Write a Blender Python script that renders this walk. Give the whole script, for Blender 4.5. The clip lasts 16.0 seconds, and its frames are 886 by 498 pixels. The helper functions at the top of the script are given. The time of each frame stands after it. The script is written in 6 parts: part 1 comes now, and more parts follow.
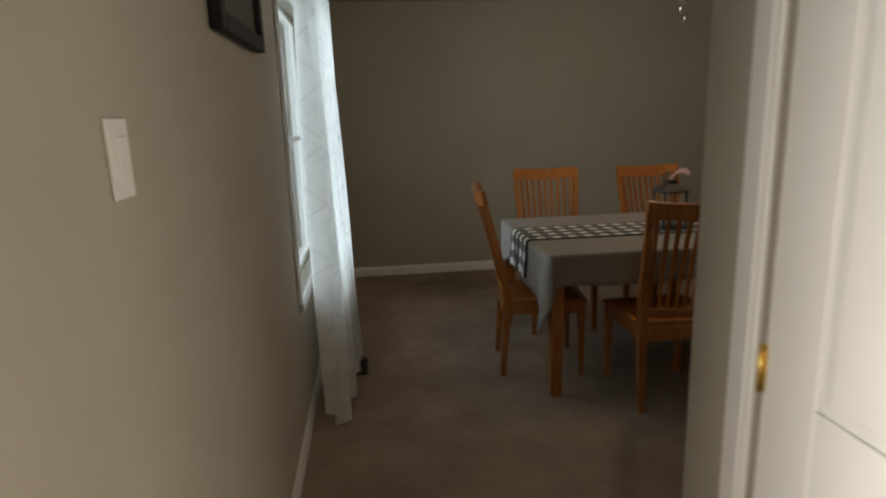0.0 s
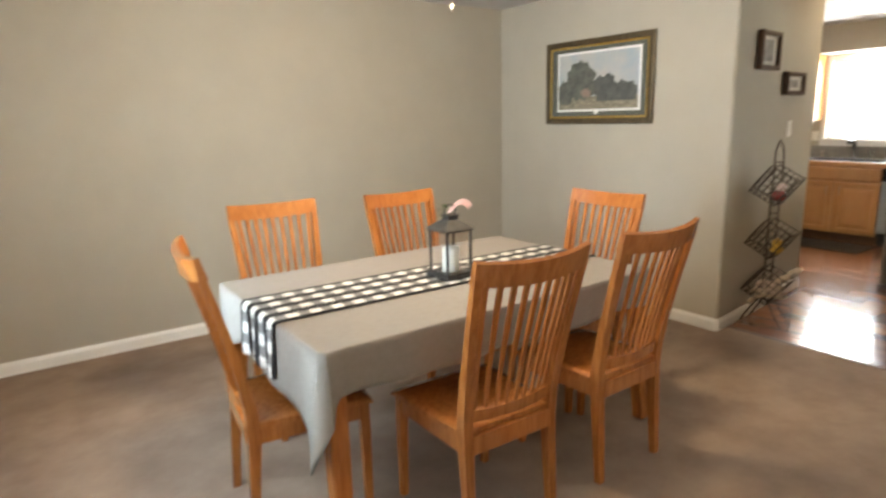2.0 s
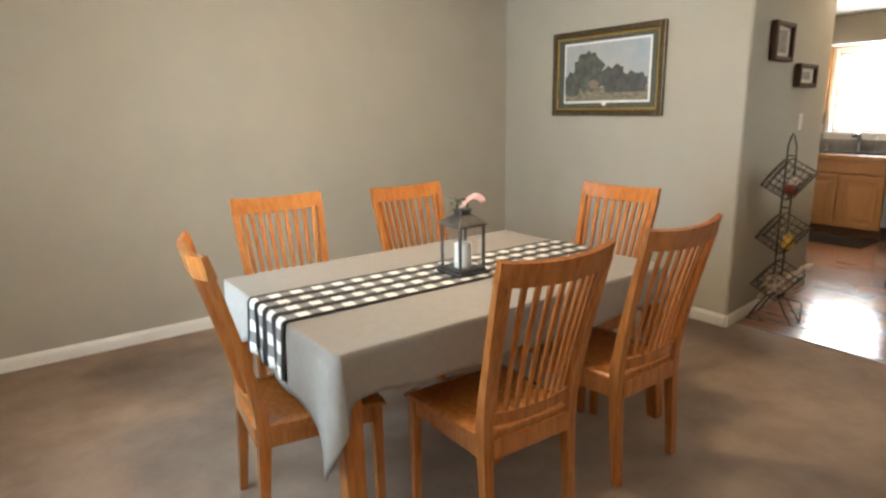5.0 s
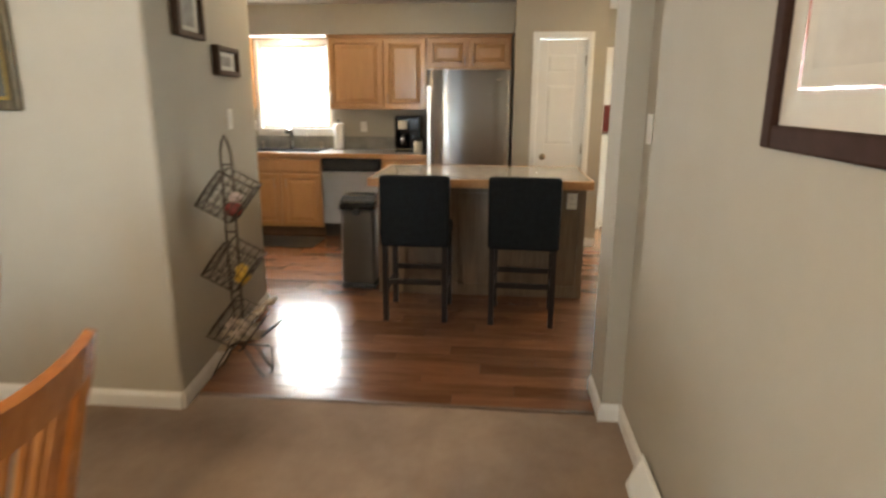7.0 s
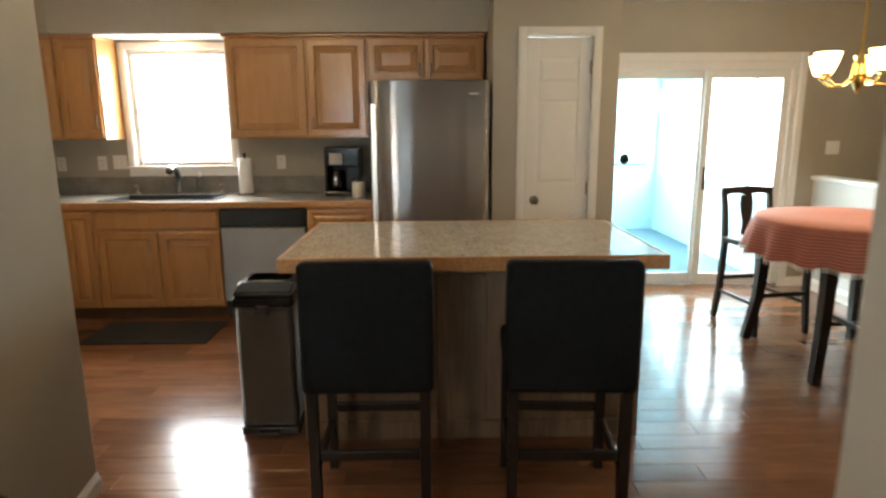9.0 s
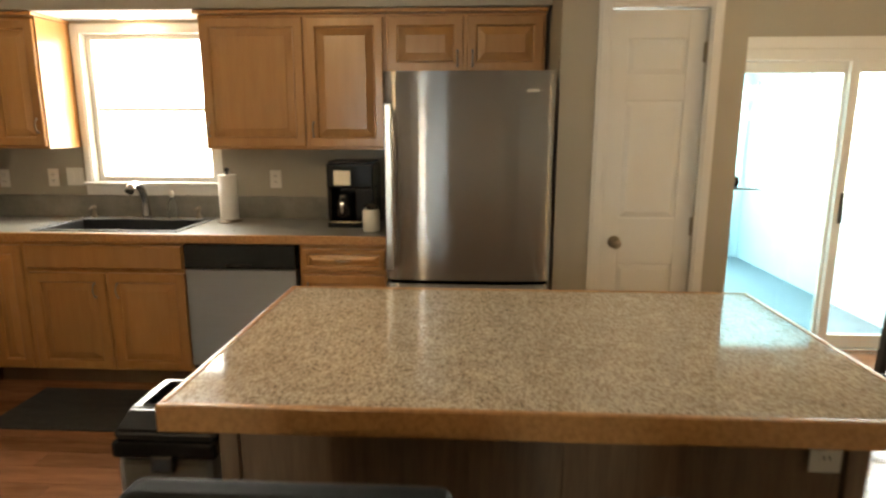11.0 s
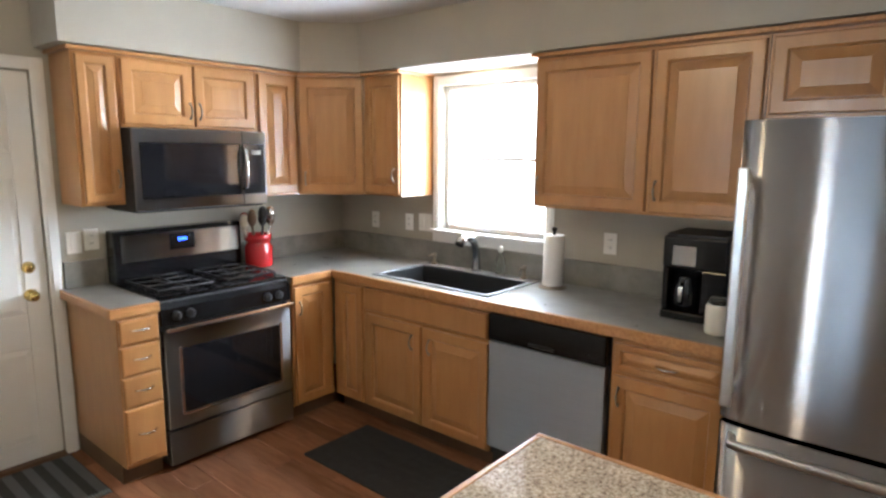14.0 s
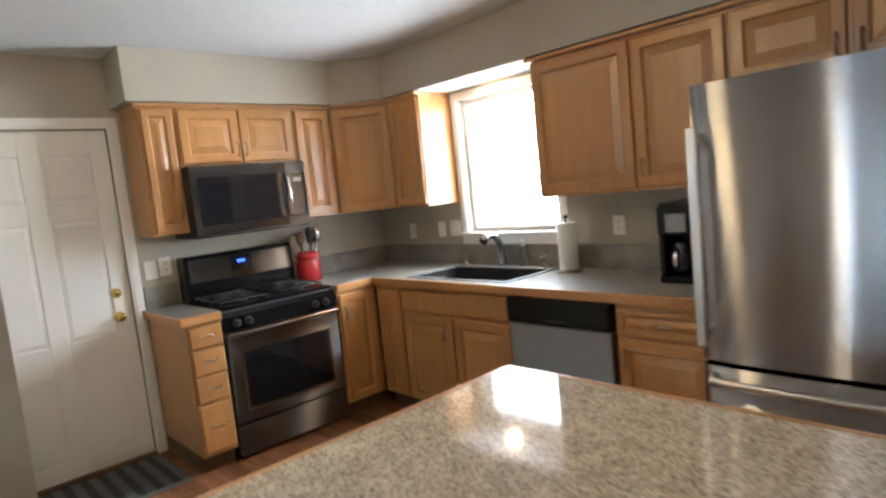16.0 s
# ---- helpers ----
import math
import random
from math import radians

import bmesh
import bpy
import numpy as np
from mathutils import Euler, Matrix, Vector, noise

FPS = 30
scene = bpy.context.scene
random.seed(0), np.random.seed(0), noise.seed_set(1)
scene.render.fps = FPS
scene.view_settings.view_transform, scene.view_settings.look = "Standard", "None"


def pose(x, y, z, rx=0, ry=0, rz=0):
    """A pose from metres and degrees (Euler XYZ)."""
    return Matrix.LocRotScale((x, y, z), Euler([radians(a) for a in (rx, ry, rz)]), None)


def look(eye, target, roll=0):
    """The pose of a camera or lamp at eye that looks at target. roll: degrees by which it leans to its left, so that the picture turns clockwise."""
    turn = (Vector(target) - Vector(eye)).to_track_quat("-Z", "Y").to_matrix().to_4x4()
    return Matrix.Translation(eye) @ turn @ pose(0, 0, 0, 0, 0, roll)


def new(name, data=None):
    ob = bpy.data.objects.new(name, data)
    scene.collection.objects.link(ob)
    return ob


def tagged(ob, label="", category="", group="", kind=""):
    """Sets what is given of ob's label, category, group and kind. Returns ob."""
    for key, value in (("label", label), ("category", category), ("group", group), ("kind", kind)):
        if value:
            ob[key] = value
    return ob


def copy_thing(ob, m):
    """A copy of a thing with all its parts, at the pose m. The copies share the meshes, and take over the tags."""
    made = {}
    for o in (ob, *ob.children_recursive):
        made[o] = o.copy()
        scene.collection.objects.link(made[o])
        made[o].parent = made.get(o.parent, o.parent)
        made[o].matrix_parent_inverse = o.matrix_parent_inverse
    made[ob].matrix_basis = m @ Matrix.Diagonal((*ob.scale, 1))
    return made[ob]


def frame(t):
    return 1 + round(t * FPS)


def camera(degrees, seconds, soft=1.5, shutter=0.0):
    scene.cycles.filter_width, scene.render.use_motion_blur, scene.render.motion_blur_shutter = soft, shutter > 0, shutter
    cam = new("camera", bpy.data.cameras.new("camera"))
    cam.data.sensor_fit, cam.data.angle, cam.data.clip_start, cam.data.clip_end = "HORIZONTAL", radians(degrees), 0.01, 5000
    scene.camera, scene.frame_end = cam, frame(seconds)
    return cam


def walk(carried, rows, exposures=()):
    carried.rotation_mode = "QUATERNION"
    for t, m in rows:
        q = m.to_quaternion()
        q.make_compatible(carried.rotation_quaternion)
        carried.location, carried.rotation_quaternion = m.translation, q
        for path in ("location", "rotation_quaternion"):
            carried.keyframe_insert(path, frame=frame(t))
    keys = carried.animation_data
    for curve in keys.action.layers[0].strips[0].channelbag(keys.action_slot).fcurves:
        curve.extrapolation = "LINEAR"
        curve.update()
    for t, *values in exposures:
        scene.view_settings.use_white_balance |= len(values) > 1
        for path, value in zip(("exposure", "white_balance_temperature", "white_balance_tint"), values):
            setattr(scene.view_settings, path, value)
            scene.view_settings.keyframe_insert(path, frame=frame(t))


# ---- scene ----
cam = camera(72.5, 16.0, soft=2.4, shutter=0.5)
PATH = [
    (0, (0.393, -0.272, 1.483), (0.61, 1.668, 1.045), -1.8),
    (0.5, (0.342, 0.118, 1.461), (0.654, 2.046, 1.032), -0.8),
    (1, (0.378, 0.471, 1.448), (0.945, 2.325, 0.958), -2.4),
    (1.5, (0.478, 0.704, 1.453), (1.322, 2.444, 0.944), -2.5),
    (2, (0.523, 0.908, 1.493), (1.657, 2.5, 1.069), -1.3),
    (2.5, (0.521, 0.971, 1.532), (1.807, 2.467, 1.203), -0.4),
    (3, (0.5, 0.989, 1.519), (1.822, 2.468, 1.268), 0.7),
    (3.2, (0.491, 1.005, 1.533), (1.792, 2.518, 1.394), 1.2),
    (5.3, (0.519, 1.032, 1.475), (1.657, 2.602, 0.986), -1.1),
    (5.5, (0.55, 1.084, 1.443), (1.829, 2.544, 0.964), -0.8),
    (6, (0.841, 1.151, 1.472), (2.503, 2.123, 0.933), 0.4),
    (6.5, (1.309, 1.376, 1.473), (3.152, 1.954, 0.956), -0.2),
    (7, (1.809, 1.549, 1.481), (3.742, 1.728, 0.998), 0.3),
    (7.5, (2.34, 1.641, 1.426), (4.286, 1.744, 0.977), 0.1),
    (8, (2.829, 1.77, 1.429), (4.771, 1.794, 0.951), -1.0),
    (8.5, (3.26, 1.819, 1.437), (5.205, 1.771, 0.973), -0.7),
    (9, (3.675, 1.866, 1.448), (5.635, 1.83, 1.049), -0.4),
    (9.2, (3.806, 1.9, 1.435), (5.768, 1.866, 1.053), 0.1),
    (11.3, (5.135, 1.809, 1.491), (7.087, 1.986, 1.09), 0.0),
    (11.5, (5.254, 1.748, 1.481), (7.154, 2.217, 1.069), -0.2),
    (12, (5.479, 1.775, 1.469), (7.168, 2.731, 0.987), -0.5),
    (12.5, (5.635, 1.839, 1.43), (7.136, 3.068, 0.941), -1.3),
    (13, (5.764, 1.88, 1.457), (7.141, 3.232, 0.931), -1.1),
    (13.5, (5.784, 1.812, 1.568), (7.219, 3.141, 1.156), 0.9),
    (14, (5.753, 1.741, 1.643), (7.265, 3.011, 1.326), 0.4),
    (14.5, (5.735, 1.687, 1.675), (7.233, 2.984, 1.402), -1.1),
    (15, (5.773, 1.652, 1.635), (7.211, 3.024, 1.412), -3.5),
    (15.5, (5.781, 1.54, 1.53), (7.134, 3.003, 1.364), -5.0),
    (16, (5.699, 1.288, 1.485), (7.054, 2.745, 1.279), -5.9),
]
EXPOSURES = [(0.0, -1.75, 7500, 10), (0.5, -0.7, 8300, 10), (1.0, 0.35, 7300, 10), (1.5, 0.75, 7100, 10), (2.0, 0.9, 7100, 10), (2.5, 0.9, 7100, 10), (3.2, 0.7, 7000, 10), (5.3, 0.75, 7100, 10), (6.0, 0.85, 7300, 10), (7.0, 0.75, 7400, 10), (7.5, 0.65, 7500, 10), (8.0, 0.4, 7300, 10),
             (9.2, 0.3, 7300, 10), (11.3, 0.2, 8600, 10), (12.0, 0.15, 6150, 10), (12.5, 0.35, 5950, 10), (13.0, 0.55, 5900, 10), (13.5, 0.75, 5900, 10), (14.0, 0.62, 5950, 10), (15.0, 0.36, 6200, 10), (16.0, 0.3, 6300, 10)]
walk(cam, [(t, look(eye, target, roll)) for t, eye, target, roll in PATH], EXPOSURES)

# ---- world and large lights ----
world = bpy.data.worlds.new("sky")
scene.world = world
world.use_nodes = True
_n = world.node_tree.nodes
_sky = _n.new("ShaderNodeTexSky")
_sky.sky_type, _sky.sun_disc = "NISHITA", False
_sky.sun_elevation, _sky.sun_rotation = radians(48), radians(70)
_n["Background"].inputs[1].default_value = 0.15
world.node_tree.links.new(_sky.outputs[0], _n["Background"].inputs[0])


def area(name, where, target, w, h, watts, colour):
    lamp = bpy.data.lights.new(name, "AREA")
    lamp.shape, lamp.size, lamp.size_y, lamp.energy, lamp.color = "RECTANGLE", w, h, watts, colour
    ob = new(name, lamp)
    ob.matrix_world = look(where, target)
    return ob


def bulb(name, where, watts, colour, radius=0.05):
    lamp = bpy.data.lights.new(name, "POINT")
    lamp.energy, lamp.color, lamp.shadow_soft_size = watts, colour, radius
    ob = new(name, lamp)
    ob.location = where
    return ob


DAY, WARM = (0.86, 0.94, 1.0), (1.0, 0.76, 0.50)
dining_sky = area("daylight_dining_window", (-0.125, 3.11, 1.35), (1.0, 3.11, 1.35), 1.22, 1.42, 48, (0.62, 0.82, 1.0))
dining_sky.data.spread = radians(118)
area("daylight_kitchen_window", (9.16, 3.9175, 1.70), (7.16, 3.9175, 1.16), 2.1, 1.7, 345, DAY)
area("daylight_sunroom_side", (10.62, -1.43, 1.39), (10.62, 1.0, 1.39), 3.0, 1.22, 350, (0.80, 0.93, 1.0))
area("daylight_sunroom_end", (12.33, 0.575, 1.415), (9.0, 0.575, 1.415), 1.65, 1.27, 300, (0.80, 0.93, 1.0))
entry_sky = area("daylight_front_door", (-0.11, -0.35, 1.04), (1.0, -0.35, 1.04), 0.78, 2.0, 92, (0.98, 0.98, 1.0))
entry_sky.data.spread = radians(96)
bulb("fan_bulb", (2.14, 3.15, 2.12), 31, (1.0, 0.82, 0.62), 0.10)
bulb("kitchen_bulb", (6.63, 3.05, 2.24), 6, WARM, 0.10)
bulb("sink_bulb", (8.62, 3.92, 2.10), 3, WARM, 0.05)
bulb("chandelier_bulb", (7.32, -0.66, 1.68), 13, WARM, 0.12)

# ---- materials ----
def mat(name, colour, rough=0.6, metal=0.0, spread=0.0, scale=8.0, stretch=(1, 1, 1), bump=0.0, bump_scale=60.0, coat=0.0,
        second=None, stain=0.0, per_object=0.0, rough_spread=0.0, spec=0.5, aniso=0.0):
    """Principled surface whose colour wanders between two tones at two scales, with fine relief."""
    m = bpy.data.materials.new(name)
    m.use_nodes = True
    nt = m.node_tree
    nodes, link = nt.nodes, nt.links.new
    p = nodes["Principled BSDF"]
    p.inputs["Roughness"].default_value, p.inputs["Metallic"].default_value = rough, metal
    p.inputs["Coat Weight"].default_value = coat
    p.inputs["Coat Roughness"].default_value = 0.12
    p.inputs["Specular IOR Level"].default_value = spec
    p.inputs["Anisotropic"].default_value = aniso
    p.inputs["Anisotropic Rotation"].default_value = 0.25
    base = (*colour, 1)
    p.inputs["Base Color"].default_value = base
    geo = nodes.new("ShaderNodeTexCoord")
    mapping = nodes.new("ShaderNodeMapping")
    mapping.inputs["Scale"].default_value = stretch
    link(geo.outputs["Object"], mapping.inputs["Vector"])
    out = None
    if spread or second:
        n1 = nodes.new("ShaderNodeTexNoise")
        n1.inputs["Scale"].default_value, n1.inputs["Detail"].default_value = scale, 8
        n1.inputs["Roughness"].default_value = 0.62
        link(mapping.outputs[0], n1.inputs["Vector"])
        ramp = nodes.new("ShaderNodeValToRGB")
        other = second or tuple(c * (1 - spread) for c in colour)
        ramp.color_ramp.elements[0].position, ramp.color_ramp.elements[1].position = 0.35, 0.65
        ramp.color_ramp.elements[0].color, ramp.color_ramp.elements[1].color = (*other, 1), base
        link(n1.outputs["Fac"], ramp.inputs["Fac"])
        out = ramp.outputs["Color"]
        if rough_spread:
            mr = nodes.new("ShaderNodeMapRange")
            mr.inputs["To Min"].default_value, mr.inputs["To Max"].default_value = rough - rough_spread, rough + rough_spread
            link(n1.outputs["Fac"], mr.inputs["Value"])
            link(mr.outputs[0], p.inputs["Roughness"])
    if stain:
        n2 = nodes.new("ShaderNodeTexNoise")
        n2.inputs["Scale"].default_value, n2.inputs["Detail"].default_value = 1.3, 5
        link(geo.outputs["Object"], n2.inputs["Vector"])
        mr = nodes.new("ShaderNodeMapRange")
        mr.inputs["From Min"].default_value, mr.inputs["From Max"].default_value = 0.3, 0.7
        mr.inputs["To Min"].default_value, mr.inputs["To Max"].default_value = 1 - stain, 1 + stain * 0.5
        link(n2.outputs["Fac"], mr.inputs["Value"])
        mul = nodes.new("ShaderNodeMix")
        mul.data_type, mul.blend_type = "RGBA", "MULTIPLY"
        mul.inputs["Factor"].default_value = 1.0
        if out:
            link(out, mul.inputs["A"])
        else:
            mul.inputs["A"].default_value = base
        link(mr.outputs[0], mul.inputs["B"])
        out = mul.outputs["Result"]
    if per_object:
        info = nodes.new("ShaderNodeObjectInfo")
        mr = nodes.new("ShaderNodeMapRange")
        mr.inputs["To Min"].default_value, mr.inputs["To Max"].default_value = 1 - per_object, 1 + per_object
        link(info.outputs["Random"], mr.inputs["Value"])
        mul = nodes.new("ShaderNodeMix")
        mul.data_type, mul.blend_type = "RGBA", "MULTIPLY"
        mul.inputs["Factor"].default_value = 1.0
        if out:
            link(out, mul.inputs["A"])
        else:
            mul.inputs["A"].default_value = base
        link(mr.outputs[0], mul.inputs["B"])
        out = mul.outputs["Result"]
        add = nodes.new("ShaderNodeVectorMath")
        add.operation = "MULTIPLY_ADD"
        add.inputs[1].default_value = (1, 1, 1)
        link(geo.outputs["Object"], add.inputs[0])
        sc = nodes.new("ShaderNodeMath")
        sc.operation = "MULTIPLY"
        sc.inputs[1].default_value = 37.0
        link(info.outputs["Random"], sc.inputs[0])
        link(sc.outputs[0], add.inputs[2])
        link(add.outputs[0], mapping.inputs["Vector"])
    if out:
        link(out, p.inputs["Base Color"])
    if bump:
        n3 = nodes.new("ShaderNodeTexNoise")
        n3.inputs["Scale"].default_value, n3.inputs["Detail"].default_value = bump_scale, 4
        link(mapping.outputs[0], n3.inputs["Vector"])
        b = nodes.new("ShaderNodeBump")
        b.inputs["Strength"].default_value, b.inputs["Distance"].default_value = bump, 0.004
        link(n3.outputs["Fac"], b.inputs["Height"])
        link(b.outputs[0], p.inputs["Normal"])
    return m


def glow(name, colour, strength):
    m = bpy.data.materials.new(name)
    m.use_nodes = True
    p = m.node_tree.nodes["Principled BSDF"]
    p.inputs["Base Color"].default_value = (*colour, 1)
    p.inputs["Emission Color"].default_value = (*colour, 1)
    p.inputs["Emission Strength"].default_value = strength
    return m


def clear(name, tint=(1, 1, 1), rough=0.0):
    m = bpy.data.materials.new(name)
    m.use_nodes = True
    p = m.node_tree.nodes["Principled BSDF"]
    p.inputs["Base Color"].default_value = (*tint, 1)
    p.inputs["Transmission Weight"].default_value, p.inputs["Roughness"].default_value, p.inputs["IOR"].default_value = 1, rough, 1.45
    return m


def sheer(name, colour, through_share, open_share):
    """Thin cloth: part diffuse, part translucent, part open between the threads, with a faint figure."""
    m = bpy.data.materials.new(name)
    m.use_nodes = True
    nodes, link = m.node_tree.nodes, m.node_tree.links.new
    nodes.remove(nodes["Principled BSDF"])
    d, tr, mix = nodes.new("ShaderNodeBsdfDiffuse"), nodes.new("ShaderNodeBsdfTranslucent"), nodes.new("ShaderNodeMixShader")
    tc, v = nodes.new("ShaderNodeTexCoord"), nodes.new("ShaderNodeTexNoise")
    v.inputs["Scale"].default_value = 14
    ramp = nodes.new("ShaderNodeValToRGB")
    ramp.color_ramp.elements[0].position, ramp.color_ramp.elements[1].position = 0.3, 0.7
    ramp.color_ramp.elements[0].color, ramp.color_ramp.elements[1].color = (*[c * 0.88 for c in colour], 1), (*colour, 1)
    link(tc.outputs["Object"], v.inputs["Vector"])
    link(v.outputs["Fac"], ramp.inputs["Fac"])
    # stitched lattice of crossing lines
    sep, tone = nodes.new("ShaderNodeSeparateXYZ"), ramp.outputs["Color"]
    link(tc.outputs["Object"], sep.inputs[0])
    for sign in (0.62, -0.62):
        run_z, step, fr, line, shade = (nodes.new("ShaderNodeMath") for _ in range(5))
        run_z.operation, step.operation, fr.operation, line.operation, shade.operation = "MULTIPLY_ADD", "MULTIPLY", "FRACT", "LESS_THAN", "MULTIPLY_ADD"
        run_z.inputs[1].default_value, step.inputs[1].default_value, line.inputs[1].default_value = sign, 1 / 0.17, 0.035
        shade.inputs[1].default_value, shade.inputs[2].default_value = -0.14, 1.0
        link(sep.outputs[2], run_z.inputs[0])
        link(sep.outputs[1], run_z.inputs[2])
        link(run_z.outputs[0], step.inputs[0])
        link(step.outputs[0], fr.inputs[0])
        link(fr.outputs[0], line.inputs[0])
        link(line.outputs[0], shade.inputs[0])
        mul = nodes.new("ShaderNodeMix")
        mul.data_type, mul.blend_type = "RGBA", "MULTIPLY"
        mul.inputs["Factor"].default_value = 1.0
        link(tone, mul.inputs["A"])
        link(shade.outputs[0], mul.inputs["B"])
        tone = mul.outputs["Result"]
    link(tone, d.inputs["Color"])
    link(tone, tr.inputs["Color"])
    mix.inputs[0].default_value = through_share
    link(d.outputs[0], mix.inputs[1])
    link(tr.outputs[0], mix.inputs[2])
    gaps, weave = nodes.new("ShaderNodeBsdfTransparent"), nodes.new("ShaderNodeMixShader")
    weave.inputs[0].default_value = open_share
    link(mix.outputs[0], weave.inputs[1])
    link(gaps.outputs[0], weave.inputs[2])
    link(weave.outputs[0], nodes["Material Output"].inputs["Surface"])
    return m


def bands(name, colours, axes, size, rough=0.9, weights=(1, 1)):
    """Woven checks or stripes: a dark yarn crossing a light one along the object's axes."""
    m = bpy.data.materials.new(name)
    m.use_nodes = True
    nodes, link = m.node_tree.nodes, m.node_tree.links.new
    p = nodes["Principled BSDF"]
    p.inputs["Roughness"].default_value = rough
    uv = nodes.new("ShaderNodeUVMap")
    sep = nodes.new("ShaderNodeSeparateXYZ")
    link(uv.outputs[0], sep.inputs[0])
    total = None
    for a in axes:
        mul, fr, gt = nodes.new("ShaderNodeMath"), nodes.new("ShaderNodeMath"), nodes.new("ShaderNodeMath")
        mul.operation, fr.operation, gt.operation = "MULTIPLY", "FRACT", "GREATER_THAN"
        mul.inputs[1].default_value, gt.inputs[1].default_value = 1 / (2 * size), 0.5
        link(sep.outputs[a], mul.inputs[0])
        link(mul.outputs[0], fr.inputs[0])
        link(fr.outputs[0], gt.inputs[0])
        gt_out = nodes.new("ShaderNodeMath")
        gt_out.operation, gt_out.inputs[1].default_value = "MULTIPLY", weights[axes.index(a)]
        link(gt.outputs[0], gt_out.inputs[0])
        if total is None:
            total = gt_out.outputs[0]
        else:
            add = nodes.new("ShaderNodeMath")
            link(total, add.inputs[0])
            link(gt_out.outputs[0], add.inputs[1])
            total = add.outputs[0]
    half = nodes.new("ShaderNodeMath")
    half.operation = "MULTIPLY"
    half.inputs[1].default_value = 1 / sum(weights[:len(axes)])
    link(total, half.inputs[0])
    ramp = nodes.new("ShaderNodeValToRGB")
    ramp.color_ramp.interpolation = "CONSTANT"
    ramp.color_ramp.elements[0].color = (*colours[0], 1)
    ramp.color_ramp.elements[1].position, ramp.color_ramp.elements[1].color = 0.5, (*colours[-1], 1)
    if len(colours) > 2:
        e = ramp.color_ramp.elements.new(0.3)
        e.color = (*colours[1], 1)
    link(half.outputs[0], ramp.inputs["Fac"])
    noise_node, tc = nodes.new("ShaderNodeTexNoise"), nodes.new("ShaderNodeTexCoord")
    noise_node.inputs["Scale"].default_value = 220
    link(tc.outputs["Object"], noise_node.inputs["Vector"])
    b = nodes.new("ShaderNodeBump")
    b.inputs["Strength"].default_value, b.inputs["Distance"].default_value = 0.5, 0.002
    link(noise_node.outputs["Fac"], b.inputs["Height"])
    link(b.outputs[0], p.inputs["Normal"])
    link(ramp.outputs["Color"], p.inputs["Base Color"])
    return m


def brushed(name, colour, rough):
    """Steel with fine level brushing, which draws reflections out up and down."""
    m = mat(name, colour, rough, 1.0, spread=0.07, scale=4, stretch=(1, 1, 90), aniso=1.0)
    nodes, link = m.node_tree.nodes, m.node_tree.links.new
    p, up, g = nodes["Principled BSDF"], nodes.new("ShaderNodeCombineXYZ"), nodes.new("ShaderNodeBsdfAnisotropic")
    tone = p.inputs["Base Color"].links[0].from_socket
    up.inputs[2].default_value = 1.0
    g.inputs["Roughness"].default_value, g.inputs["Anisotropy"].default_value = rough, -0.9
    link(up.outputs[0], g.inputs["Tangent"])
    link(tone, g.inputs["Color"])
    link(g.outputs[0], nodes["Material Output"].inputs["Surface"])
    nodes.remove(p)
    return m


PAINT = mat("greige_wall_paint", (0.415, 0.38, 0.315), 0.75, spread=0.05, scale=3, bump=0.12, bump_scale=160, stain=0.03)
CEIL = mat("ceiling_white", (0.56, 0.55, 0.54), 0.9, spread=0.05, scale=20, bump=0.5, bump_scale=90)
WHITE = mat("white_trim_paint", (0.78, 0.77, 0.74), 0.35, spread=0.03, scale=5, bump=0.04, bump_scale=40)
CARPET = mat("taupe_carpet", (0.365, 0.27, 0.208), 0.97, second=(0.285, 0.205, 0.155), scale=4.0, bump=0.9, bump_scale=260, stain=0.22, spec=0.1)
PLANK = mat("cherry_laminate", (0.235, 0.106, 0.054), 0.17, second=(0.165, 0.070, 0.035), scale=5, stretch=(6, 0.8, 1), bump=0.06, bump_scale=10,
            per_object=0.26, rough_spread=0.05, spec=0.55)
OAK = mat("honey_oak", (0.46, 0.232, 0.085), 0.30, second=(0.41, 0.195, 0.068), scale=5, stretch=(3.6, 3.6, 0.6), bump=0.04, bump_scale=14, per_object=0.07, coat=0.12, stain=0.06)
OAK_EDGE = mat("oak_edging", (0.50, 0.25, 0.095), 0.33, second=(0.36, 0.165, 0.055), scale=6, stretch=(1.2, 12, 12), bump=0.08, bump_scale=14, coat=0.15)
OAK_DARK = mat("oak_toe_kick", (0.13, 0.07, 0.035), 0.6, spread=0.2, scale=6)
PANEL_WOOD = mat("island_wood_panel", (0.20, 0.132, 0.082), 0.45, second=(0.145, 0.092, 0.055), scale=5, stretch=(10, 10, 0.8), bump=0.05, bump_scale=12)
CHERRY = mat("cherry_chair_wood", (0.42, 0.150, 0.036), 0.24, second=(0.28, 0.088, 0.020), scale=5, stretch=(9, 9, 1.0), bump=0.05, bump_scale=14, coat=0.3, per_object=0.05)
STEEL = brushed("brushed_steel", (0.62, 0.62, 0.615), 0.25)
STEEL_DARK = brushed("dark_brushed_steel", (0.37, 0.368, 0.365), 0.34)
STEEL_PALE = brushed("pale_brushed_steel", (0.56, 0.57, 0.58), 0.34)
CHROME = mat("polished_metal", (0.84, 0.84, 0.83), 0.16, 1.0, spread=0.04, scale=9)
SATIN = mat("satin_steel", (0.74, 0.73, 0.71), 0.32, 1.0, spread=0.05, scale=40)
BRASS = mat("brass", (0.78, 0.56, 0.20), 0.2, 1.0, spread=0.1, scale=30)
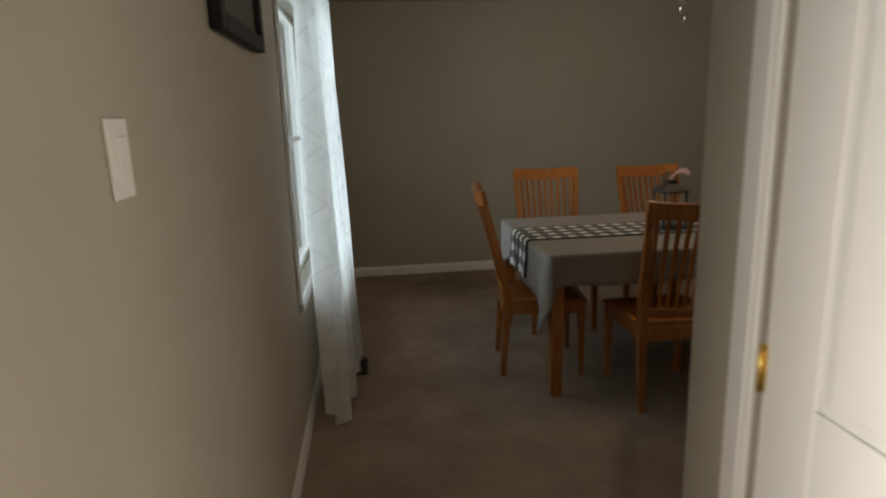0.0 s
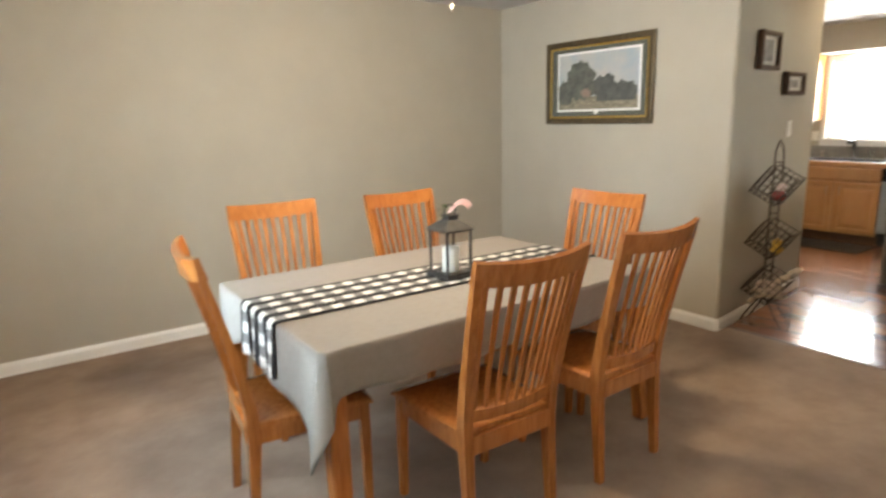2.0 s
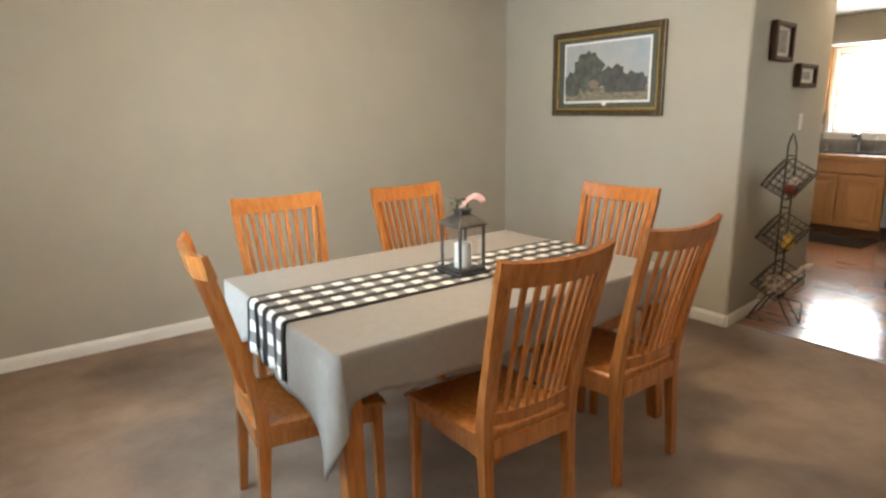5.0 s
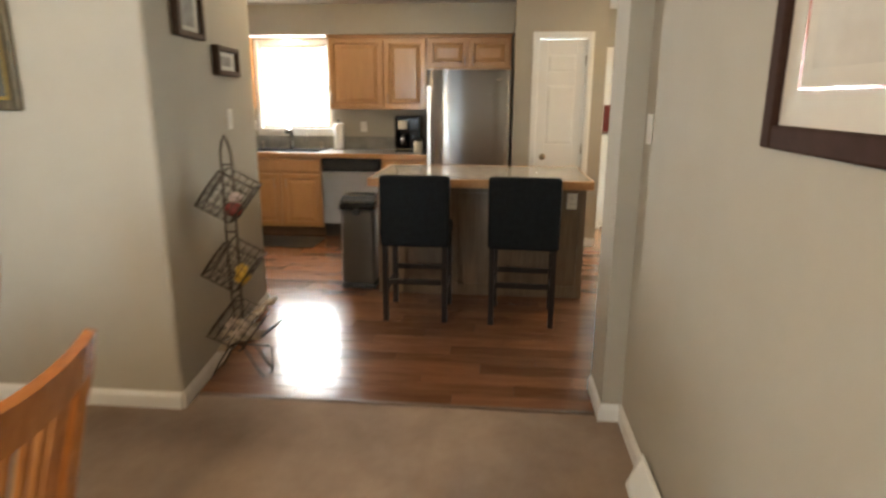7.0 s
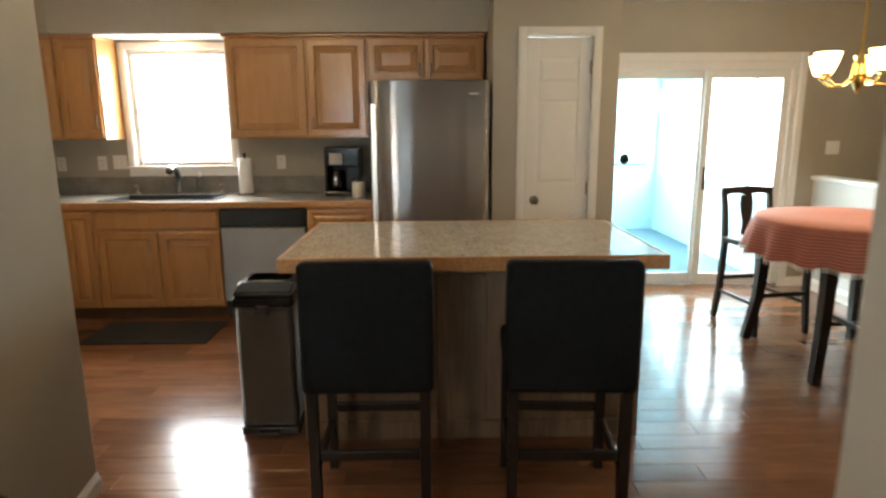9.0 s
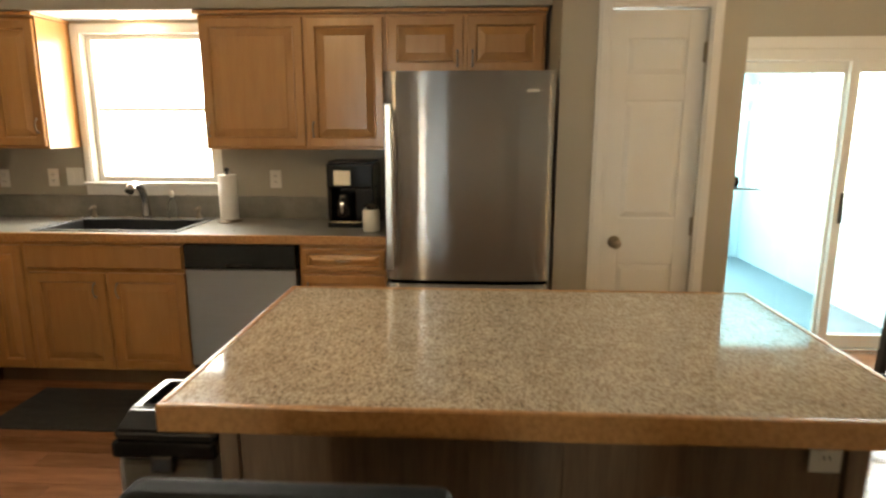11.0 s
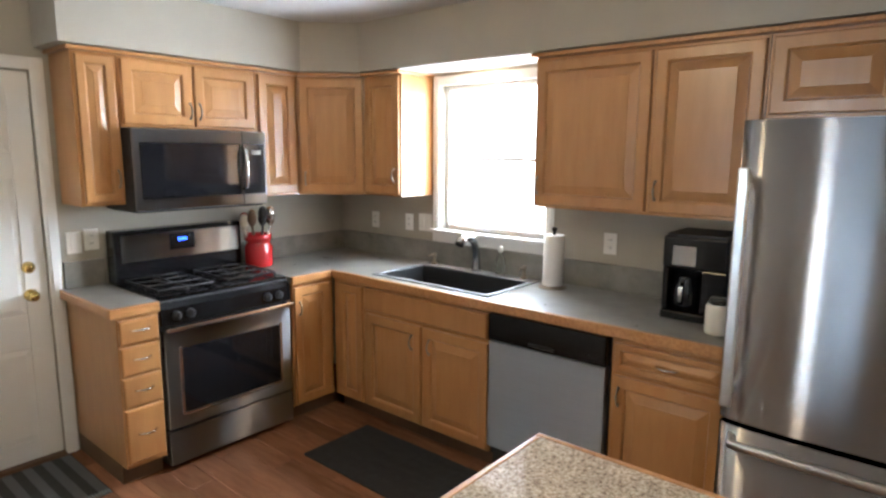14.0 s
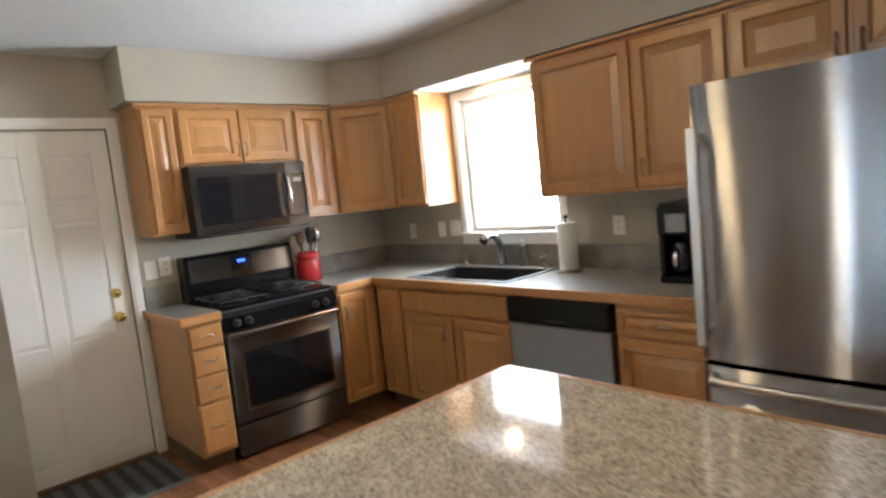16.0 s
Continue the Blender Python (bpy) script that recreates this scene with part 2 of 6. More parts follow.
PEWTER = mat("antique_pewter", (0.36, 0.31, 0.25), 0.35, 1.0, spread=0.25, scale=60)
BLACK = mat("black_enamel", (0.008, 0.008, 0.009), 0.14, spread=0.2, scale=20, spec=0.35)
BLACK_MATT = mat("black_plastic", (0.022, 0.022, 0.023), 0.45, spread=0.2, scale=40, bump=0.05)
DARK_GLASS = mat("dark_oven_glass", (0.010, 0.010, 0.012), 0.06, spread=0.1, scale=4, spec=0.6)
SLATE = mat("slate_laminate", (0.27, 0.26, 0.228), 0.30, second=(0.175, 0.17, 0.152), scale=7, bump=0.03, bump_scale=60, stain=0.22, rough_spread=0.08)
FABRIC = mat("black_bonded_leather", (0.010, 0.012, 0.014), 0.62, spread=0.3, scale=30, bump=0.25, bump_scale=180, spec=0.08)
ESPRESSO = mat("espresso_wood", (0.018, 0.011, 0.008), 0.4, spread=0.35, scale=8, stretch=(8, 8, 1), spec=0.3)
LINEN = mat("grey_linen_cloth", (0.285, 0.26, 0.24), 0.9, spread=0.08, scale=40, bump=0.35, bump_scale=320, spec=0.15)
IRON = mat("rubbed_black_iron", (0.035, 0.030, 0.027), 0.45, 0.6, spread=0.4, scale=30, bump=0.1)
WIRE = mat("rusty_wire", (0.10, 0.075, 0.055), 0.5, 0.7, spread=0.4, scale=30)
WAX = mat("ivory_wax", (0.80, 0.78, 0.70), 0.5, spread=0.06, scale=12)
RUBBER = mat("black_rubber_mat", (0.020, 0.020, 0.021), 0.85, spread=0.3, scale=30, bump=0.5, bump_scale=120)
RED = mat("red_glaze", (0.42, 0.018, 0.02), 0.2, spread=0.15, scale=10, coat=0.4)
PAPER = mat("paper_white", (0.82, 0.81, 0.79), 0.85, spread=0.05, scale=30, bump=0.25, bump_scale=120)
PLASTIC_W = mat("white_plastic", (0.80, 0.79, 0.75), 0.35, spread=0.02, scale=10)
CREAM = mat("cream_ceramic", (0.72, 0.66, 0.54), 0.25, spread=0.06, scale=12)
GLASS = clear("clear_glass")
GLASS_TINT = clear("tinted_door_glass", (0.90, 0.98, 1.0))
GLASS_TEAL = clear("teal_door_glass", (0.42, 0.66, 0.72))
LAMP_GLASS = glow("lit_frosted_glass", (1.0, 0.72, 0.36), 9)
LED_BLUE = glow("blue_display", (0.03, 0.10, 1.0), 6)
CURTAIN = sheer("sheer_white_curtain", (0.86, 0.86, 0.85), 0.6, 0.15)
CHECK = bands("buffalo_check", ((0.78, 0.76, 0.72), (0.20, 0.195, 0.19), (0.012, 0.012, 0.014)), (0, 1), 0.047, weights=(1, 2))
PINK = bands("pink_woven_stripe", ((0.58, 0.25, 0.20), (0.42, 0.13, 0.10)), (1,), 0.009)
RUGSTRIPE = bands("grey_striped_rug", ((0.095, 0.10, 0.10), (0.030, 0.030, 0.030)), (0,), 0.045)
SEAFOAM = mat("sunroom_pale_paint", (0.62, 0.74, 0.78), 0.6, spread=0.04, scale=4)
BLUE_CARPET = mat("slate_blue_carpet", (0.16, 0.21, 0.25), 0.95, spread=0.2, scale=20, bump=0.5, bump_scale=200)
LAWN = mat("lawn_grass", (0.075, 0.13, 0.04), 0.9, spread=0.4, scale=3, bump=0.8, bump_scale=40)
LEAF = mat("leaf_green", (0.07, 0.13, 0.04), 0.7, spread=0.5, scale=3)
BARK = mat("bark", (0.10, 0.075, 0.055), 0.9, spread=0.4, scale=12, bump=0.8, bump_scale=30)
SIDING = mat("pale_siding", (0.62, 0.62, 0.60), 0.7, spread=0.05, scale=4)


def stone(name):
    """Speckled polished top: warm beige ground with brown and grey grains."""
    m = bpy.data.materials.new(name)
    m.use_nodes = True
    nodes, link = m.node_tree.nodes, m.node_tree.links.new
    p = nodes["Principled BSDF"]
    p.inputs["Roughness"].default_value = 0.07
    p.inputs["Specular IOR Level"].default_value = 0.75
    tc = nodes.new("ShaderNodeTexCoord")
    mp = nodes.new("ShaderNodeMapping")
    mp.inputs["Scale"].default_value = (1.0, 1.0, 1.0)
    link(tc.outputs["Object"], mp.inputs["Vector"])
    n1, n2, n3 = (nodes.new("ShaderNodeTexNoise") for _ in range(3))
    for n, s, d in ((n1, 120, 3), (n2, 210, 2), (n3, 20, 4)):
        n.inputs["Scale"].default_value, n.inputs["Detail"].default_value = s, d
        link(mp.outputs[0], n.inputs["Vector"])
    r1 = nodes.new("ShaderNodeValToRGB")
    e = r1.color_ramp.elements
    e[0].position, e[0].color = 0.30, (0.19, 0.15, 0.115, 1)
    e[1].position, e[1].color = 0.72, (0.64, 0.58, 0.49, 1)
    for pos, c in ((0.41, (0.35, 0.29, 0.225, 1)), (0.50, (0.47, 0.40, 0.315, 1)), (0.60, (0.55, 0.485, 0.395, 1))):
        x = e.new(pos)
        x.color = c
    link(n1.outputs["Fac"], r1.inputs["Fac"])
    r2 = nodes.new("ShaderNodeValToRGB")
    r2.color_ramp.elements[0].position, r2.color_ramp.elements[0].color = 0.34, (0.68, 0.66, 0.64, 1)
    r2.color_ramp.elements[1].position, r2.color_ramp.elements[1].color = 0.42, (1, 1, 1, 1)
    link(n2.outputs["Fac"], r2.inputs["Fac"])
    mul = nodes.new("ShaderNodeMix")
    mul.data_type, mul.blend_type = "RGBA", "MULTIPLY"
    mul.inputs["Factor"].default_value = 1
    link(r1.outputs["Color"], mul.inputs["A"])
    link(r2.outputs["Color"], mul.inputs["B"])
    mr = nodes.new("ShaderNodeMapRange")
    mr.inputs["To Min"].default_value, mr.inputs["To Max"].default_value = 0.8, 1.4
    link(n3.outputs["Fac"], mr.inputs["Value"])
    mul2 = nodes.new("ShaderNodeMix")
    mul2.data_type, mul2.blend_type = "RGBA", "MULTIPLY"
    mul2.inputs["Factor"].default_value = 1
    link(mul.outputs["Result"], mul2.inputs["A"])
    link(mr.outputs[0], mul2.inputs["B"])
    link(mul2.outputs["Result"], p.inputs["Base Color"])
    return m


STONE = stone("speckled_polished_stone")

# ---- builders ----
def box(bm, a, b, bevel=0.0, seg=2):
    """A box between two corners, with rounded edges."""
    lo, hi = [min(p, q) for p, q in zip(a, b)], [max(p, q) for p, q in zip(a, b)]
    r = bmesh.ops.create_cube(bm, size=1.0)
    for v in r["verts"]:
        v.co = Vector([lo[i] + (v.co[i] + 0.5) * (hi[i] - lo[i]) for i in range(3)])
    if bevel:
        edges = list({e for v in r["verts"] for e in v.link_edges})
        bmesh.ops.bevel(bm, geom=edges, offset=min(bevel, 0.45 * min(h - l for l, h in zip(lo, hi))), segments=seg, profile=0.5, affect="EDGES")
    return bm


def boxes(*pairs, bevel=0.0):
    bm = bmesh.new()
    for a, b in pairs:
        box(bm, a, b, bevel)
    return bm


def one(a, b, bevel=0.0):
    return boxes((a, b), bevel=bevel)


def tube(bm, points, radius, sides=8):
    """A round bar along points; radius may be one for each point."""
    points = [Vector(p) for p in points]
    radii = radius if isinstance(radius, (list, tuple)) else [radius] * len(points)
    rings = []
    for i, p in enumerate(points):
        d = (points[min(i + 1, len(points) - 1)] - points[max(i - 1, 0)]).normalized()
        side = d.cross(Vector((0, 0, 1)) if abs(d.z) < 0.9 else Vector((1, 0, 0))).normalized()
        up = side.cross(d)
        rings.append([bm.verts.new(p + radii[i] * (math.cos(2 * math.pi * k / sides) * side + math.sin(2 * math.pi * k / sides) * up)) for k in range(sides)])
    for r, s in zip(rings, rings[1:]):
        for k in range(sides):
            f = bm.faces.new((r[k], r[(k + 1) % sides], s[(k + 1) % sides], s[k]))
            f.smooth = True
    bm.faces.new(rings[0][::-1])
    bm.faces.new(rings[-1])
    return bm


def lathe(bm, profile, centre, sides=24):
    """A turned shape: (radius, height) pairs round the vertical through centre."""
    c = Vector(centre)
    rings = [[bm.verts.new(c + Vector((r * math.cos(2 * math.pi * k / sides), r * math.sin(2 * math.pi * k / sides), z))) for k in range(sides)] for r, z in profile]
    for r, s in zip(rings, rings[1:]):
        for k in range(sides):
            f = bm.faces.new((r[k], r[(k + 1) % sides], s[(k + 1) % sides], s[k]))
            f.smooth = True
    bm.faces.new(rings[0][::-1])
    bm.faces.new(rings[-1])
    return bm


def prism(bm, outline, axis, lo, hi):
    """An outline of 2D points pushed along an axis."""
    put = {0: lambda u, v, w: (w, u, v), 1: lambda u, v, w: (u, w, v), 2: lambda u, v, w: (u, v, w)}[axis]
    a = [bm.verts.new(put(u, v, lo)) for u, v in outline]
    b = [bm.verts.new(put(u, v, hi)) for u, v in outline]
    bm.faces.new(a)
    bm.faces.new(b[::-1])
    for i in range(len(a)):
        bm.faces.new((a[i], b[i], b[(i + 1) % len(a)], a[(i + 1) % len(a)]))
    return bm


def mesh_of(name, bm, material):
    bmesh.ops.recalc_face_normals(bm, faces=bm.faces[:])
    me = bpy.data.meshes.new(name)
    bm.to_mesh(me)
    bm.free()
    me.materials.append(material)
    return me


def structure(name, bm, material, label, category, kind="structure"):
    return tagged(new(name, mesh_of(name, bm, material)), label, category, kind=kind)


def thing(name, label, category, at=(0, 0, 0), group=""):
    ob = new(name)
    ob.location = at
    ob.empty_display_size = 0.1
    return tagged(ob, label, category, group)


def origin(ob):
    return ob.location + (origin(ob.parent) if ob.parent else Vector((0, 0, 0)))


def part(name, bm, material, parent, label=""):
    """Links a bmesh, drawn in world coordinates, as one mesh under a thing or a part."""
    bmesh.ops.translate(bm, verts=bm.verts[:], vec=-origin(parent))
    ob = new(name, mesh_of(name, bm, material))
    ob.parent = parent
    return tagged(ob, label)


def uv_flat(ob, axis_u, axis_v):
    """Planar cloth coordinates in metres, for woven patterns."""
    me = ob.data
    layer = me.uv_layers.new(name="UVMap")
    for loop in me.loops:
        co = me.vertices[loop.vertex_index].co
        layer.data[loop.index].uv = (co[axis_u], co[axis_v])


# ---- large structure ----
X0, YF, XP, YR, H = 0.02, 5.31, 4.37, 0.945, 2.44     # dining: window wall, far wall, picture wall, hall-side wall, ceiling
XW, YK, XS = 8.79, 5.30, 8.95                           # kitchen: window wall, range wall, patio-door wall
YH0, YH1 = 3.06, 3.235                                   # passage wall, near and far end
XH = 5.92

structure("floor_carpet", one((X0 - 0.1, -1.75, -0.05), (4.52, YF + 0.1, 0.0)), CARPET, "taupe cut-pile carpet with worn traffic marks", "carpet")
structure("subfloor", one((4.52, -3.2, -0.06), (9.05, YK + 0.1, -0.006)), OAK_DARK, "dark subfloor under the laminate planks", "floor")
structure("ground", one((-60, -60, -0.40), (90, 60, -0.30)), LAWN, "mown green lawn round the house", "ground")

# window wall of the dining room and hall, with the window's opening
WY0, WY1, WZ0, WZ1 = 2.50, 3.72, 0.64, 2.06
structure("wall_window", boxes(((X0 - 0.15, -1.75, 0), (X0, -0.75, H)), ((X0 - 0.15, -0.75, 2.06), (X0, 0.05, H)), ((X0 - 0.15, 0.05, 0), (X0, WY0, H)), ((X0 - 0.15, WY1, 0), (X0, YF + 0.1, H)),
                               ((X0 - 0.15, WY0, 0), (X0, WY1, WZ0)), ((X0 - 0.15, WY0, WZ1), (X0, WY1, H))), PAINT, "greige painted wall round the front window and open front doorway", "wall")
structure("wall_far", one((X0, YF, 0), (XP + 0.001, YF + 0.1, H)), PAINT, "plain greige painted dining room wall", "wall")
bm = bmesh.new()
corner = [(XP + 0.022 - 0.022 * math.cos(radians(k)), YH0 + 0.022 - 0.022 * math.sin(radians(k))) for k in (0, 22, 45, 68, 90)]
prism(bm, [(XP, YF + 0.1)] + corner + [(XH, YH1), (XH, 5.4), (XH - 0.12, 5.4), (XH - 0.12, YH1 + 0.12), (XP + 0.12, YH0 + 0.13), (XP + 0.12, YF + 0.1)], 2, 0, H)
structure("wall_picture", bm, PAINT, "greige painted wall with a rounded corner turning into the passage", "wall")
structure("header", one((XP, 1.03, 2.19), (XP + 0.12, YH0 + 0.021, H - 0.001)), PAINT, "greige painted header over the wide opening", "wall")
structure("wall_hall_side", boxes(((1.09, YR - 0.12, 0), (4.465, YR, H)), ((4.465, YR - 0.12, 0), (4.78, 1.04, H))), PAINT, "greige painted wall with a shallow pilaster at the opening", "wall")
# hall: closet wall with a door opening, plain end wall
structure("wall_closet", boxes(((1.09, -1.75, 0), (1.21, -0.095, H)), ((1.09, 0.71, 0), (1.21, YR - 0.12, H)), ((1.09, -0.095, 2.05), (1.21, 0.71, H))), PAINT, "greige painted hall wall with a closet door", "wall")
structure("wall_entry", one((X0, -1.75, 0), (1.09, -1.63, H)), PAINT, "plain greige painted wall at the end of the hall", "wall")
structure("closet_floor", one((1.21, -0.1, 0), (1.8, YR - 0.12, 0.02)), CARPET, "carpet in the closet", "floor")
structure("ceiling", boxes(((X0 - 0.15, -1.75, H), (4.49, YF + 0.1, H + 0.1)), ((4.49, -3.2, H), (9.07, YK + 0.1, H + 0.1))), CEIL, "white textured ceiling", "ceiling")
# kitchen
KY0, KY1, KZ0, KZ1 = 3.52, 4.315, 1.14, 2.06
structure("wall_kitchen_window", boxes(((XW, 1.43, 0), (XW + 0.14, KY0, H)), ((XW, KY1, 0), (XW + 0.14, YK + 0.1, H)), ((XW, KY0, 0), (XW + 0.14, KY1, KZ0)),
                                       ((XW, KY0, KZ1), (XW + 0.14, KY1, H))), PAINT, "greige painted kitchen wall with a window over the sink", "wall")
DX0, DX1 = 5.975, 6.795
structure("wall_range", boxes(((XH, YK, 0), (DX0, YK + 0.1, H)), ((DX1, YK, 0), (XW, YK + 0.1, H)), ((DX0, YK, 2.03), (DX1, YK + 0.1, H))), PAINT, "greige painted kitchen wall behind the range", "wall")
PX, PY0, PY1 = 8.03, 0.55, 1.43
QY0, QY1 = 0.735, 1.195
structure("wall_pantry", boxes(((PX, PY0, 0), (PX + 0.1, QY0, H)), ((PX, QY1, 0), (PX + 0.1, PY1, H)), ((PX, QY0, 2.05), (PX + 0.1, QY1, H)),
                               ((PX + 0.1, PY0, 0), (XS, PY0 + 0.1, H)), ((PX + 0.1, PY1 - 0.1, 0), (XW, PY1, H))), PAINT, "greige painted pantry closet walls", "wall")
SY0, SY1 = -1.27, 0.36
structure("wall_patio", boxes(((XS, -3.2, 0), (XS + 0.12, SY0, H)), ((XS, SY1, 0), (XS + 0.12, PY0 + 0.1, H)), ((XS, SY0, 1.97), (XS + 0.12, SY1, H))), PAINT, "greige painted wall with a sliding patio door", "wall")
structure("wall_south", one((4.66, -3.3, -0.5), (XS + 0.12, -3.2, H)), PAINT, "plain greige wall beyond the stairwell", "wall")
structure("wall_dinette", one((4.66, -3.2, 0), (4.78, YR - 0.12, H)), PAINT, "plain greige wall of the breakfast area", "wall")
structure("half_wall", boxes(((6.2, -1.60, 0), (XS, -1.50, 0.965)),), SIDING, "pale half wall beside the stairs", "wall")
structure("half_wall_cap", one((6.18, -1.63, 0.965), (XS, -1.47, 1.0), 0.006), WHITE, "white wooden cap on the half wall", "trim")
# soffit over the cabinets, with an angled corner, and its pale underside over the window
bm = bmesh.new()
prism(bm, [(6.825, YK), (6.825, 4.965), (8.185, 4.965), (8.435, 4.70), (8.435, 1.43), (XW, 1.43), (XW, YK)], 2, 2.14, H - 0.001)
structure("soffit", bm, PAINT, "greige painted soffit above the wall cabinets", "soffit")
structure("soffit_underside", one((8.44, 3.43, 2.134), (8.785, 4.375, 2.139)), CEIL, "white underside of the soffit over the sink", "soffit")


# ---- trim ----
def run(a, b, side, h=0.085, d=0.014):
    """A baseboard from a to b, standing out to one side, with a rounded top."""
    a, b = Vector((*a, 0)), Vector((*b, 0))
    along = (b - a).normalized()
    out = Vector((-along.y, along.x, 0)) * side
    bm = bmesh.new()
    prof = [(0, 0), (d, 0), (d, h * 0.72), (d * 0.55, h * 0.92), (d * 0.3, h), (0, h)]
    ra = [bm.verts.new(a + out * u + Vector((0, 0, v))) for u, v in prof]
    rb = [bm.verts.new(b + out * u + Vector((0, 0, v))) for u, v in prof]
    bm.faces.new(ra)
    bm.faces.new(rb[::-1])
    for i in range(len(ra)):
        bm.faces.new((ra[i], rb[i], rb[(i + 1) % len(ra)], ra[(i + 1) % len(ra)]))
    return structure("baseboard", bm, WHITE, "white painted wooden baseboard with a rounded top", "baseboard")


run((X0, 0.12), (X0, YF), -1)
run((X0 + 0.014, YF), (XP - 0.014, YF), -1)
run((XP, YF), (XP, YH0), -1)
run((XP + 0.0, YH0), (XH, YH1), -1)
run((1.1, YR), (4.465, YR), 1)
run((4.465, YR + 0.014), (4.465, 1.04), 1)
run((4.451, 1.04), (4.78, 1.04), 1)
run((XS, -1.5), (6.2, -1.5), -1, 0.10)
run((XS, -1.5), (XS, SY0 - 0.07), 1)
run((PX, PY0), (PX, QY0 - 0.06), 1)
run((PX, QY1 + 0.06), (PX, PY1), 1)
run((1.09, 0.84), (1.09, YR), 1)


def casing(name, plane, axis, lo, hi, z0, z1, out, w=0.062, d=0.018, sill=False, label="white painted door casing with a moulded edge"):
    """Moulded trim round an opening in a wall; axis 0: the wall faces x, 1: it faces y."""
    bm = bmesh.new()
    spans = [(lo - w, lo, z0, z1 + w), (hi, hi + w, z0, z1 + w), (lo, hi, z1, z1 + w)]
    if sill:
        spans.append((lo, hi, z0 - w, z0))
    for u0, u1, v0, v1 in spans:
        for k, (inset, depth) in enumerate(((0, d * 0.7), (0.012, d))):
            du = inset if u1 - u0 < v1 - v0 else 0
            dv = inset if u1 - u0 >= v1 - v0 else 0
            a = (plane, u0 + du, v0 + dv) if axis == 0 else (u0 + du, plane, v0 + dv)
            c = (plane + out * depth, u1 - du, v1 - dv) if axis == 0 else (u1 - du, plane + out * depth, v1 - dv)
            box(bm, a, c, 0.003, 1)
    return structure(name, bm, WHITE, label, "trim")


def panel_door(name, label, axis, plane, lo, hi, z1, out, knob_u, knob_z, metal, columns=2, bolt=None, hinge_u=None, rows=((0.12, 0.62), (0.80, 1.50), (1.62, 1.88)), stile=0.0):
    """A moulded panel door closed in its frame, with raised fields, knob and hinges."""
    at = (plane, (lo + hi) / 2, 0) if axis == 0 else ((lo + hi) / 2, plane, 0)
    door = tagged(thing(name, label, "door", at), kind="structure")
    back, face = plane - out * 0.035, plane

    def q(u, v, w):
        return (w, u, v) if axis == 0 else (u, w, v)
    bm = bmesh.new()
    box(bm, q(lo, 0.008, back), q(hi, z1, face - out * 0.009))
    stile = stile or (0.10 if columns == 2 else 0.085)
    cols = []
    inner = (hi - lo - stile * (columns + 1)) / columns
    for c in range(columns):
        cols.append((lo + stile + c * (inner + stile), lo + stile + c * (inner + stile) + inner))
    us = [lo] + [u for c in cols for u in c] + [hi]
    for i in range(0, len(us), 2):
        box(bm, q(us[i], 0.008, face - out * 0.009), q(us[i + 1], z1, face), 0.002, 1)
    vs = [0.008] + [v for r in rows for v in r] + [z1]
    for c in cols:
        for i in range(0, len(vs), 2):
            box(bm, q(c[0], vs[i], face - out * 0.009), q(c[1], vs[i + 1], face - out * 0.0005), 0.002, 1)
    part("slab", bm, WHITE, door)
    for c in cols:
        for r in rows:
            bm = bmesh.new()
            m = 0.03
            o = [q(c[0] + 0.004, r[0] + 0.004, face - out * 0.0088), q(c[1] - 0.004, r[0] + 0.004, face - out * 0.0088), q(c[1] - 0.004, r[1] - 0.004, face - out * 0.0088), q(c[0] + 0.004, r[1] - 0.004, face - out * 0.0088)]
            n = [q(c[0] + m, r[0] + m, face - out * 0.001), q(c[1] - m, r[0] + m, face - out * 0.001), q(c[1] - m, r[1] - m, face - out * 0.001), q(c[0] + m, r[1] - m, face - out * 0.001)]
            vo, vn = [bm.verts.new(p) for p in o], [bm.verts.new(p) for p in n]
            for i in range(4):
                bm.faces.new((vo[i], vo[(i + 1) % 4], vn[(i + 1) % 4], vn[i]))
            bm.faces.new(vn)
            part("panel", bm, WHITE, door)
    for z, r, nm in [(knob_z, 0.028, "knob")] + ([(bolt, 0.026, "deadbolt")] if bolt else []):
        bm = bmesh.new()
        prof = [(0.032, 0.0), (0.032, 0.006), (0.012, 0.012), (0.012, 0.03), (r * 0.8, 0.036), (r, 0.05), (r * 0.75, 0.064), (0.004, 0.068)] if nm == "knob" else [(0.031, 0), (0.030, 0.012), (0.018, 0.018), (0.018, 0.022), (0.004, 0.023)]
        lathe(bm, prof, (0, 0, 0), 20)
        turn = Matrix.Rotation(radians(90) * out, 4, "Y") if axis == 0 else Matrix.Rotation(radians(-90) * out, 4, "X")
        bmesh.ops.transform(bm, verts=bm.verts[:], matrix=Matrix.Translation(q(knob_u, z, face)) @ turn)
        part(nm, bm, metal, door, "%s %s" % ("polished brass" if metal == BRASS else "satin nickel", nm))
    if hinge_u is not None:
        for z in (0.22, 0.955, 1.80):
            bm = one(q(hinge_u - 0.012, z, face - out * 0.002), q(hinge_u + 0.012, z + 0.09, face + out * 0.004), 0.001)
            tube(bm, [q(hinge_u, z - 0.003, face + out * 0.006), q(hinge_u, z + 0.093, face + out * 0.006)], 0.006)
            part("hinge", bm, BRASS if metal == BRASS else PEWTER, door, "metal butt hinge")
    return door


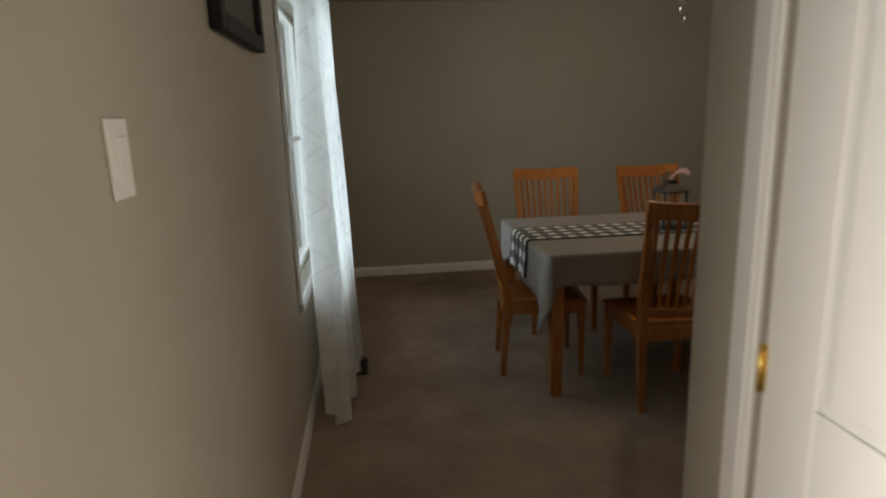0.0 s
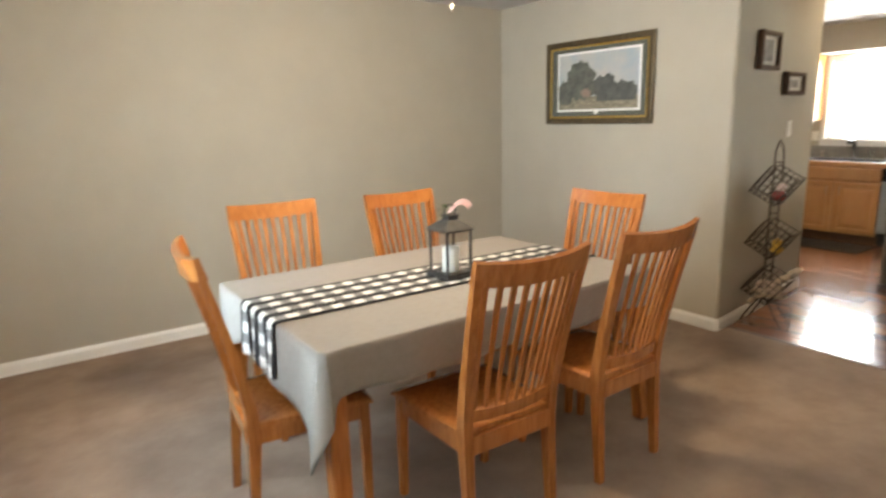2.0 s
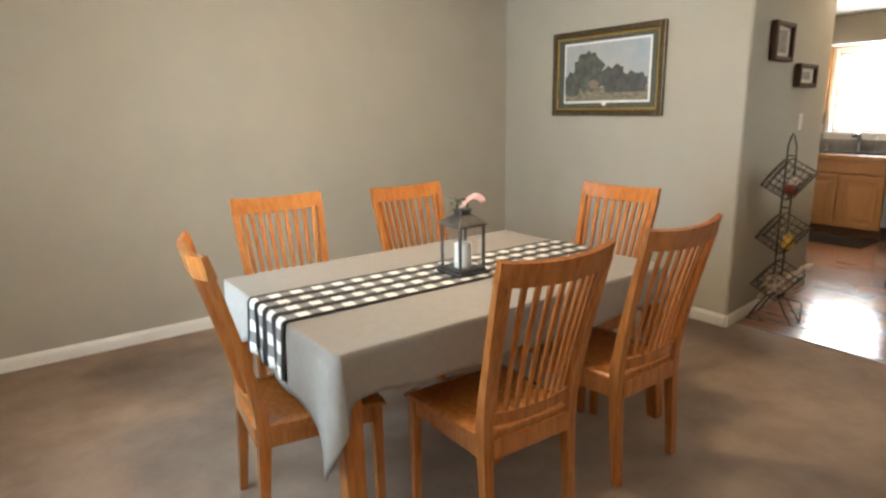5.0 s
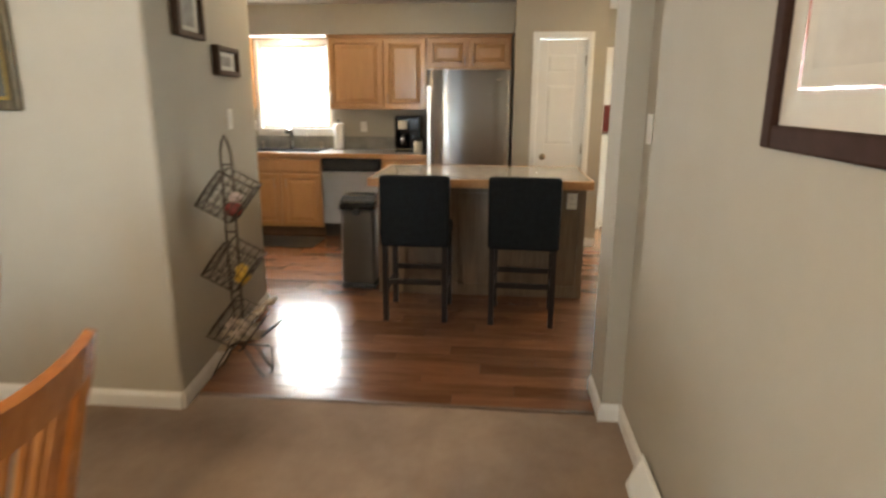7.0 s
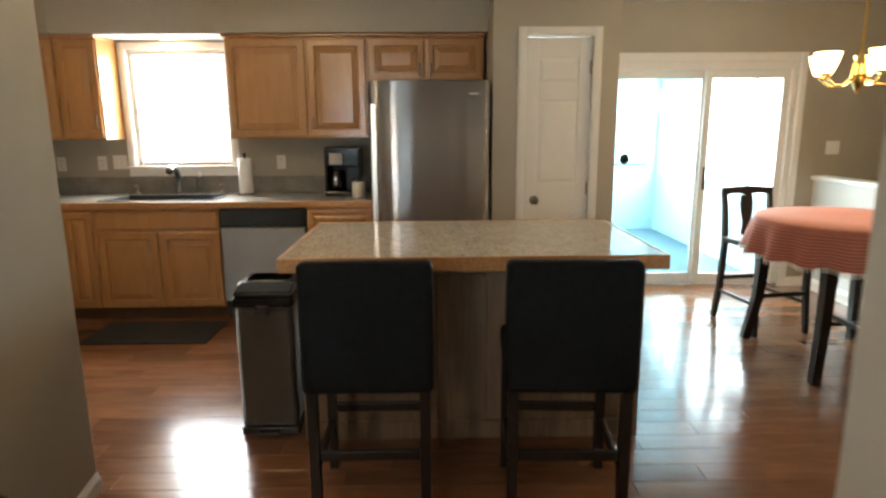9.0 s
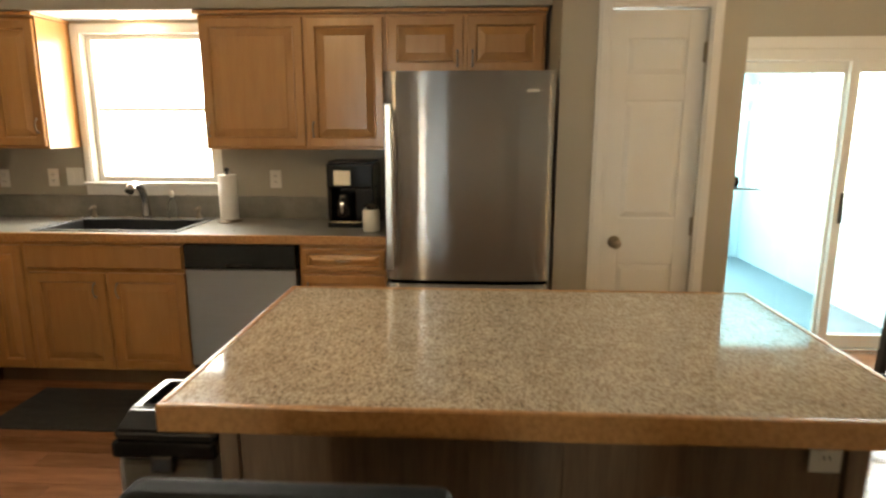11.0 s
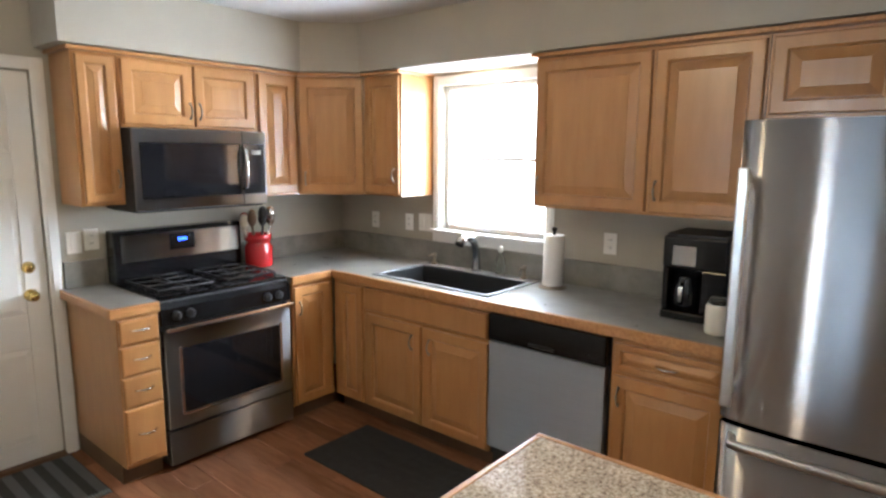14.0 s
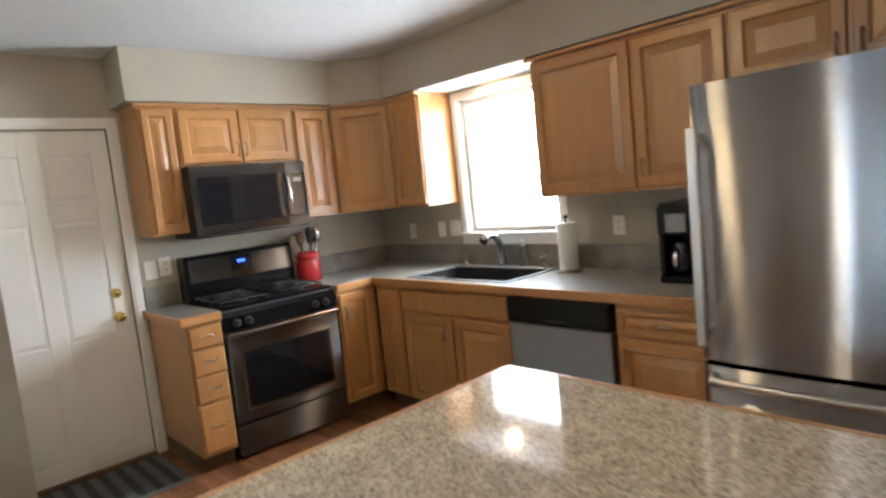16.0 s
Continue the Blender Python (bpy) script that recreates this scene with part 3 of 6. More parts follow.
panel_door("door_garage", "white six-panel door with brass knob and deadbolt", 1, YK + 0.02, DX0 + 0.004, DX1 - 0.004, 2.022, -1, 6.712, 0.90, BRASS, 2, bolt=1.045)
casing("door_casing", YK, 1, DX0, DX1, 0, 2.03, -1)
structure("threshold", one((DX0, YK - 0.03, 0.0), (DX1, YK + 0.02, 0.018), 0.004), OAK_DARK, "dark wooden door threshold", "trim")
panel_door("door_pantry", "narrow white panelled pantry door, closed", 0, PX + 0.015, QY0 + 0.004, QY1 - 0.004, 2.042, -1, 1.122, 0.915, PEWTER, 1, hinge_u=QY0 + 0.002, rows=((0.20, 0.80), (1.04, 1.62), (1.74, 1.91)))
casing("pantry_casing", PX, 0, QY0, QY1, 0, 2.05, -1)
panel_door("door_closet", "white panelled closet door, closed, with a brass hinge", 0, 1.09 + 0.010, -0.091, 0.706, 2.042, -1, -0.025, 0.95, BRASS, 2, hinge_u=0.71, rows=((0.14, 0.76), (0.98, 1.88)), stile=0.135)
casing("closet_casing", 1.09, 0, -0.095, 0.71, 0, 2.05, -1, w=0.075)
casing("entry_casing", X0, 0, -0.75, 0.05, 0, 2.06, 1)


def plate(where, axis, out, w, h, kind, label):
    """A wall plate with its rocker or sockets."""
    t = thing("wall_switch" if kind == "switch" else "wall_outlet", label, "switch" if kind == "switch" else "outlet", where)
    x, y, z = where

    def q(u, v, d):
        return (x + out * d, y + u, z + v) if axis == 0 else (x + u, y + out * d, z + v)
    part("plate", one(q(-w / 2, -h / 2, 0.0005), q(w / 2, h / 2, 0.006), 0.0025), PLASTIC_W, t)
    if kind == "switch":
        n = max(1, round(w / 0.06))
        for i in range(n):
            u = (i - (n - 1) / 2) * 0.046
            part("rocker", one(q(u - 0.016, -0.033, 0.005), q(u + 0.016, 0.033, 0.010), 0.002), PLASTIC_W, t)
    else:
        for v in (-0.02, 0.02):
            part("socket", one(q(-0.017, v - 0.014, 0.005), q(0.017, v + 0.014, 0.0085), 0.003), PLASTIC_W, t)
            part("slot", boxes((q(-0.008, v - 0.004, 0.008), q(-0.005, v + 0.006, 0.009)), (q(0.005, v - 0.004, 0.008), q(0.008, v + 0.006, 0.009))), BLACK_MATT, t)
    return t


plate((X0, 0.678, 1.432), 0, 1, 0.075, 0.118, "switch", "white rocker dimmer plate on the hall wall")
plate((4.37, YR, 1.365), 1, 1, 0.075, 0.12, "switch", "white light switch plate beside the pilaster")
plate((2.95, YR, 0.50), 1, 1, 0.072, 0.118, "outlet", "white duplex outlet above the baseboard")
plate((XW, 3.117, 1.163), 0, -1, 0.074, 0.115, "outlet", "white duplex outlet over the backsplash")
plate((XW, 4.447, 1.172), 0, -1, 0.115, 0.115, "switch", "white double switch plate beside the window")
plate((XW, 4.595, 1.165), 0, -1, 0.072, 0.115, "outlet", "white outlet near the sink")
plate((XW, 4.93, 1.158), 0, -1, 0.072, 0.115, "outlet", "white outlet in the counter corner")
plate((6.925, YK, 1.15), 1, -1, 0.074, 0.115, "switch", "white switch plate beside the back door")
plate((7.012, YK, 1.16), 1, -1, 0.074, 0.115, "outlet", "white outlet beside the range")
plate((XS, -1.635, 1.24), 0, -1, 0.12, 0.115, "switch", "white double switch plate on the patio wall")
sw = plate((5.39, 3.10, 1.355), 1, -1, 0.072, 0.118, "switch", "white light switch plate on the passage wall")
sw.rotation_euler = (0, 0, math.atan2(YH1 - YH0, XH - XP))
sw.location = (5.39, YH0 + (5.39 - XP) * (YH1 - YH0) / (XH - XP), 1.355)


# ---- windows and patio door ----
def window(name, label, x, y0, y1, z0, z1, out, meet):
    w = tagged(thing(name, label, "window", (x, (y0 + y1) / 2, z0)), kind="structure")
    f = 0.032
    part("window_frame", boxes(((x - 0.03, y0, z0), (x + 0.03, y0 + f, z1)), ((x - 0.03, y1 - f, z0), (x + 0.03, y1, z1)), ((x - 0.03, y0 + f, z0), (x + 0.03, y1 - f, z0 + f)),
                               ((x - 0.03, y0 + f, z1 - f), (x + 0.03, y1 - f, z1)), bevel=0.004), WHITE, w)
    part("meeting_rail", one((x - 0.02, y0 + f, meet - 0.012), (x + 0.02, y1 - f, meet + 0.012), 0.004), WHITE, w)
    for a, b in ((z0 + f, meet - 0.012), (meet + 0.012, z1 - f)):
        p = part("pane", one((x - 0.003, y0 + f, a), (x + 0.003, y1 - f, b)), GLASS, w)
        p.visible_shadow = False
    return w


window("window_dining", "white double-hung front window behind sheer curtain", X0 - 0.09, WY0, WY1, WZ0, WZ1, 1, 1.36)
casing("window_casing", X0, 0, WY0, WY1, WZ0, WZ1, 1, sill=True, label="white painted window casing")
window("window_kitchen", "white double-hung kitchen window over the sink", XW + 0.08, KY0, KY1, KZ0, KZ1, -1, 1.60)
casing("kitchen_window_casing", XW, 0, KY0, KY1, KZ0, KZ1, -1, w=0.058, label="white painted window casing")
structure("window_sill", one((XW - 0.045, KY0 - 0.075, KZ0 - 0.022), (XW + 0.05, KY1 + 0.06, KZ0), 0.005), WHITE, "white wooden window sill over the sink", "sill")
structure("window_apron", one((XW - 0.014, KY0 - 0.058, KZ0 - 0.085), (XW, KY1 + 0.058, KZ0 - 0.022), 0.003), WHITE, "white wooden apron under the sill", "trim")

slider = tagged(thing("door_patio", "white-framed sliding glass patio door", "door", (XS + 0.06, -0.45, 0)), kind="structure")
f = 0.05
part("track", one((XS + 0.0, SY0, 0.0), (XS + 0.12, SY1, 0.03), 0.004), CHROME, slider, "aluminium door track")
part("frame", boxes(((XS, SY0, 0.03), (XS + 0.12, SY0 + f, 1.97)), ((XS, SY1 - f, 0.03), (XS + 0.12, SY1, 1.97)), ((XS, SY0 + f, 1.90), (XS + 0.12, SY1 - f, 1.97)), bevel=0.004), WHITE, slider)
for a, b, x in ((-0.53, SY1 - f, XS + 0.075), (SY0 + f, -0.49, XS + 0.04)):
    s = part("sash", boxes(((x - 0.017, a, 0.032), (x + 0.017, a + 0.06, 1.90)), ((x - 0.017, b - 0.06, 0.032), (x + 0.017, b, 1.90)), ((x - 0.017, a + 0.06, 0.032), (x + 0.017, b - 0.06, 0.12)),
                           ((x - 0.017, a + 0.06, 1.83), (x + 0.017, b - 0.06, 1.90)), bevel=0.004), WHITE, slider)
    p = part("pane", one((x - 0.004, a + 0.06, 0.12), (x + 0.004, b - 0.06, 1.83)), GLASS_TEAL if a > -0.6 else GLASS_TINT, s)
    p.visible_shadow = False
part("handle", boxes(((XS + 0.008, -0.545, 0.88), (XS + 0.030, -0.52, 1.08)), bevel=0.006), BLACK_MATT, slider, "black pull handle")
casing("patio_casing", XS, 0, SY0, SY1, 0, 1.97, -1, w=0.07)

# ---- kitchen ----
def shell(centre, right, out, w, h, steps):
    """A front in any upright plane, drawn as rectangles one inside the other: (inset, height over the plane)."""
    c, r, o, u = Vector(centre), Vector(right), Vector(out), Vector((0, 0, 1))
    bm = bmesh.new()
    last = None
    for inset, lift in steps:
        ring = [bm.verts.new(c + r * x * (w / 2 - inset) + u * y * (h / 2 - inset) + o * lift) for x, y in ((-1, -1), (1, -1), (1, 1), (-1, 1))]
        if last:
            for k in range(4):
                bm.faces.new((last[k], last[(k + 1) % 4], ring[(k + 1) % 4], ring[k]))
        else:
            bm.faces.new(ring[::-1])
        last = ring
    bm.faces.new(last)
    return bm


def pull(centre, along, out, length=0.085):
    """A bowed drawer or door pull with flared feet."""
    c, a, o = Vector(centre), Vector(along), Vector(out)
    bm = bmesh.new()
    pts = [c + a * (length * (k / 8 - 0.5)) + o * (0.004 + 0.024 * math.sin(math.pi * k / 8) ** 0.7) for k in range(9)]
    tube(bm, pts, [0.007, 0.0055, 0.0045, 0.005, 0.006, 0.005, 0.0045, 0.0055, 0.007], 6)
    return bm


UP = (0, 0, 1)


def front(cab, centre, right, out, w, h, handle=None, vertical=True, name="door", flat=False):
    """A door or drawer front with its pull, hung on a cabinet."""
    if flat:
        d = part(name, shell(centre, right, out, w, h, [(0, 0), (0, 0.013), (0.003, 0.017), (0.009, 0.020)]), OAK, cab)
    else:
        rail = min(0.058, w * 0.26, h * 0.26)
        d = part(name, shell(centre, right, out, w, h, [(0, 0), (0, 0.015), (0.003, 0.0185), (0.007, 0.020), (rail - 0.010, 0.020), (rail - 0.004, 0.017), (rail, 0.010), (rail, 0.005)]), OAK, cab)
        if min(w, h) - 2 * rail > 0.05:
            slope_w = min(0.036, (min(w, h) - 2 * rail) * 0.3)
            part("panel", shell(centre, right, out, w, h, [(rail + 0.001, 0.0052), (rail + 0.001, 0.0075), (rail + 0.006, 0.008), (rail + 0.004 + slope_w, 0.0165), (rail + 0.007 + slope_w, 0.0185)]), OAK, d)
    if handle:
        u, v = handle
        at = Vector(centre) + Vector(right) * u + Vector(UP) * v + Vector(out) * 0.02
        part("handle", pull(at, UP if vertical else right, out), CHROME if not vertical else PEWTER, d, "curved metal pull")
    return d


BZ0, BZ1, CT = 0.10, 0.868, 0.91          # base cabinets: toe kick, carcase top, counter top
BX = 8.165                                 # face of the base run under the window
BY = 4.675                                 # face of the base run beside the range
L = (0, -1, 0)
W = (-1, 0, 0)
S = (0, -1, 0)


def base_unit(y0, y1, label, doors, top):
    cab = thing("base_cabinet", label, "cabinet", ((BX + XW) / 2, (y0 + y1) / 2, 0), "kitchen cabinets")
    part("carcase", one((BX, y0 + 0.001, BZ0), (XW - 0.005 if top != "false" else BX + 0.02, y1 - 0.001, BZ1)), OAK, cab)
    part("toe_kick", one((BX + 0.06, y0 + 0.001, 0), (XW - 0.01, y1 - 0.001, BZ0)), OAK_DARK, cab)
    return cab


sink_cab = base_unit(3.45, 4.375, "honey oak sink base with two raised-panel doors", 2, "false")
for c, hu in ((4.137, 0.165), (3.675, -0.165)):
    front(sink_cab, (BX, c, 0.397), L, W, 0.442, 0.575, (hu, 0.19))
front(sink_cab, (BX, 3.9125, 0.775), L, W, 0.905, 0.135, name="false_front", flat=True)
corner_cab = base_unit(4.375, 4.66, "honey oak corner base cabinet with a narrow door", 1, "door")
front(corner_cab, (BX, 4.50, 0.475), L, W, 0.215, 0.73)
right_cab = base_unit(2.30, 2.80, "honey oak base cabinet with one drawer over a door", 1, "drawer")
front(right_cab, (BX, 2.553, 0.775), L, W, 0.46, 0.125, (0, 0), False, "drawer")
front(right_cab, (BX, 2.553, 0.405), L, W, 0.46, 0.575, (-0.20, 0.20))

cab = thing("base_cabinet", "narrow honey oak corner cabinet beside the range", "cabinet", (7.99, 5.0, 0), "kitchen cabinets")
part("carcase", one((7.848, BY, BZ0), (8.16, YK - 0.005, BZ1)), OAK, cab)
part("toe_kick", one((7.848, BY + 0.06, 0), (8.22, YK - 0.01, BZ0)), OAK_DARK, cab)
front(cab, (7.995, BY, 0.475), (1, 0, 0), S, 0.265, 0.73, (-0.105, 0.24))

drawers = thing("drawer_cabinet", "narrow honey oak drawer unit with four drawers", "cabinet", (6.96, 5.0, 0), "kitchen cabinets")
part("carcase", one((6.865, BY, BZ0), (7.062, YK - 0.005, BZ1)), OAK, drawers)
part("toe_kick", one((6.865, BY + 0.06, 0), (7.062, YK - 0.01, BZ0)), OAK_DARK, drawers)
for z0, z1 in ((0.725, 0.845), (0.572, 0.712), (0.412, 0.560), (0.125, 0.400)):
    front(drawers, (6.9635, BY, (z0 + z1) / 2), (1, 0, 0), S, 0.185, z1 - z0, (0.0, 0.01), False, "drawer", flat=True)


def wall_unit(x0, x1, y0, y1, z0, label):
    cab = thing("wall_cabinet", label, "cabinet", ((x0 + x1) / 2, (y0 + y1) / 2, z0), "kitchen cabinets")
    part("carcase", one((x0 + 0.0006, y0 + 0.0006, z0), (x1 - 0.0006, y1 - 0.0006, 2.112)), OAK, cab)
    return cab


UX, UY, UZ, UT = 8.49, 5.02, 1.362, 2.112
E = (1, 0, 0)
c = wall_unit(6.885, 7.095, UY, YK - 0.003, UZ, "narrow honey oak wall cabinet beside the microwave")
front(c, (6.99, UY, (UZ + UT) / 2), E, S, 0.175, 0.72, (0.07, -0.24))
c = wall_unit(7.097, 7.88, UY, YK - 0.003, 1.758, "honey oak wall cabinet with two doors over the microwave")
for u, h in ((7.295, 0.165), (7.68, -0.165)):
    front(c, (u, UY, (1.758 + UT) / 2), E, S, 0.372, 0.325, (h, -0.08))
c = wall_unit(7.882, 8.185, UY, YK - 0.003, UZ, "narrow honey oak wall cabinet beside the corner")
front(c, (8.03, UY, (UZ + UT) / 2), E, S, 0.262, 0.72)
c = thing("wall_cabinet", "angled honey oak corner wall cabinet", "cabinet", (8.5, 5.0, UZ), "kitchen cabinets")
bm = bmesh.new()
prism(bm, [(8.187, UY), (UX, 4.706), (XW - 0.003, 4.706), (XW - 0.003, YK - 0.003), (8.187, YK - 0.003)], 2, UZ, UT)
part("carcase", bm, OAK, c)
dd = Vector((UX - 8.187, 4.706 - UY, 0)).normalized()
oo = Vector((dd.y, -dd.x, 0))
front(c, ((UX + 8.187) / 2, (UY + 4.706) / 2, (UZ + UT) / 2), dd, oo, 0.405, 0.72, (-0.17, -0.27))
c = wall_unit(UX, XW - 0.003, 4.382, 4.704, UZ, "honey oak wall cabinet at the window's edge")
front(c, (UX, 4.543, (UZ + UT) / 2), L, W, 0.30, 0.72, (0.12, -0.24))
c = wall_unit(UX, XW - 0.003, 2.352, 3.422, UZ, "wide honey oak wall cabinet with two raised-panel doors")
front(c, (UX, 3.117, (UZ + UT) / 2), L, W, 0.592, 0.72, (-0.27, -0.26))
front(c, (UX, 2.582, (UZ + UT) / 2), L, W, 0.44, 0.72, (-0.19, -0.26))
c = wall_unit(UX, XW - 0.003, 1.455, 2.35, 1.785, "honey oak wall cabinet with two doors over the refrigerator")
for u, h in ((2.125, 0.18), (1.68, -0.18)):
    front(c, (UX, u, (1.785 + UT) / 2), L, W, 0.425, 0.30, (h, -0.08))
structure("cabinet_cornice", boxes(((6.86, UY - 0.035, 2.113), (8.18, YK - 0.003, 2.134)), ((UX - 0.045, 1.45, 2.113), (XW - 0.003, 3.435, 2.134)), ((UX - 0.045, 4.37, 2.113), (XW - 0.003, 4.72, 2.134)), bevel=0.006),
          OAK_EDGE, "dark-stained oak moulding along the cabinet tops", "trim")
bm = bmesh.new()
prism(bm, [(8.18, UY - 0.035), (UX - 0.045, 4.70), (XW - 0.01, 4.72), (8.2, YK - 0.003)], 2, 2.1132, 2.1338)
structure("corner_cornice", bm, OAK_EDGE, "oak moulding over the angled corner cabinet", "trim")

# worktop: slate laminate with an oak edge, sink cut out
CX, CY = 8.135, 4.652
SK = (8.205, 8.74, 3.50, 4.36)
ct = thing("worktop", "grey slate-look laminate counter with oak edging", "counter", (8.45, 3.8, CT))
part("top", boxes(((CX + 0.022, 2.295, BZ1), (SK[0] + 0.012, YK - 0.003, CT)), ((SK[1] - 0.012, 2.295, BZ1), (XW - 0.003, YK - 0.003, CT)), ((SK[0] + 0.012, 2.295, BZ1), (SK[1] - 0.012, SK[2] + 0.012, CT)),
                  ((SK[0] + 0.012, SK[3] - 0.012, BZ1), (SK[1] - 0.012, YK - 0.003, CT)), ((7.845, CY + 0.022, BZ1), (CX + 0.022, YK - 0.003, CT))), SLATE, ct)
part("edging", boxes(((CX, 2.295, 0.862), (CX + 0.022, CY, CT + 0.002)), ((7.845, CY, 0.862), (CX + 0.022, CY + 0.022, CT + 0.002)), bevel=0.005), OAK_EDGE, ct, "oak front edging")
part("backsplash", boxes(((XW - 0.022, 2.295, CT), (XW - 0.002, YK - 0.022, 1.052)), ((7.845, YK - 0.022, CT), (XW - 0.002, YK - 0.002, 1.052)), bevel=0.003), SLATE, ct)
ct2 = thing("worktop", "short grey laminate counter beside the back door", "counter", (6.96, 4.97, CT))
part("top", one((6.845, CY + 0.022, BZ1), (7.066, YK - 0.003, CT)), SLATE, ct2)
part("edging", boxes(((6.832, CY, 0.862), (7.066, CY + 0.022, CT + 0.002)), ((6.832, CY + 0.022, 0.862), (6.848, YK - 0.003, CT + 0.001)), bevel=0.005), OAK_EDGE, ct2, "oak front edging")
part("backsplash", one((6.862, YK - 0.022, CT), (7.066, YK - 0.002, 1.052), 0.003), SLATE, ct2)

# sink with two deck valves, arched faucet
sk = thing("sink", "black composite drop-in sink with a pale rim", "sink", (8.47, 3.93, CT))
x0, x1, y0, y1 = SK
part("rim", boxes(((x0, y0, CT), (x1, y0 + 0.03, CT + 0.009)), ((x0, y1 - 0.03, CT), (x1, y1, CT + 0.009)), ((x0, y0 + 0.03, CT), (x0 + 0.03, y1 - 0.03, CT + 0.009)), ((x1 - 0.10, y0 + 0.03, CT), (x1, y1 - 0.03, CT + 0.009)), bevel=0.004),
     mat("sink_rim", (0.26, 0.27, 0.28), 0.20, spread=0.2, scale=20), sk)
part("bowl", boxes(((x0 + 0.02, y0 + 0.02, 0.72), (x1 - 0.09, y1 - 0.02, 0.73)), ((x0 + 0.02, y0 + 0.02, 0.73), (x0 + 0.03, y1 - 0.02, CT)), ((x1 - 0.10, y0 + 0.02, 0.73), (x1 - 0.09, y1 - 0.02, CT)),
                   ((x0 + 0.03, y0 + 0.02, 0.73), (x1 - 0.10, y0 + 0.03, CT)), ((x0 + 0.03, y1 - 0.03, 0.73), (x1 - 0.10, y1 - 0.02, CT))), BLACK_MATT, sk)
fc = thing("faucet", "brushed steel pull-out kitchen faucet with an arched spout", "faucet", (8.69, 3.94, CT + 0.009))
bm = bmesh.new()
pts = [(8.69, 3.94, CT + 0.008 + 0.02 * k) for k in range(5)] + [(8.69 - 0.10 + 0.10 * math.cos(a), 3.94, CT + 0.10 + 0.13 * math.sin(a)) for a in [math.pi * k / 12 for k in range(1, 10)]]
tube(bm, pts, [0.032, 0.028, 0.026, 0.025, 0.024] + [0.023] * 6 + [0.025, 0.028, 0.028], 14)
part("spout", bm, mat("faucet_steel", (0.46, 0.47, 0.49), 0.20, 1.0, spread=0.2, scale=20), fc)
bm = bmesh.new()
tube(bm, [(8.70, 3.95, CT + 0.17), (8.715, 3.985, CT + 0.21), (8.72, 4.0, CT + 0.235)], [0.009, 0.008, 0.011], 8)
part("lever", bm, CHROME, fc)
for y, nm, lab in ((4.29, "soap_pump", "small bronze soap pump on the sink deck"), (3.60, "sprayer", "small bronze side sprayer on the sink deck")):
    sp = thing(nm, lab, "tap", (8.70, y, CT + 0.009))
    bm = bmesh.new()
    lathe(bm, [(0.022, 0.0), (0.022, 0.008), (0.012, 0.014), (0.010, 0.05), (0.016, 0.055), (0.014, 0.072), (0.004, 0.076)], (8.70, y, CT + 0.009), 14)
    part("body", bm, PEWTER, sp)
    bm = bmesh.new()
    tube(bm, [(8.70, y, CT + 0.07), (8.67, y, CT + 0.075), (8.645, y, CT + 0.066)], [0.007, 0.006, 0.005], 8)
    part("nozzle", bm, PEWTER, sp)
db = thing("dish_soap_bottle", "clear dish soap bottle with a white cap", "bottle", (8.72, 3.78, CT + 0.009))
bm = bmesh.new()
lathe(bm, [(0.028, 0), (0.030, 0.02), (0.028, 0.09), (0.014, 0.12), (0.012, 0.13)], (8.72, 3.78, CT + 0.0095), 16)
part("bottle", bm, clear("soap_clear", (0.9, 0.95, 0.95), 0.1), db)
bm = bmesh.new()
lathe(bm, [(0.014, 0.0), (0.014, 0.03), (0.008, 0.04)], (8.72, 3.78, CT + 0.14), 12)
part("cap", bm, PLASTIC_W, db)

# paper towel stand
pt = thing("paper_towel_holder", "upright paper towel roll on a metal stand", "paper towel", (8.64, 3.375, CT))
bm = bmesh.new()
lathe(bm, [(0.078, 0), (0.078, 0.008), (0.02, 0.013)], (8.64, 3.375, CT + 0.0005), 24)
part("base", bm, PEWTER, pt)
bm = bmesh.new()
lathe(bm, [(0.052, 0.0), (0.056, 0.003), (0.056, 0.275), (0.052, 0.278)], (8.64, 3.375, CT + 0.014), 28)
part("roll", bm, PAPER, pt)
bm = bmesh.new()
lathe(bm, [(0.008, 0.0), (0.008, 0.02), (0.016, 0.03), (0.014, 0.042), (0.004, 0.046)], (8.64, 3.375, CT + 0.29), 14)
part("finial", bm, IRON, pt)

# coffee maker and canister
cm = thing("coffee_maker", "black and steel drip coffee maker on the counter", "coffee maker", (8.55, 2.56, CT))
part("body", boxes(((8.42, 2.425, CT + 0.001), (8.70, 2.70, CT + 0.04)), ((8.56, 2.425, CT + 0.04), (8.70, 2.70, CT + 0.37)), ((8.42, 2.425, CT + 0.235), (8.57, 2.70, CT + 0.375)), ((8.43, 2.425, CT + 0.04), (8.56, 2.535, CT + 0.235)), ((8.43, 2.672, CT + 0.04), (8.56, 2.70, CT + 0.235)), bevel=0.008), BLACK, cm)
part("lid", one((8.43, 2.435, CT + 0.376), (8.69, 2.69, CT + 0.388), 0.005), BLACK_MATT, cm)
part("control_panel", one((8.414, 2.555, CT + 0.25), (8.421, 2.655, CT + 0.335), 0.003), STEEL_PALE, cm, "brushed steel control panel")
bm = bmesh.new()
lathe(bm, [(0.05, 0), (0.062, 0.03), (0.062, 0.09), (0.045, 0.135), (0.048, 0.15)], (8.49, 2.61, CT + 0.045), 20)
part("carafe", bm, DARK_GLASS, cm)
bm = bmesh.new()
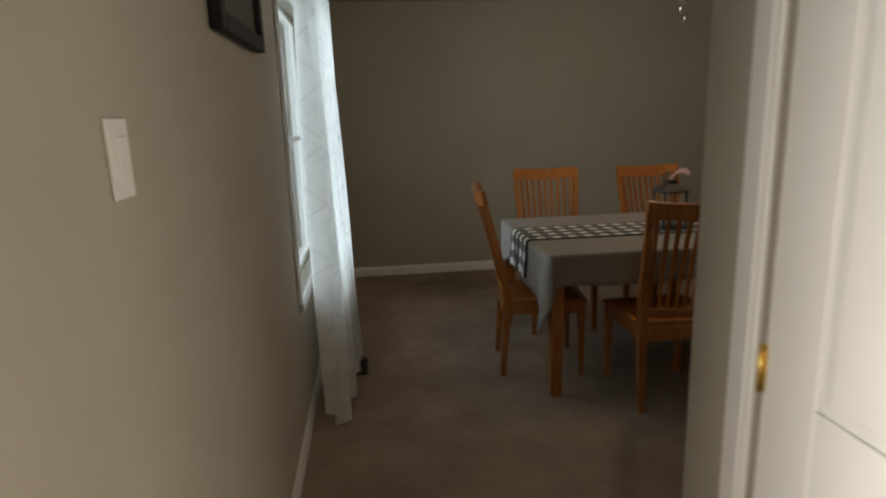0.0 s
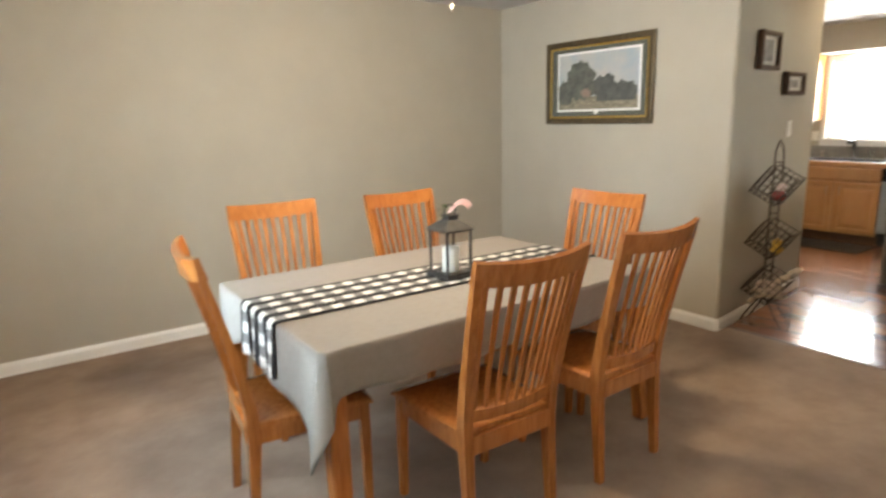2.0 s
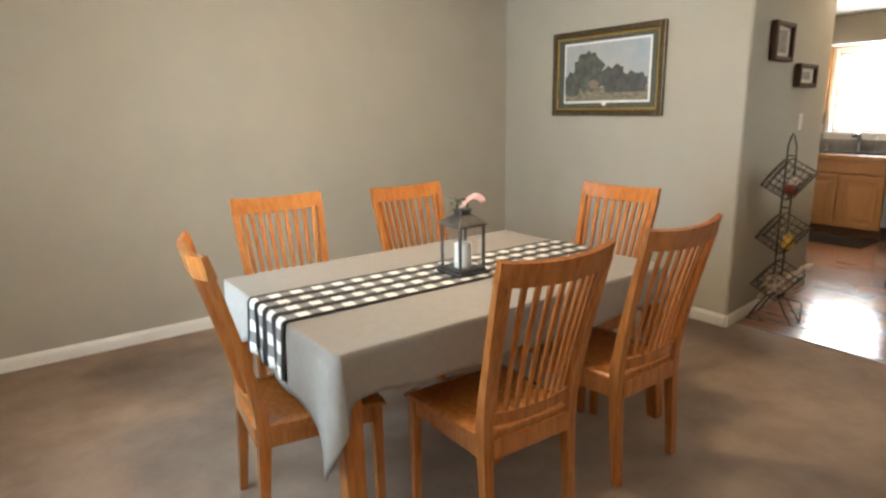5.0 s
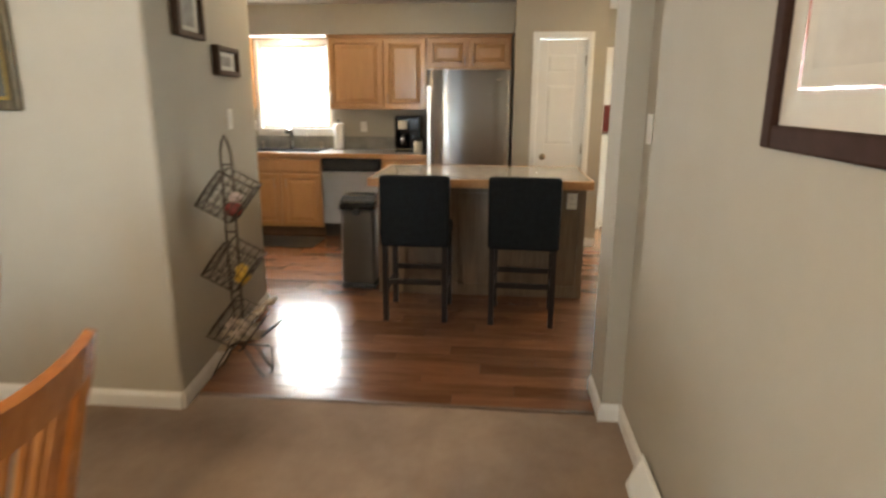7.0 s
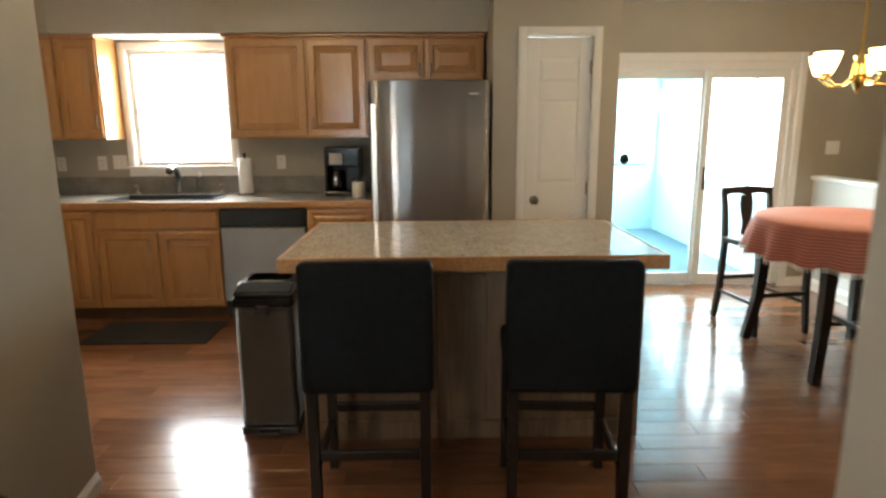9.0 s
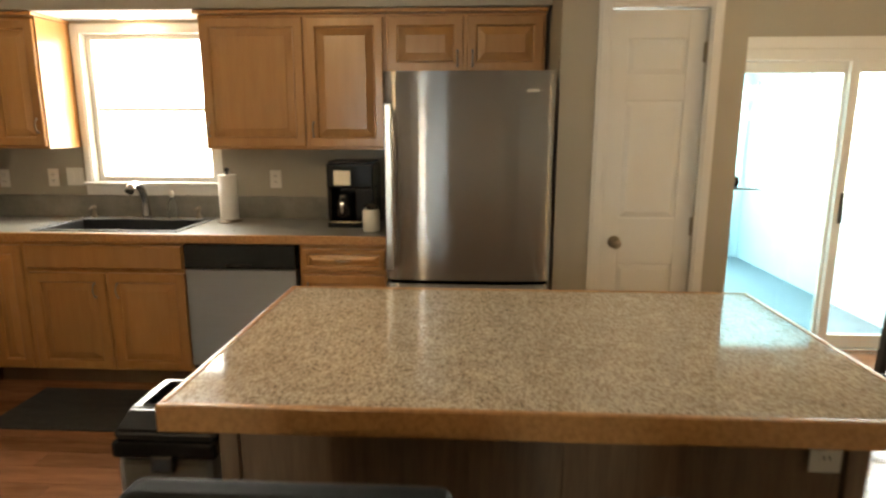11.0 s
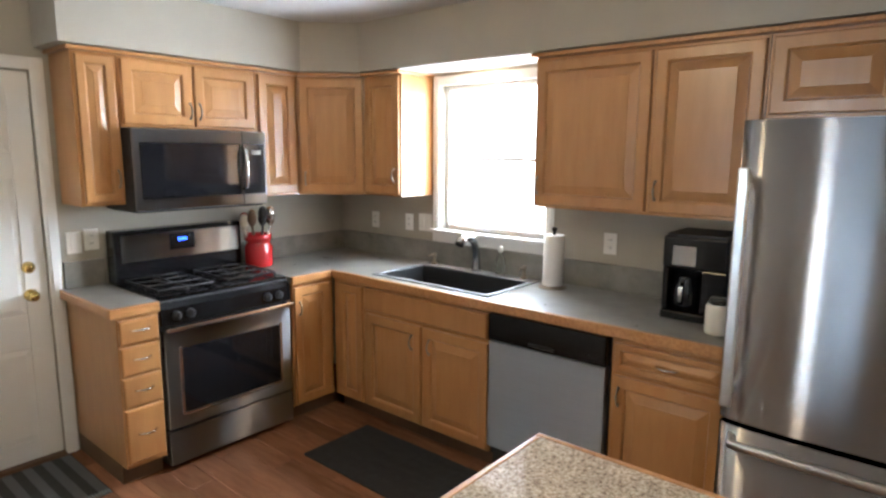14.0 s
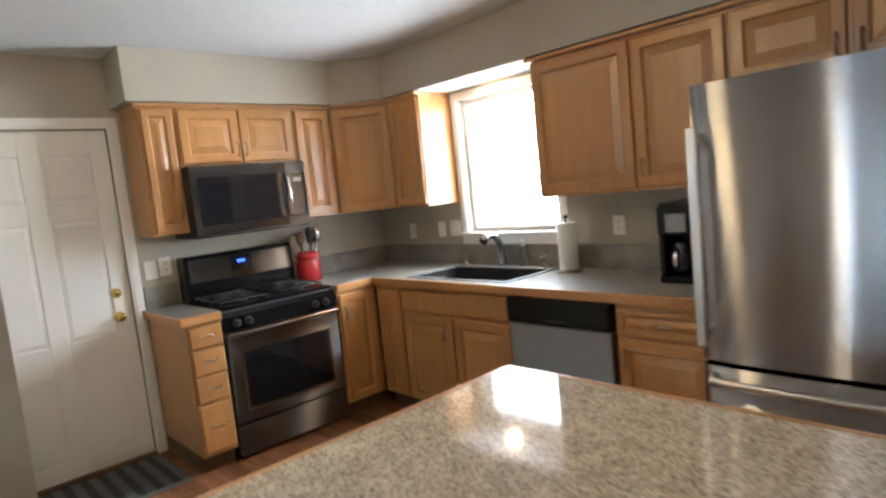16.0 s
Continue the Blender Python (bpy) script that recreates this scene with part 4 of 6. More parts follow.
tube(bm, [(8.43, 2.61, CT + 0.165), (8.41, 2.61, CT + 0.15), (8.408, 2.61, CT + 0.10), (8.43, 2.61, CT + 0.075)], 0.009, 8)
part("carafe_handle", bm, CHROME, cm)
cn = thing("canister", "cream ceramic canister beside the coffee maker", "canister", (8.33, 2.425, CT))
bm = bmesh.new()
lathe(bm, [(0.045, 0), (0.049, 0.006), (0.049, 0.115), (0.044, 0.125)], (8.33, 2.425, CT + 0.0005), 24)
part("jar", bm, CREAM, cn)
bm = bmesh.new()
lathe(bm, [(0.044, 0), (0.044, 0.018), (0.030, 0.024), (0.006, 0.026)], (8.33, 2.425, CT + 0.126), 24)
part("lid", bm, clear("canister_lid", (0.85, 0.9, 0.95), 0.05), cn)

# dishwasher
dw = thing("dishwasher", "stainless dishwasher with a black control panel", "dishwasher", (8.45, 3.125, 0))
part("tub", one((BX + 0.01, 2.808, 0.10), (XW - 0.03, 3.442, 0.862)), BLACK_MATT, dw)
part("door_panel", one((8.132, 2.812, 0.155), (BX + 0.01, 3.438, 0.718), 0.006), STEEL_PALE, dw)
part("control_panel", one((8.125, 2.812, 0.722), (BX + 0.01, 3.438, 0.858), 0.008), BLACK, dw)
part("latch_grip", one((8.118, 3.06, 0.735), (8.128, 3.20, 0.752), 0.004), BLACK_MATT, dw)
part("toe_panel", one((8.185, 2.815, 0.004), (8.22, 3.435, 0.15)), BLACK_MATT, dw)

# gas range
rg = thing("gas_range", "stainless gas range with black cooktop and oven window", "range", (7.455, 4.97, 0))
R0, R1, RY = 7.075, 7.838, 4.665
part("body", one((R0, RY + 0.03, 0.03), (R1, YK - 0.02, 0.895), 0.004), BLACK_MATT, rg)
part("oven_door", one((R0 + 0.004, RY, 0.222), (R1 - 0.004, RY + 0.035, 0.742), 0.008), STEEL_DARK, rg)
part("oven_window", one((7.165, RY - 0.003, 0.300), (7.752, RY + 0.005, 0.645), 0.012), DARK_GLASS, rg)
part("window_trim", boxes(((7.150, RY - 0.006, 0.290), (7.166, RY + 0.003, 0.655)), ((7.751, RY - 0.006, 0.290), (7.767, RY + 0.003, 0.655)), ((7.166, RY - 0.006, 0.286), (7.751, RY + 0.003, 0.301)), bevel=0.004), CHROME, rg)
part("warming_drawer", one((R0 + 0.004, RY + 0.004, 0.028), (R1 - 0.004, RY + 0.035, 0.212), 0.006), STEEL_DARK, rg)
bm = one((R0 + 0.006, RY - 0.045, 0.748), (R1 - 0.006, RY - 0.022, 0.772), 0.008)
for u in (R0 + 0.04, R1 - 0.06):
    box(bm, (u, RY - 0.03, 0.750), (u + 0.02, RY + 0.004, 0.770), 0.003, 1)
part("handle", bm, CHROME, rg, "long steel oven handle")
bm = bmesh.new()
prism(bm, [(RY + 0.0, 0.775), (RY + 0.005, 0.86), (RY + 0.05, 0.905), (RY + 0.08, 0.905), (RY + 0.08, 0.775)], 0, R0, R1)
part("knob_panel", bm, BLACK, rg)
for x in (7.15, 7.225, 7.68, 7.755):
    bm = bmesh.new()
    lathe(bm, [(0.024, 0), (0.022, 0.02), (0.016, 0.026), (0.004, 0.027)], (0, 0, 0), 16)
    box(bm, (-0.005, -0.02, 0.02), (0.005, 0.02, 0.036), 0.002, 1)
    bmesh.ops.transform(bm, verts=bm.verts[:], matrix=Matrix.Translation((x, RY + 0.003, 0.822)) @ Matrix.Rotation(radians(95), 4, "X"))
    part("knob", bm, BLACK_MATT, rg)
part("cooktop", one((R0 - 0.002, RY + 0.04, 0.895), (R1 + 0.002, YK - 0.13, 0.915), 0.006), BLACK, rg)
for gx in (7.26, 7.65):
    bm = bmesh.new()
    for y in (4.76, 4.90, 5.03, 5.14):
        tube(bm, [(gx - 0.15, y, 0.917), (gx - 0.15, y, 0.937), (gx + 0.15, y, 0.937), (gx + 0.15, y, 0.917)], 0.006, 6)
    for x in (gx - 0.15, gx, gx + 0.15):
        tube(bm, [(x, 4.76, 0.937), (x, 5.14, 0.937)], 0.006, 6)
    part("grate", bm, BLACK_MATT, rg, "cast iron grate")
    for y in (4.83, 5.08):
        bm = bmesh.new()
        lathe(bm, [(0.045, 0), (0.045, 0.008), (0.03, 0.014), (0.004, 0.015)], (gx, y, 0.9155), 18)
        part("burner", bm, BLACK_MATT, rg)
part("backguard", one((R0, YK - 0.13, 0.905), (R1, YK - 0.02, 1.205), 0.012), BLACK, rg)
part("control_face", one((R0 + 0.035, YK - 0.137, 1.03), (R1 - 0.02, YK - 0.126, 1.178), 0.006), STEEL_PALE, rg)
dsp = part("display", one((7.375, YK - 0.142, 1.075), (7.525, YK - 0.135, 1.165), 0.004), BLACK, rg)
part("clock_digits", boxes(*[((7.425 + 0.014 * k, YK - 0.1432, 1.125), (7.434 + 0.014 * k, YK - 0.142, 1.142)) for k in range(4)]), LED_BLUE, dsp, "lit blue clock digits")

# microwave
mw = thing("microwave", "stainless over-the-range microwave with a dark window", "microwave", (7.49, 5.1, 1.32))
M0, M1, MY = 7.10, 7.878, 4.915
part("body", one((M0, MY + 0.02, 1.325), (M1, YK - 0.004, 1.756), 0.004), BLACK_MATT, mw)
part("door", one((M0 + 0.002, MY, 1.33), (7.715, MY + 0.022, 1.752), 0.006), STEEL_DARK, mw)
part("window", one((7.135, MY - 0.004, 1.392), (7.700, MY + 0.004, 1.682), 0.008), DARK_GLASS, mw)
part("keypad_frame", one((7.718, MY, 1.33), (M1 - 0.002, MY + 0.022, 1.752), 0.006), STEEL_DARK, mw)
part("keypad", one((7.722, MY - 0.004, 1.392), (7.862, MY + 0.004, 1.682), 0.006), DARK_GLASS, mw)
part("readout", one((7.775, MY - 0.0052, 1.62), (7.835, MY - 0.0035, 1.645)), SLATE, mw)
bm = bmesh.new()
tube(bm, [(7.715, MY - 0.002, 1.66), (7.717, MY - 0.035, 1.64), (7.719, MY - 0.046, 1.54), (7.717, MY - 0.035, 1.44), (7.715, MY - 0.002, 1.42)], 0.013, 10)
part("handle", bm, CHROME, mw, "bowed chrome handle")
part("vent_grille", one((M0 + 0.02, MY + 0.03, 1.318), (M1 - 0.02, YK - 0.02, 1.326)), BLACK_MATT, mw)

# utensil crock
cr = thing("utensil_crock", "red glazed crock full of cooking utensils", "crock", (7.93, 5.12, CT))
bm = bmesh.new()
lathe(bm, [(0.066, 0), (0.070, 0.008), (0.070, 0.10), (0.062, 0.115), (0.060, 0.128), (0.068, 0.134), (0.068, 0.165), (0.062, 0.165), (0.060, 0.13), (0.056, 0.02)], (7.93, 5.12, CT + 0.0005), 26)
part("jar", bm, RED, cr)
rnd = random.Random(4)
for k in range(8):
    a = 2 * math.pi * k / 8
    bx, by = 7.93 + 0.025 * math.cos(a), 5.12 + 0.025 * math.sin(a)
    tx, ty = 7.93 + 0.075 * math.cos(a), 5.12 + 0.05 * math.sin(a)
    h = CT + 0.235 + 0.045 * rnd.random()
    bm = bmesh.new()
    tube(bm, [(bx, by, CT + 0.03), (tx, ty, h - 0.045)], 0.006, 6)
    lathe(bm, [(0.006, -0.045), (0.020, -0.025), (0.023, 0), (0.016, 0.025), (0.004, 0.032)], (tx, ty, h), 10)
    part("utensil", bm, (OAK_DARK, BLACK_MATT, CHROME, RED, CREAM)[k % 5], cr)

cr.scale = (1.26, 1.26, 1.26)

# refrigerator, bottom freezer, slightly bowed doors
fr = thing("refrigerator", "stainless bottom-freezer refrigerator with bowed doors", "refrigerator", (8.3, 1.87, 0))
F0, F1 = 1.462, 2.285
part("cabinet", one((8.00, F0 + 0.004, 0.03), (8.72, F1 - 0.004, 1.745), 0.004), mat("fridge_grey", (0.10, 0.10, 0.105), 0.4, spread=0.1), fr)


def bowed(z0, z1, x_back, x_edge, bow):
    bm = bmesh.new()
    n = 22
    prof = []
    for k in range(n + 1):
        u = k / n
        y = F0 + u * (F1 - F0)
        e = min(u, 1 - u) * (F1 - F0)
        lip = 0.012 * max(0.0, 1 - e / 0.015) ** 2
        prof.append((y, x_edge - bow * (1 - abs(2 * u - 1) ** 3) + lip))
    lo = [bm.verts.new((x, y, z0)) for y, x in prof]
    hi = [bm.verts.new((x, y, z1)) for y, x in prof]
    for k in range(n):
        bm.faces.new((lo[k], lo[k + 1], hi[k + 1], hi[k])).smooth = True
    b = [bm.verts.new(p) for p in ((x_back, F0, z0), (x_back, F1, z0), (x_back, F1, z1), (x_back, F0, z1))]
    bm.faces.new(lo[::-1] + [b[0], b[1]])
    bm.faces.new(hi + [b[2], b[3]])
    bm.faces.new((b[0], lo[0], hi[0], b[3]))
    bm.faces.new((lo[-1], b[1], b[2], hi[-1]))
    bm.faces.new((b[0], b[3], b[2], b[1]))
    return bm


d1 = part("fridge_door", bowed(0.735, 1.752, 7.998, 7.915, 0.022), STEEL, fr)
d2 = part("freezer_drawer", bowed(0.07, 0.715, 7.998, 7.915, 0.022), STEEL, fr)
bm = bmesh.new()
box(bm, (7.842, 2.236, 0.80), (7.862, 2.272, 1.60), 0.007, 3)
for z in (0.83, 1.55):
    box(bm, (7.858, 2.244, z), (7.915, 2.264, z + 0.03), 0.004, 1)
part("handle", bm, SATIN, d1, "long upright steel handle")
bm = bmesh.new()
tube(bm, [(7.92, 2.24, 0.68)] + [(7.86 - 0.012 * math.sin(math.pi * k / 8), 2.23 - 0.72 * k / 8, 0.668) for k in range(9)] + [(7.92, 1.50, 0.68)], 0.016, 10)
part("handle", bm, SATIN, d2, "wide steel drawer handle")
part("badge", one((7.897, 1.54, 1.655), (7.90, 1.60, 1.668)), CHROME, d1)
part("toe_grille", one((7.96, F0 + 0.01, 0.0), (8.05, F1 - 0.01, 0.065)), BLACK_MATT, fr)

# island: speckled top with wooden edge, panelled base
isl = thing("kitchen_island", "kitchen island with a speckled stone-look top and oak edge", "island", (6.6, 1.7, 0))
I0, I1, J0, J1 = 6.082, 7.05, 0.885, 2.50
part("top", one((I0 + 0.016, J0 + 0.016, 0.868), (I1 - 0.016, J1 - 0.016, 0.922), 0.002), STONE, isl)
part("edging", boxes(((I0, J0, 0.862), (I0 + 0.018, J1, 0.924)), ((I1 - 0.018, J0, 0.862), (I1, J1, 0.924)), ((I0 + 0.018, J0, 0.862), (I1 - 0.018, J0 + 0.018, 0.924)), ((I0 + 0.018, J1 - 0.018, 0.862), (I1 - 0.018, J1, 0.924)), bevel=0.004), OAK_EDGE, isl, "rounded oak edging")
part("base", one((6.31, 0.93, 0.0), (6.99, 2.455, 0.862)), PANEL_WOOD, isl)
part("corner_post", boxes(((6.295, 2.42, 0), (6.34, 2.468, 0.862)), bevel=0.003), PANEL_WOOD, isl)
part("corner_post", boxes(((6.295, 0.905, 0), (6.34, 0.955, 0.862)), bevel=0.003), PANEL_WOOD, isl)
part("centre_pilaster", boxes(((6.293, 1.62, 0.092), (6.311, 1.85, 0.798)), bevel=0.003), PANEL_WOOD, isl)
part("kick_rail", one((6.295, 0.955, 0), (6.312, 2.42, 0.09), 0.003), PANEL_WOOD, isl)
part("apron", one((6.29, 0.955, 0.80), (6.312, 2.42, 0.862), 0.003), PANEL_WOOD, isl)
plate((6.294, 1.01, 0.75), 0, -1, 0.074, 0.118, "outlet", "white duplex outlet on the island end")


def stool(label):
    s = thing("counter_stool", label, "stool", (0, 0, 0), "stools at the island")
    # faces +x; back along y
    bm = bmesh.new()
    box(bm, (-0.235, -0.232, 0.525), (-0.165, 0.232, 1.0), 0.022, 3)
    part("backrest", bm, FABRIC, s, "upholstered black back")
    part("seat", one((-0.20, -0.225, 0.535), (0.215, 0.225, 0.645), 0.028), FABRIC, s)
    for x, y in ((-0.205, -0.20), (-0.205, 0.20), (0.185, -0.20), (0.185, 0.20)):
        bm = bmesh.new()
        prism(bm, [(x - 0.018, y - 0.018), (x + 0.018, y - 0.018), (x + 0.018, y + 0.018), (x - 0.018, y + 0.018)], 2, 0, 0.54)
        part("leg", bm, ESPRESSO, s)
    for a, b in (((-0.19, -0.212, 0.20), (0.17, -0.19, 0.235)), ((-0.19, 0.19, 0.20), (0.17, 0.212, 0.235)), ((0.175, -0.18, 0.26), (0.195, 0.18, 0.30)), ((-0.215, -0.18, 0.26), (-0.195, 0.18, 0.30))):
        part("stretcher", one(a, b, 0.004), ESPRESSO, s)
    return s


st = stool("black upholstered counter stool with espresso legs")
copy_thing(st, pose(5.865, 1.372, 0, 0, 0, -3))
st.matrix_basis = pose(5.885, 2.097, 0, 0, 0, 0)

# step bin
tc = thing("trash_can", "slim stainless step bin with a domed lid", "bin", (6.53, 2.645, 0))
part("base", one((6.355, 2.512, 0), (6.715, 2.785, 0.04), 0.008), BLACK_MATT, tc)
part("body", one((6.36, 2.516, 0.04), (6.71, 2.781, 0.632), 0.02), STEEL_DARK, tc)
part("collar", one((6.352, 2.508, 0.632), (6.718, 2.789, 0.682), 0.012), BLACK, tc)
bm = bmesh.new()
prism(bm, [(6.356, 0.683), (6.365, 0.705), (6.44, 0.735), (6.63, 0.735), (6.705, 0.705), (6.714, 0.683)], 1, 2.514, 2.783)
bmesh.ops.bevel(bm, geom=bm.edges[:], offset=0.008, segments=2, affect="EDGES")
lid = part("lid", bm, BLACK, tc)
part("lid_plate", one((6.455, 2.545, 0.733), (6.615, 2.752, 0.739), 0.003), STEEL_DARK, lid, "brushed steel plate let into the lid")
part("pedal", one((6.325, 2.60, 0.012), (6.36, 2.70, 0.028), 0.004), BLACK_MATT, tc)
part("tab", one((6.343, 2.62, 0.60), (6.358, 2.68, 0.645), 0.006), BLACK_MATT, tc)

# mats
def floor_mat(name, label, x0, x1, y0, y1, material, thick):
    bm = bmesh.new()
    nx, ny = 24, 16
    g = [[bm.verts.new((x0 + (x1 - x0) * i / nx, y0 + (y1 - y0) * j / ny, thick + 0.0022 * noise.noise(Vector((i * 0.5, j * 0.5, x0))))) for j in range(ny + 1)] for i in range(nx + 1)]
    for i in range(nx):
        for j in range(ny):
            bm.faces.new((g[i][j], g[i + 1][j], g[i + 1][j + 1], g[i][j + 1]))
    rim = [g[i][0] for i in range(nx)] + [g[nx][j] for j in range(ny)] + [g[i][ny] for i in range(nx, 0, -1)] + [g[0][j] for j in range(ny, 0, -1)]
    low = [bm.verts.new((v.co.x, v.co.y, 0.001)) for v in rim]
    for k in range(len(rim)):
        bm.faces.new((rim[k], rim[(k + 1) % len(rim)], low[(k + 1) % len(rim)], low[k]))
    bm.faces.new(low[::-1])
    ob = new(name, mesh_of(name, bm, material))
    return tagged(ob, label, "mat")


floor_mat("sink_mat", "black rubber mat on the floor before the sink", 7.63, 8.10, 3.42, 4.30, RUBBER, 0.010)
rug = floor_mat("door_rug", "grey striped rag rug before the back door", 5.93, 6.80, 4.74, 5.25, RUGSTRIPE, 0.010)
uv_flat(rug, 0, 1)
fringe = boxes(*[((5.935 + 0.0145 * k, 4.705, 0.001), (5.943 + 0.0145 * k, 4.742, 0.008)) for k in range(60)])
tagged(new("rug_fringe", mesh_of("rug_fringe", fringe, mat("grey_fringe", (0.17, 0.19, 0.19), 0.95, spread=0.2, scale=40))), "grey cotton fringe lying along the rag rug", "rug", kind="stuff")

# ceiling lamps
def dome(name, label, x, y):
    l = thing(name, label, "lamp", (x, y, H))
    bm = bmesh.new()
    lathe(bm, [(0.125, -0.001), (0.125, -0.018), (0.115, -0.025)], (x, y, H), 28)
    part("pan", bm, WHITE, l)
    bm = bmesh.new()
    lathe(bm, [(0.115, -0.026), (0.122, -0.06), (0.112, -0.105), (0.075, -0.145), (0.01, -0.165)], (x, y, H), 28)
    g = part("shade", bm, LAMP_GLASS, l, "lit frosted glass dome")
    g.visible_shadow = False
    return l


dome("ceiling_lamp", "lit flush dome lamp on the kitchen ceiling", 6.63, 3.05)
rl = thing("recessed_light", "small lit recessed light over the sink", "lamp", (8.62, 3.92, 2.134))
bm = bmesh.new()
lathe(bm, [(0.06, -0.001), (0.06, -0.006), (0.045, -0.008)], (8.62, 3.92, 2.134), 24)
part("trim_ring", bm, WHITE, rl)
bm = bmesh.new()
lathe(bm, [(0.044, -0.0085), (0.04, -0.0125), (0.01, -0.014)], (8.62, 3.92, 2.134), 20)
g = part("lens", bm, LAMP_GLASS, rl)
g.visible_shadow = False

# ---- dining room ----
def bar(bm, a, b, wa, da, wb, db, side=Vector((1, 0, 0))):
    """A squared bar from a to b; width across side and depth at each end."""
    a, b = Vector(a), Vector(b)
    d = (b - a).normalized()
    dep = d.cross(side).normalized()
    va = [bm.verts.new(a + side * wa * i / 2 + dep * da * j / 2) for i, j in ((-1, -1), (1, -1), (1, 1), (-1, 1))]
    vb = [bm.verts.new(b + side * wb * i / 2 + dep * db * j / 2) for i, j in ((-1, -1), (1, -1), (1, 1), (-1, 1))]
    bm.faces.new(va[::-1])
    bm.faces.new(vb)
    for i in range(4):
        bm.faces.new((va[i], va[(i + 1) % 4], vb[(i + 1) % 4], vb[i]))
    return bm


def chain_bar(bm, pts, widths, depths, side=Vector((1, 0, 0))):
    rows = []
    for i, p in enumerate(pts):
        p = Vector(p)
        d = (Vector(pts[min(i + 1, len(pts) - 1)]) - Vector(pts[max(i - 1, 0)])).normalized()
        dep = d.cross(side).normalized()
        rows.append([bm.verts.new(p + side * widths[i] * a / 2 + dep * depths[i] * b / 2) for a, b in ((-1, -1), (1, -1), (1, 1), (-1, 1))])
    bm.faces.new(rows[0][::-1])
    bm.faces.new(rows[-1])
    for r, s in zip(rows, rows[1:]):
        for i in range(4):
            bm.faces.new((r[i], r[(i + 1) % 4], s[(i + 1) % 4], s[i]))
    return bm


def back_y(z):
    """How far the chair's back leans at height z."""
    return -0.215 - (0.03 * (0.44 - z) / 0.44 if z < 0.44 else 0.13 * ((z - 0.44) / 0.58) ** 1.25) + (0.03 if z < 0.44 else 0.03)


def half_width(z):
    return 0.188 + 0.036 * max(0.0, z - 0.44) / 0.55


def dining_chair(label):
    """Faces +y. Slatted back with a curved crest rail, saddle seat, square tapered legs."""
    ch = thing("dining_chair", label, "chair", (0, 0, 0), "chairs round the table")
    for s in (-1, 1):
        bm = bmesh.new()
        zs = [0.0, 0.2, 0.40, 0.5, 0.64, 0.78, 0.92, 1.003]
        chain_bar(bm, [(s * half_width(z), back_y(z), z) for z in zs], [0.030, 0.036, 0.040, 0.040, 0.036, 0.033, 0.031, 0.030], [0.030, 0.036, 0.044, 0.042, 0.034, 0.028, 0.024, 0.022])
        part("back_post", bm, CHERRY, ch)
        bm = bmesh.new()
        chain_bar(bm, [(s * 0.205, 0.225, 0), (s * 0.205, 0.222, 0.3), (s * 0.203, 0.218, 0.425)], [0.028, 0.036, 0.040], [0.028, 0.036, 0.040])
        part("front_leg", bm, CHERRY, ch)
        bm = bmesh.new()
        bar(bm, (s * 0.190, -0.19, 0.395), (s * 0.204, 0.205, 0.395), 0.06, 0.022, 0.06, 0.022, Vector((0, 0, 1)))
        part("side_apron", bm, CHERRY, ch)
    part("front_apron", one((-0.19, 0.207, 0.365), (0.19, 0.229, 0.425), 0.003), CHERRY, ch)
    part("back_apron", one((-0.175, -0.215, 0.365), (0.175, -0.19, 0.435), 0.003), CHERRY, ch)
    # saddle seat
    bm = bmesh.new()
    n = 12
    top, bot = [], []
    for i in range(n + 1):
        u = i / n * 2 - 1
        rt, rb = [], []
        for j in range(n + 1):
            v = j / n
            w = 0.205 + 0.03 * v
            y = -0.20 + 0.45 * v
            dish = -0.010 * (1 - u * u) * math.sin(math.pi * min(1, v * 1.15))
            edge = -0.008 * max(0, (abs(u) - 0.86) / 0.14) - 0.010 * max(0, (v - 0.88) / 0.12)
            rt.append(bm.verts.new((u * w, y, 0.455 + dish + edge)))
            rb.append(bm.verts.new((u * w, y, 0.428)))
        top.append(rt)
        bot.append(rb)
    for i in range(n):
        for j in range(n):
            bm.faces.new((top[i][j], top[i + 1][j], top[i + 1][j + 1], top[i][j + 1])).smooth = True
            bm.faces.new((bot[i][j], bot[i][j + 1], bot[i + 1][j + 1], bot[i + 1][j]))
    for k in range(n):
        bm.faces.new((top[k][0], bot[k][0], bot[k + 1][0], top[k + 1][0]))
        bm.faces.new((top[k][n], top[k + 1][n], bot[k + 1][n], bot[k][n]))
        bm.faces.new((top[0][k], top[0][k + 1], bot[0][k + 1], bot[0][k]))
        bm.faces.new((top[n][k], bot[n][k], bot[n][k + 1], top[n][k + 1]))
    part("seat", bm, CHERRY, ch)

    def curve(z, w, depth, h, nm, bow, rise):
        bm = bmesh.new()
        n = 10
        rows = []
        for i in range(n + 1):
            u = i / n * 2 - 1
            x, y = u * w, back_y(z) - bow * (1 - u * u)
            zz = z + rise * (u * u)
            lean = Vector((0, back_y(z + 0.02) - back_y(z - 0.02), 0.04)).normalized()
            o = Vector((0, lean.z, -lean.y))
            c = Vector((x, y, zz))
            rows.append([bm.verts.new(c + lean * a * h / 2 + o * b * depth / 2) for a, b in ((-1, -1), (-1, 1), (1, 0.8), (1, -0.8))])
        bm.faces.new(rows[0][::-1])
        bm.faces.new(rows[-1])
        for r, s in zip(rows, rows[1:]):
            for i in range(4):
                bm.faces.new((r[i], r[(i + 1) % 4], s[(i + 1) % 4], s[i]))
        part(nm, bm, CHERRY, ch)
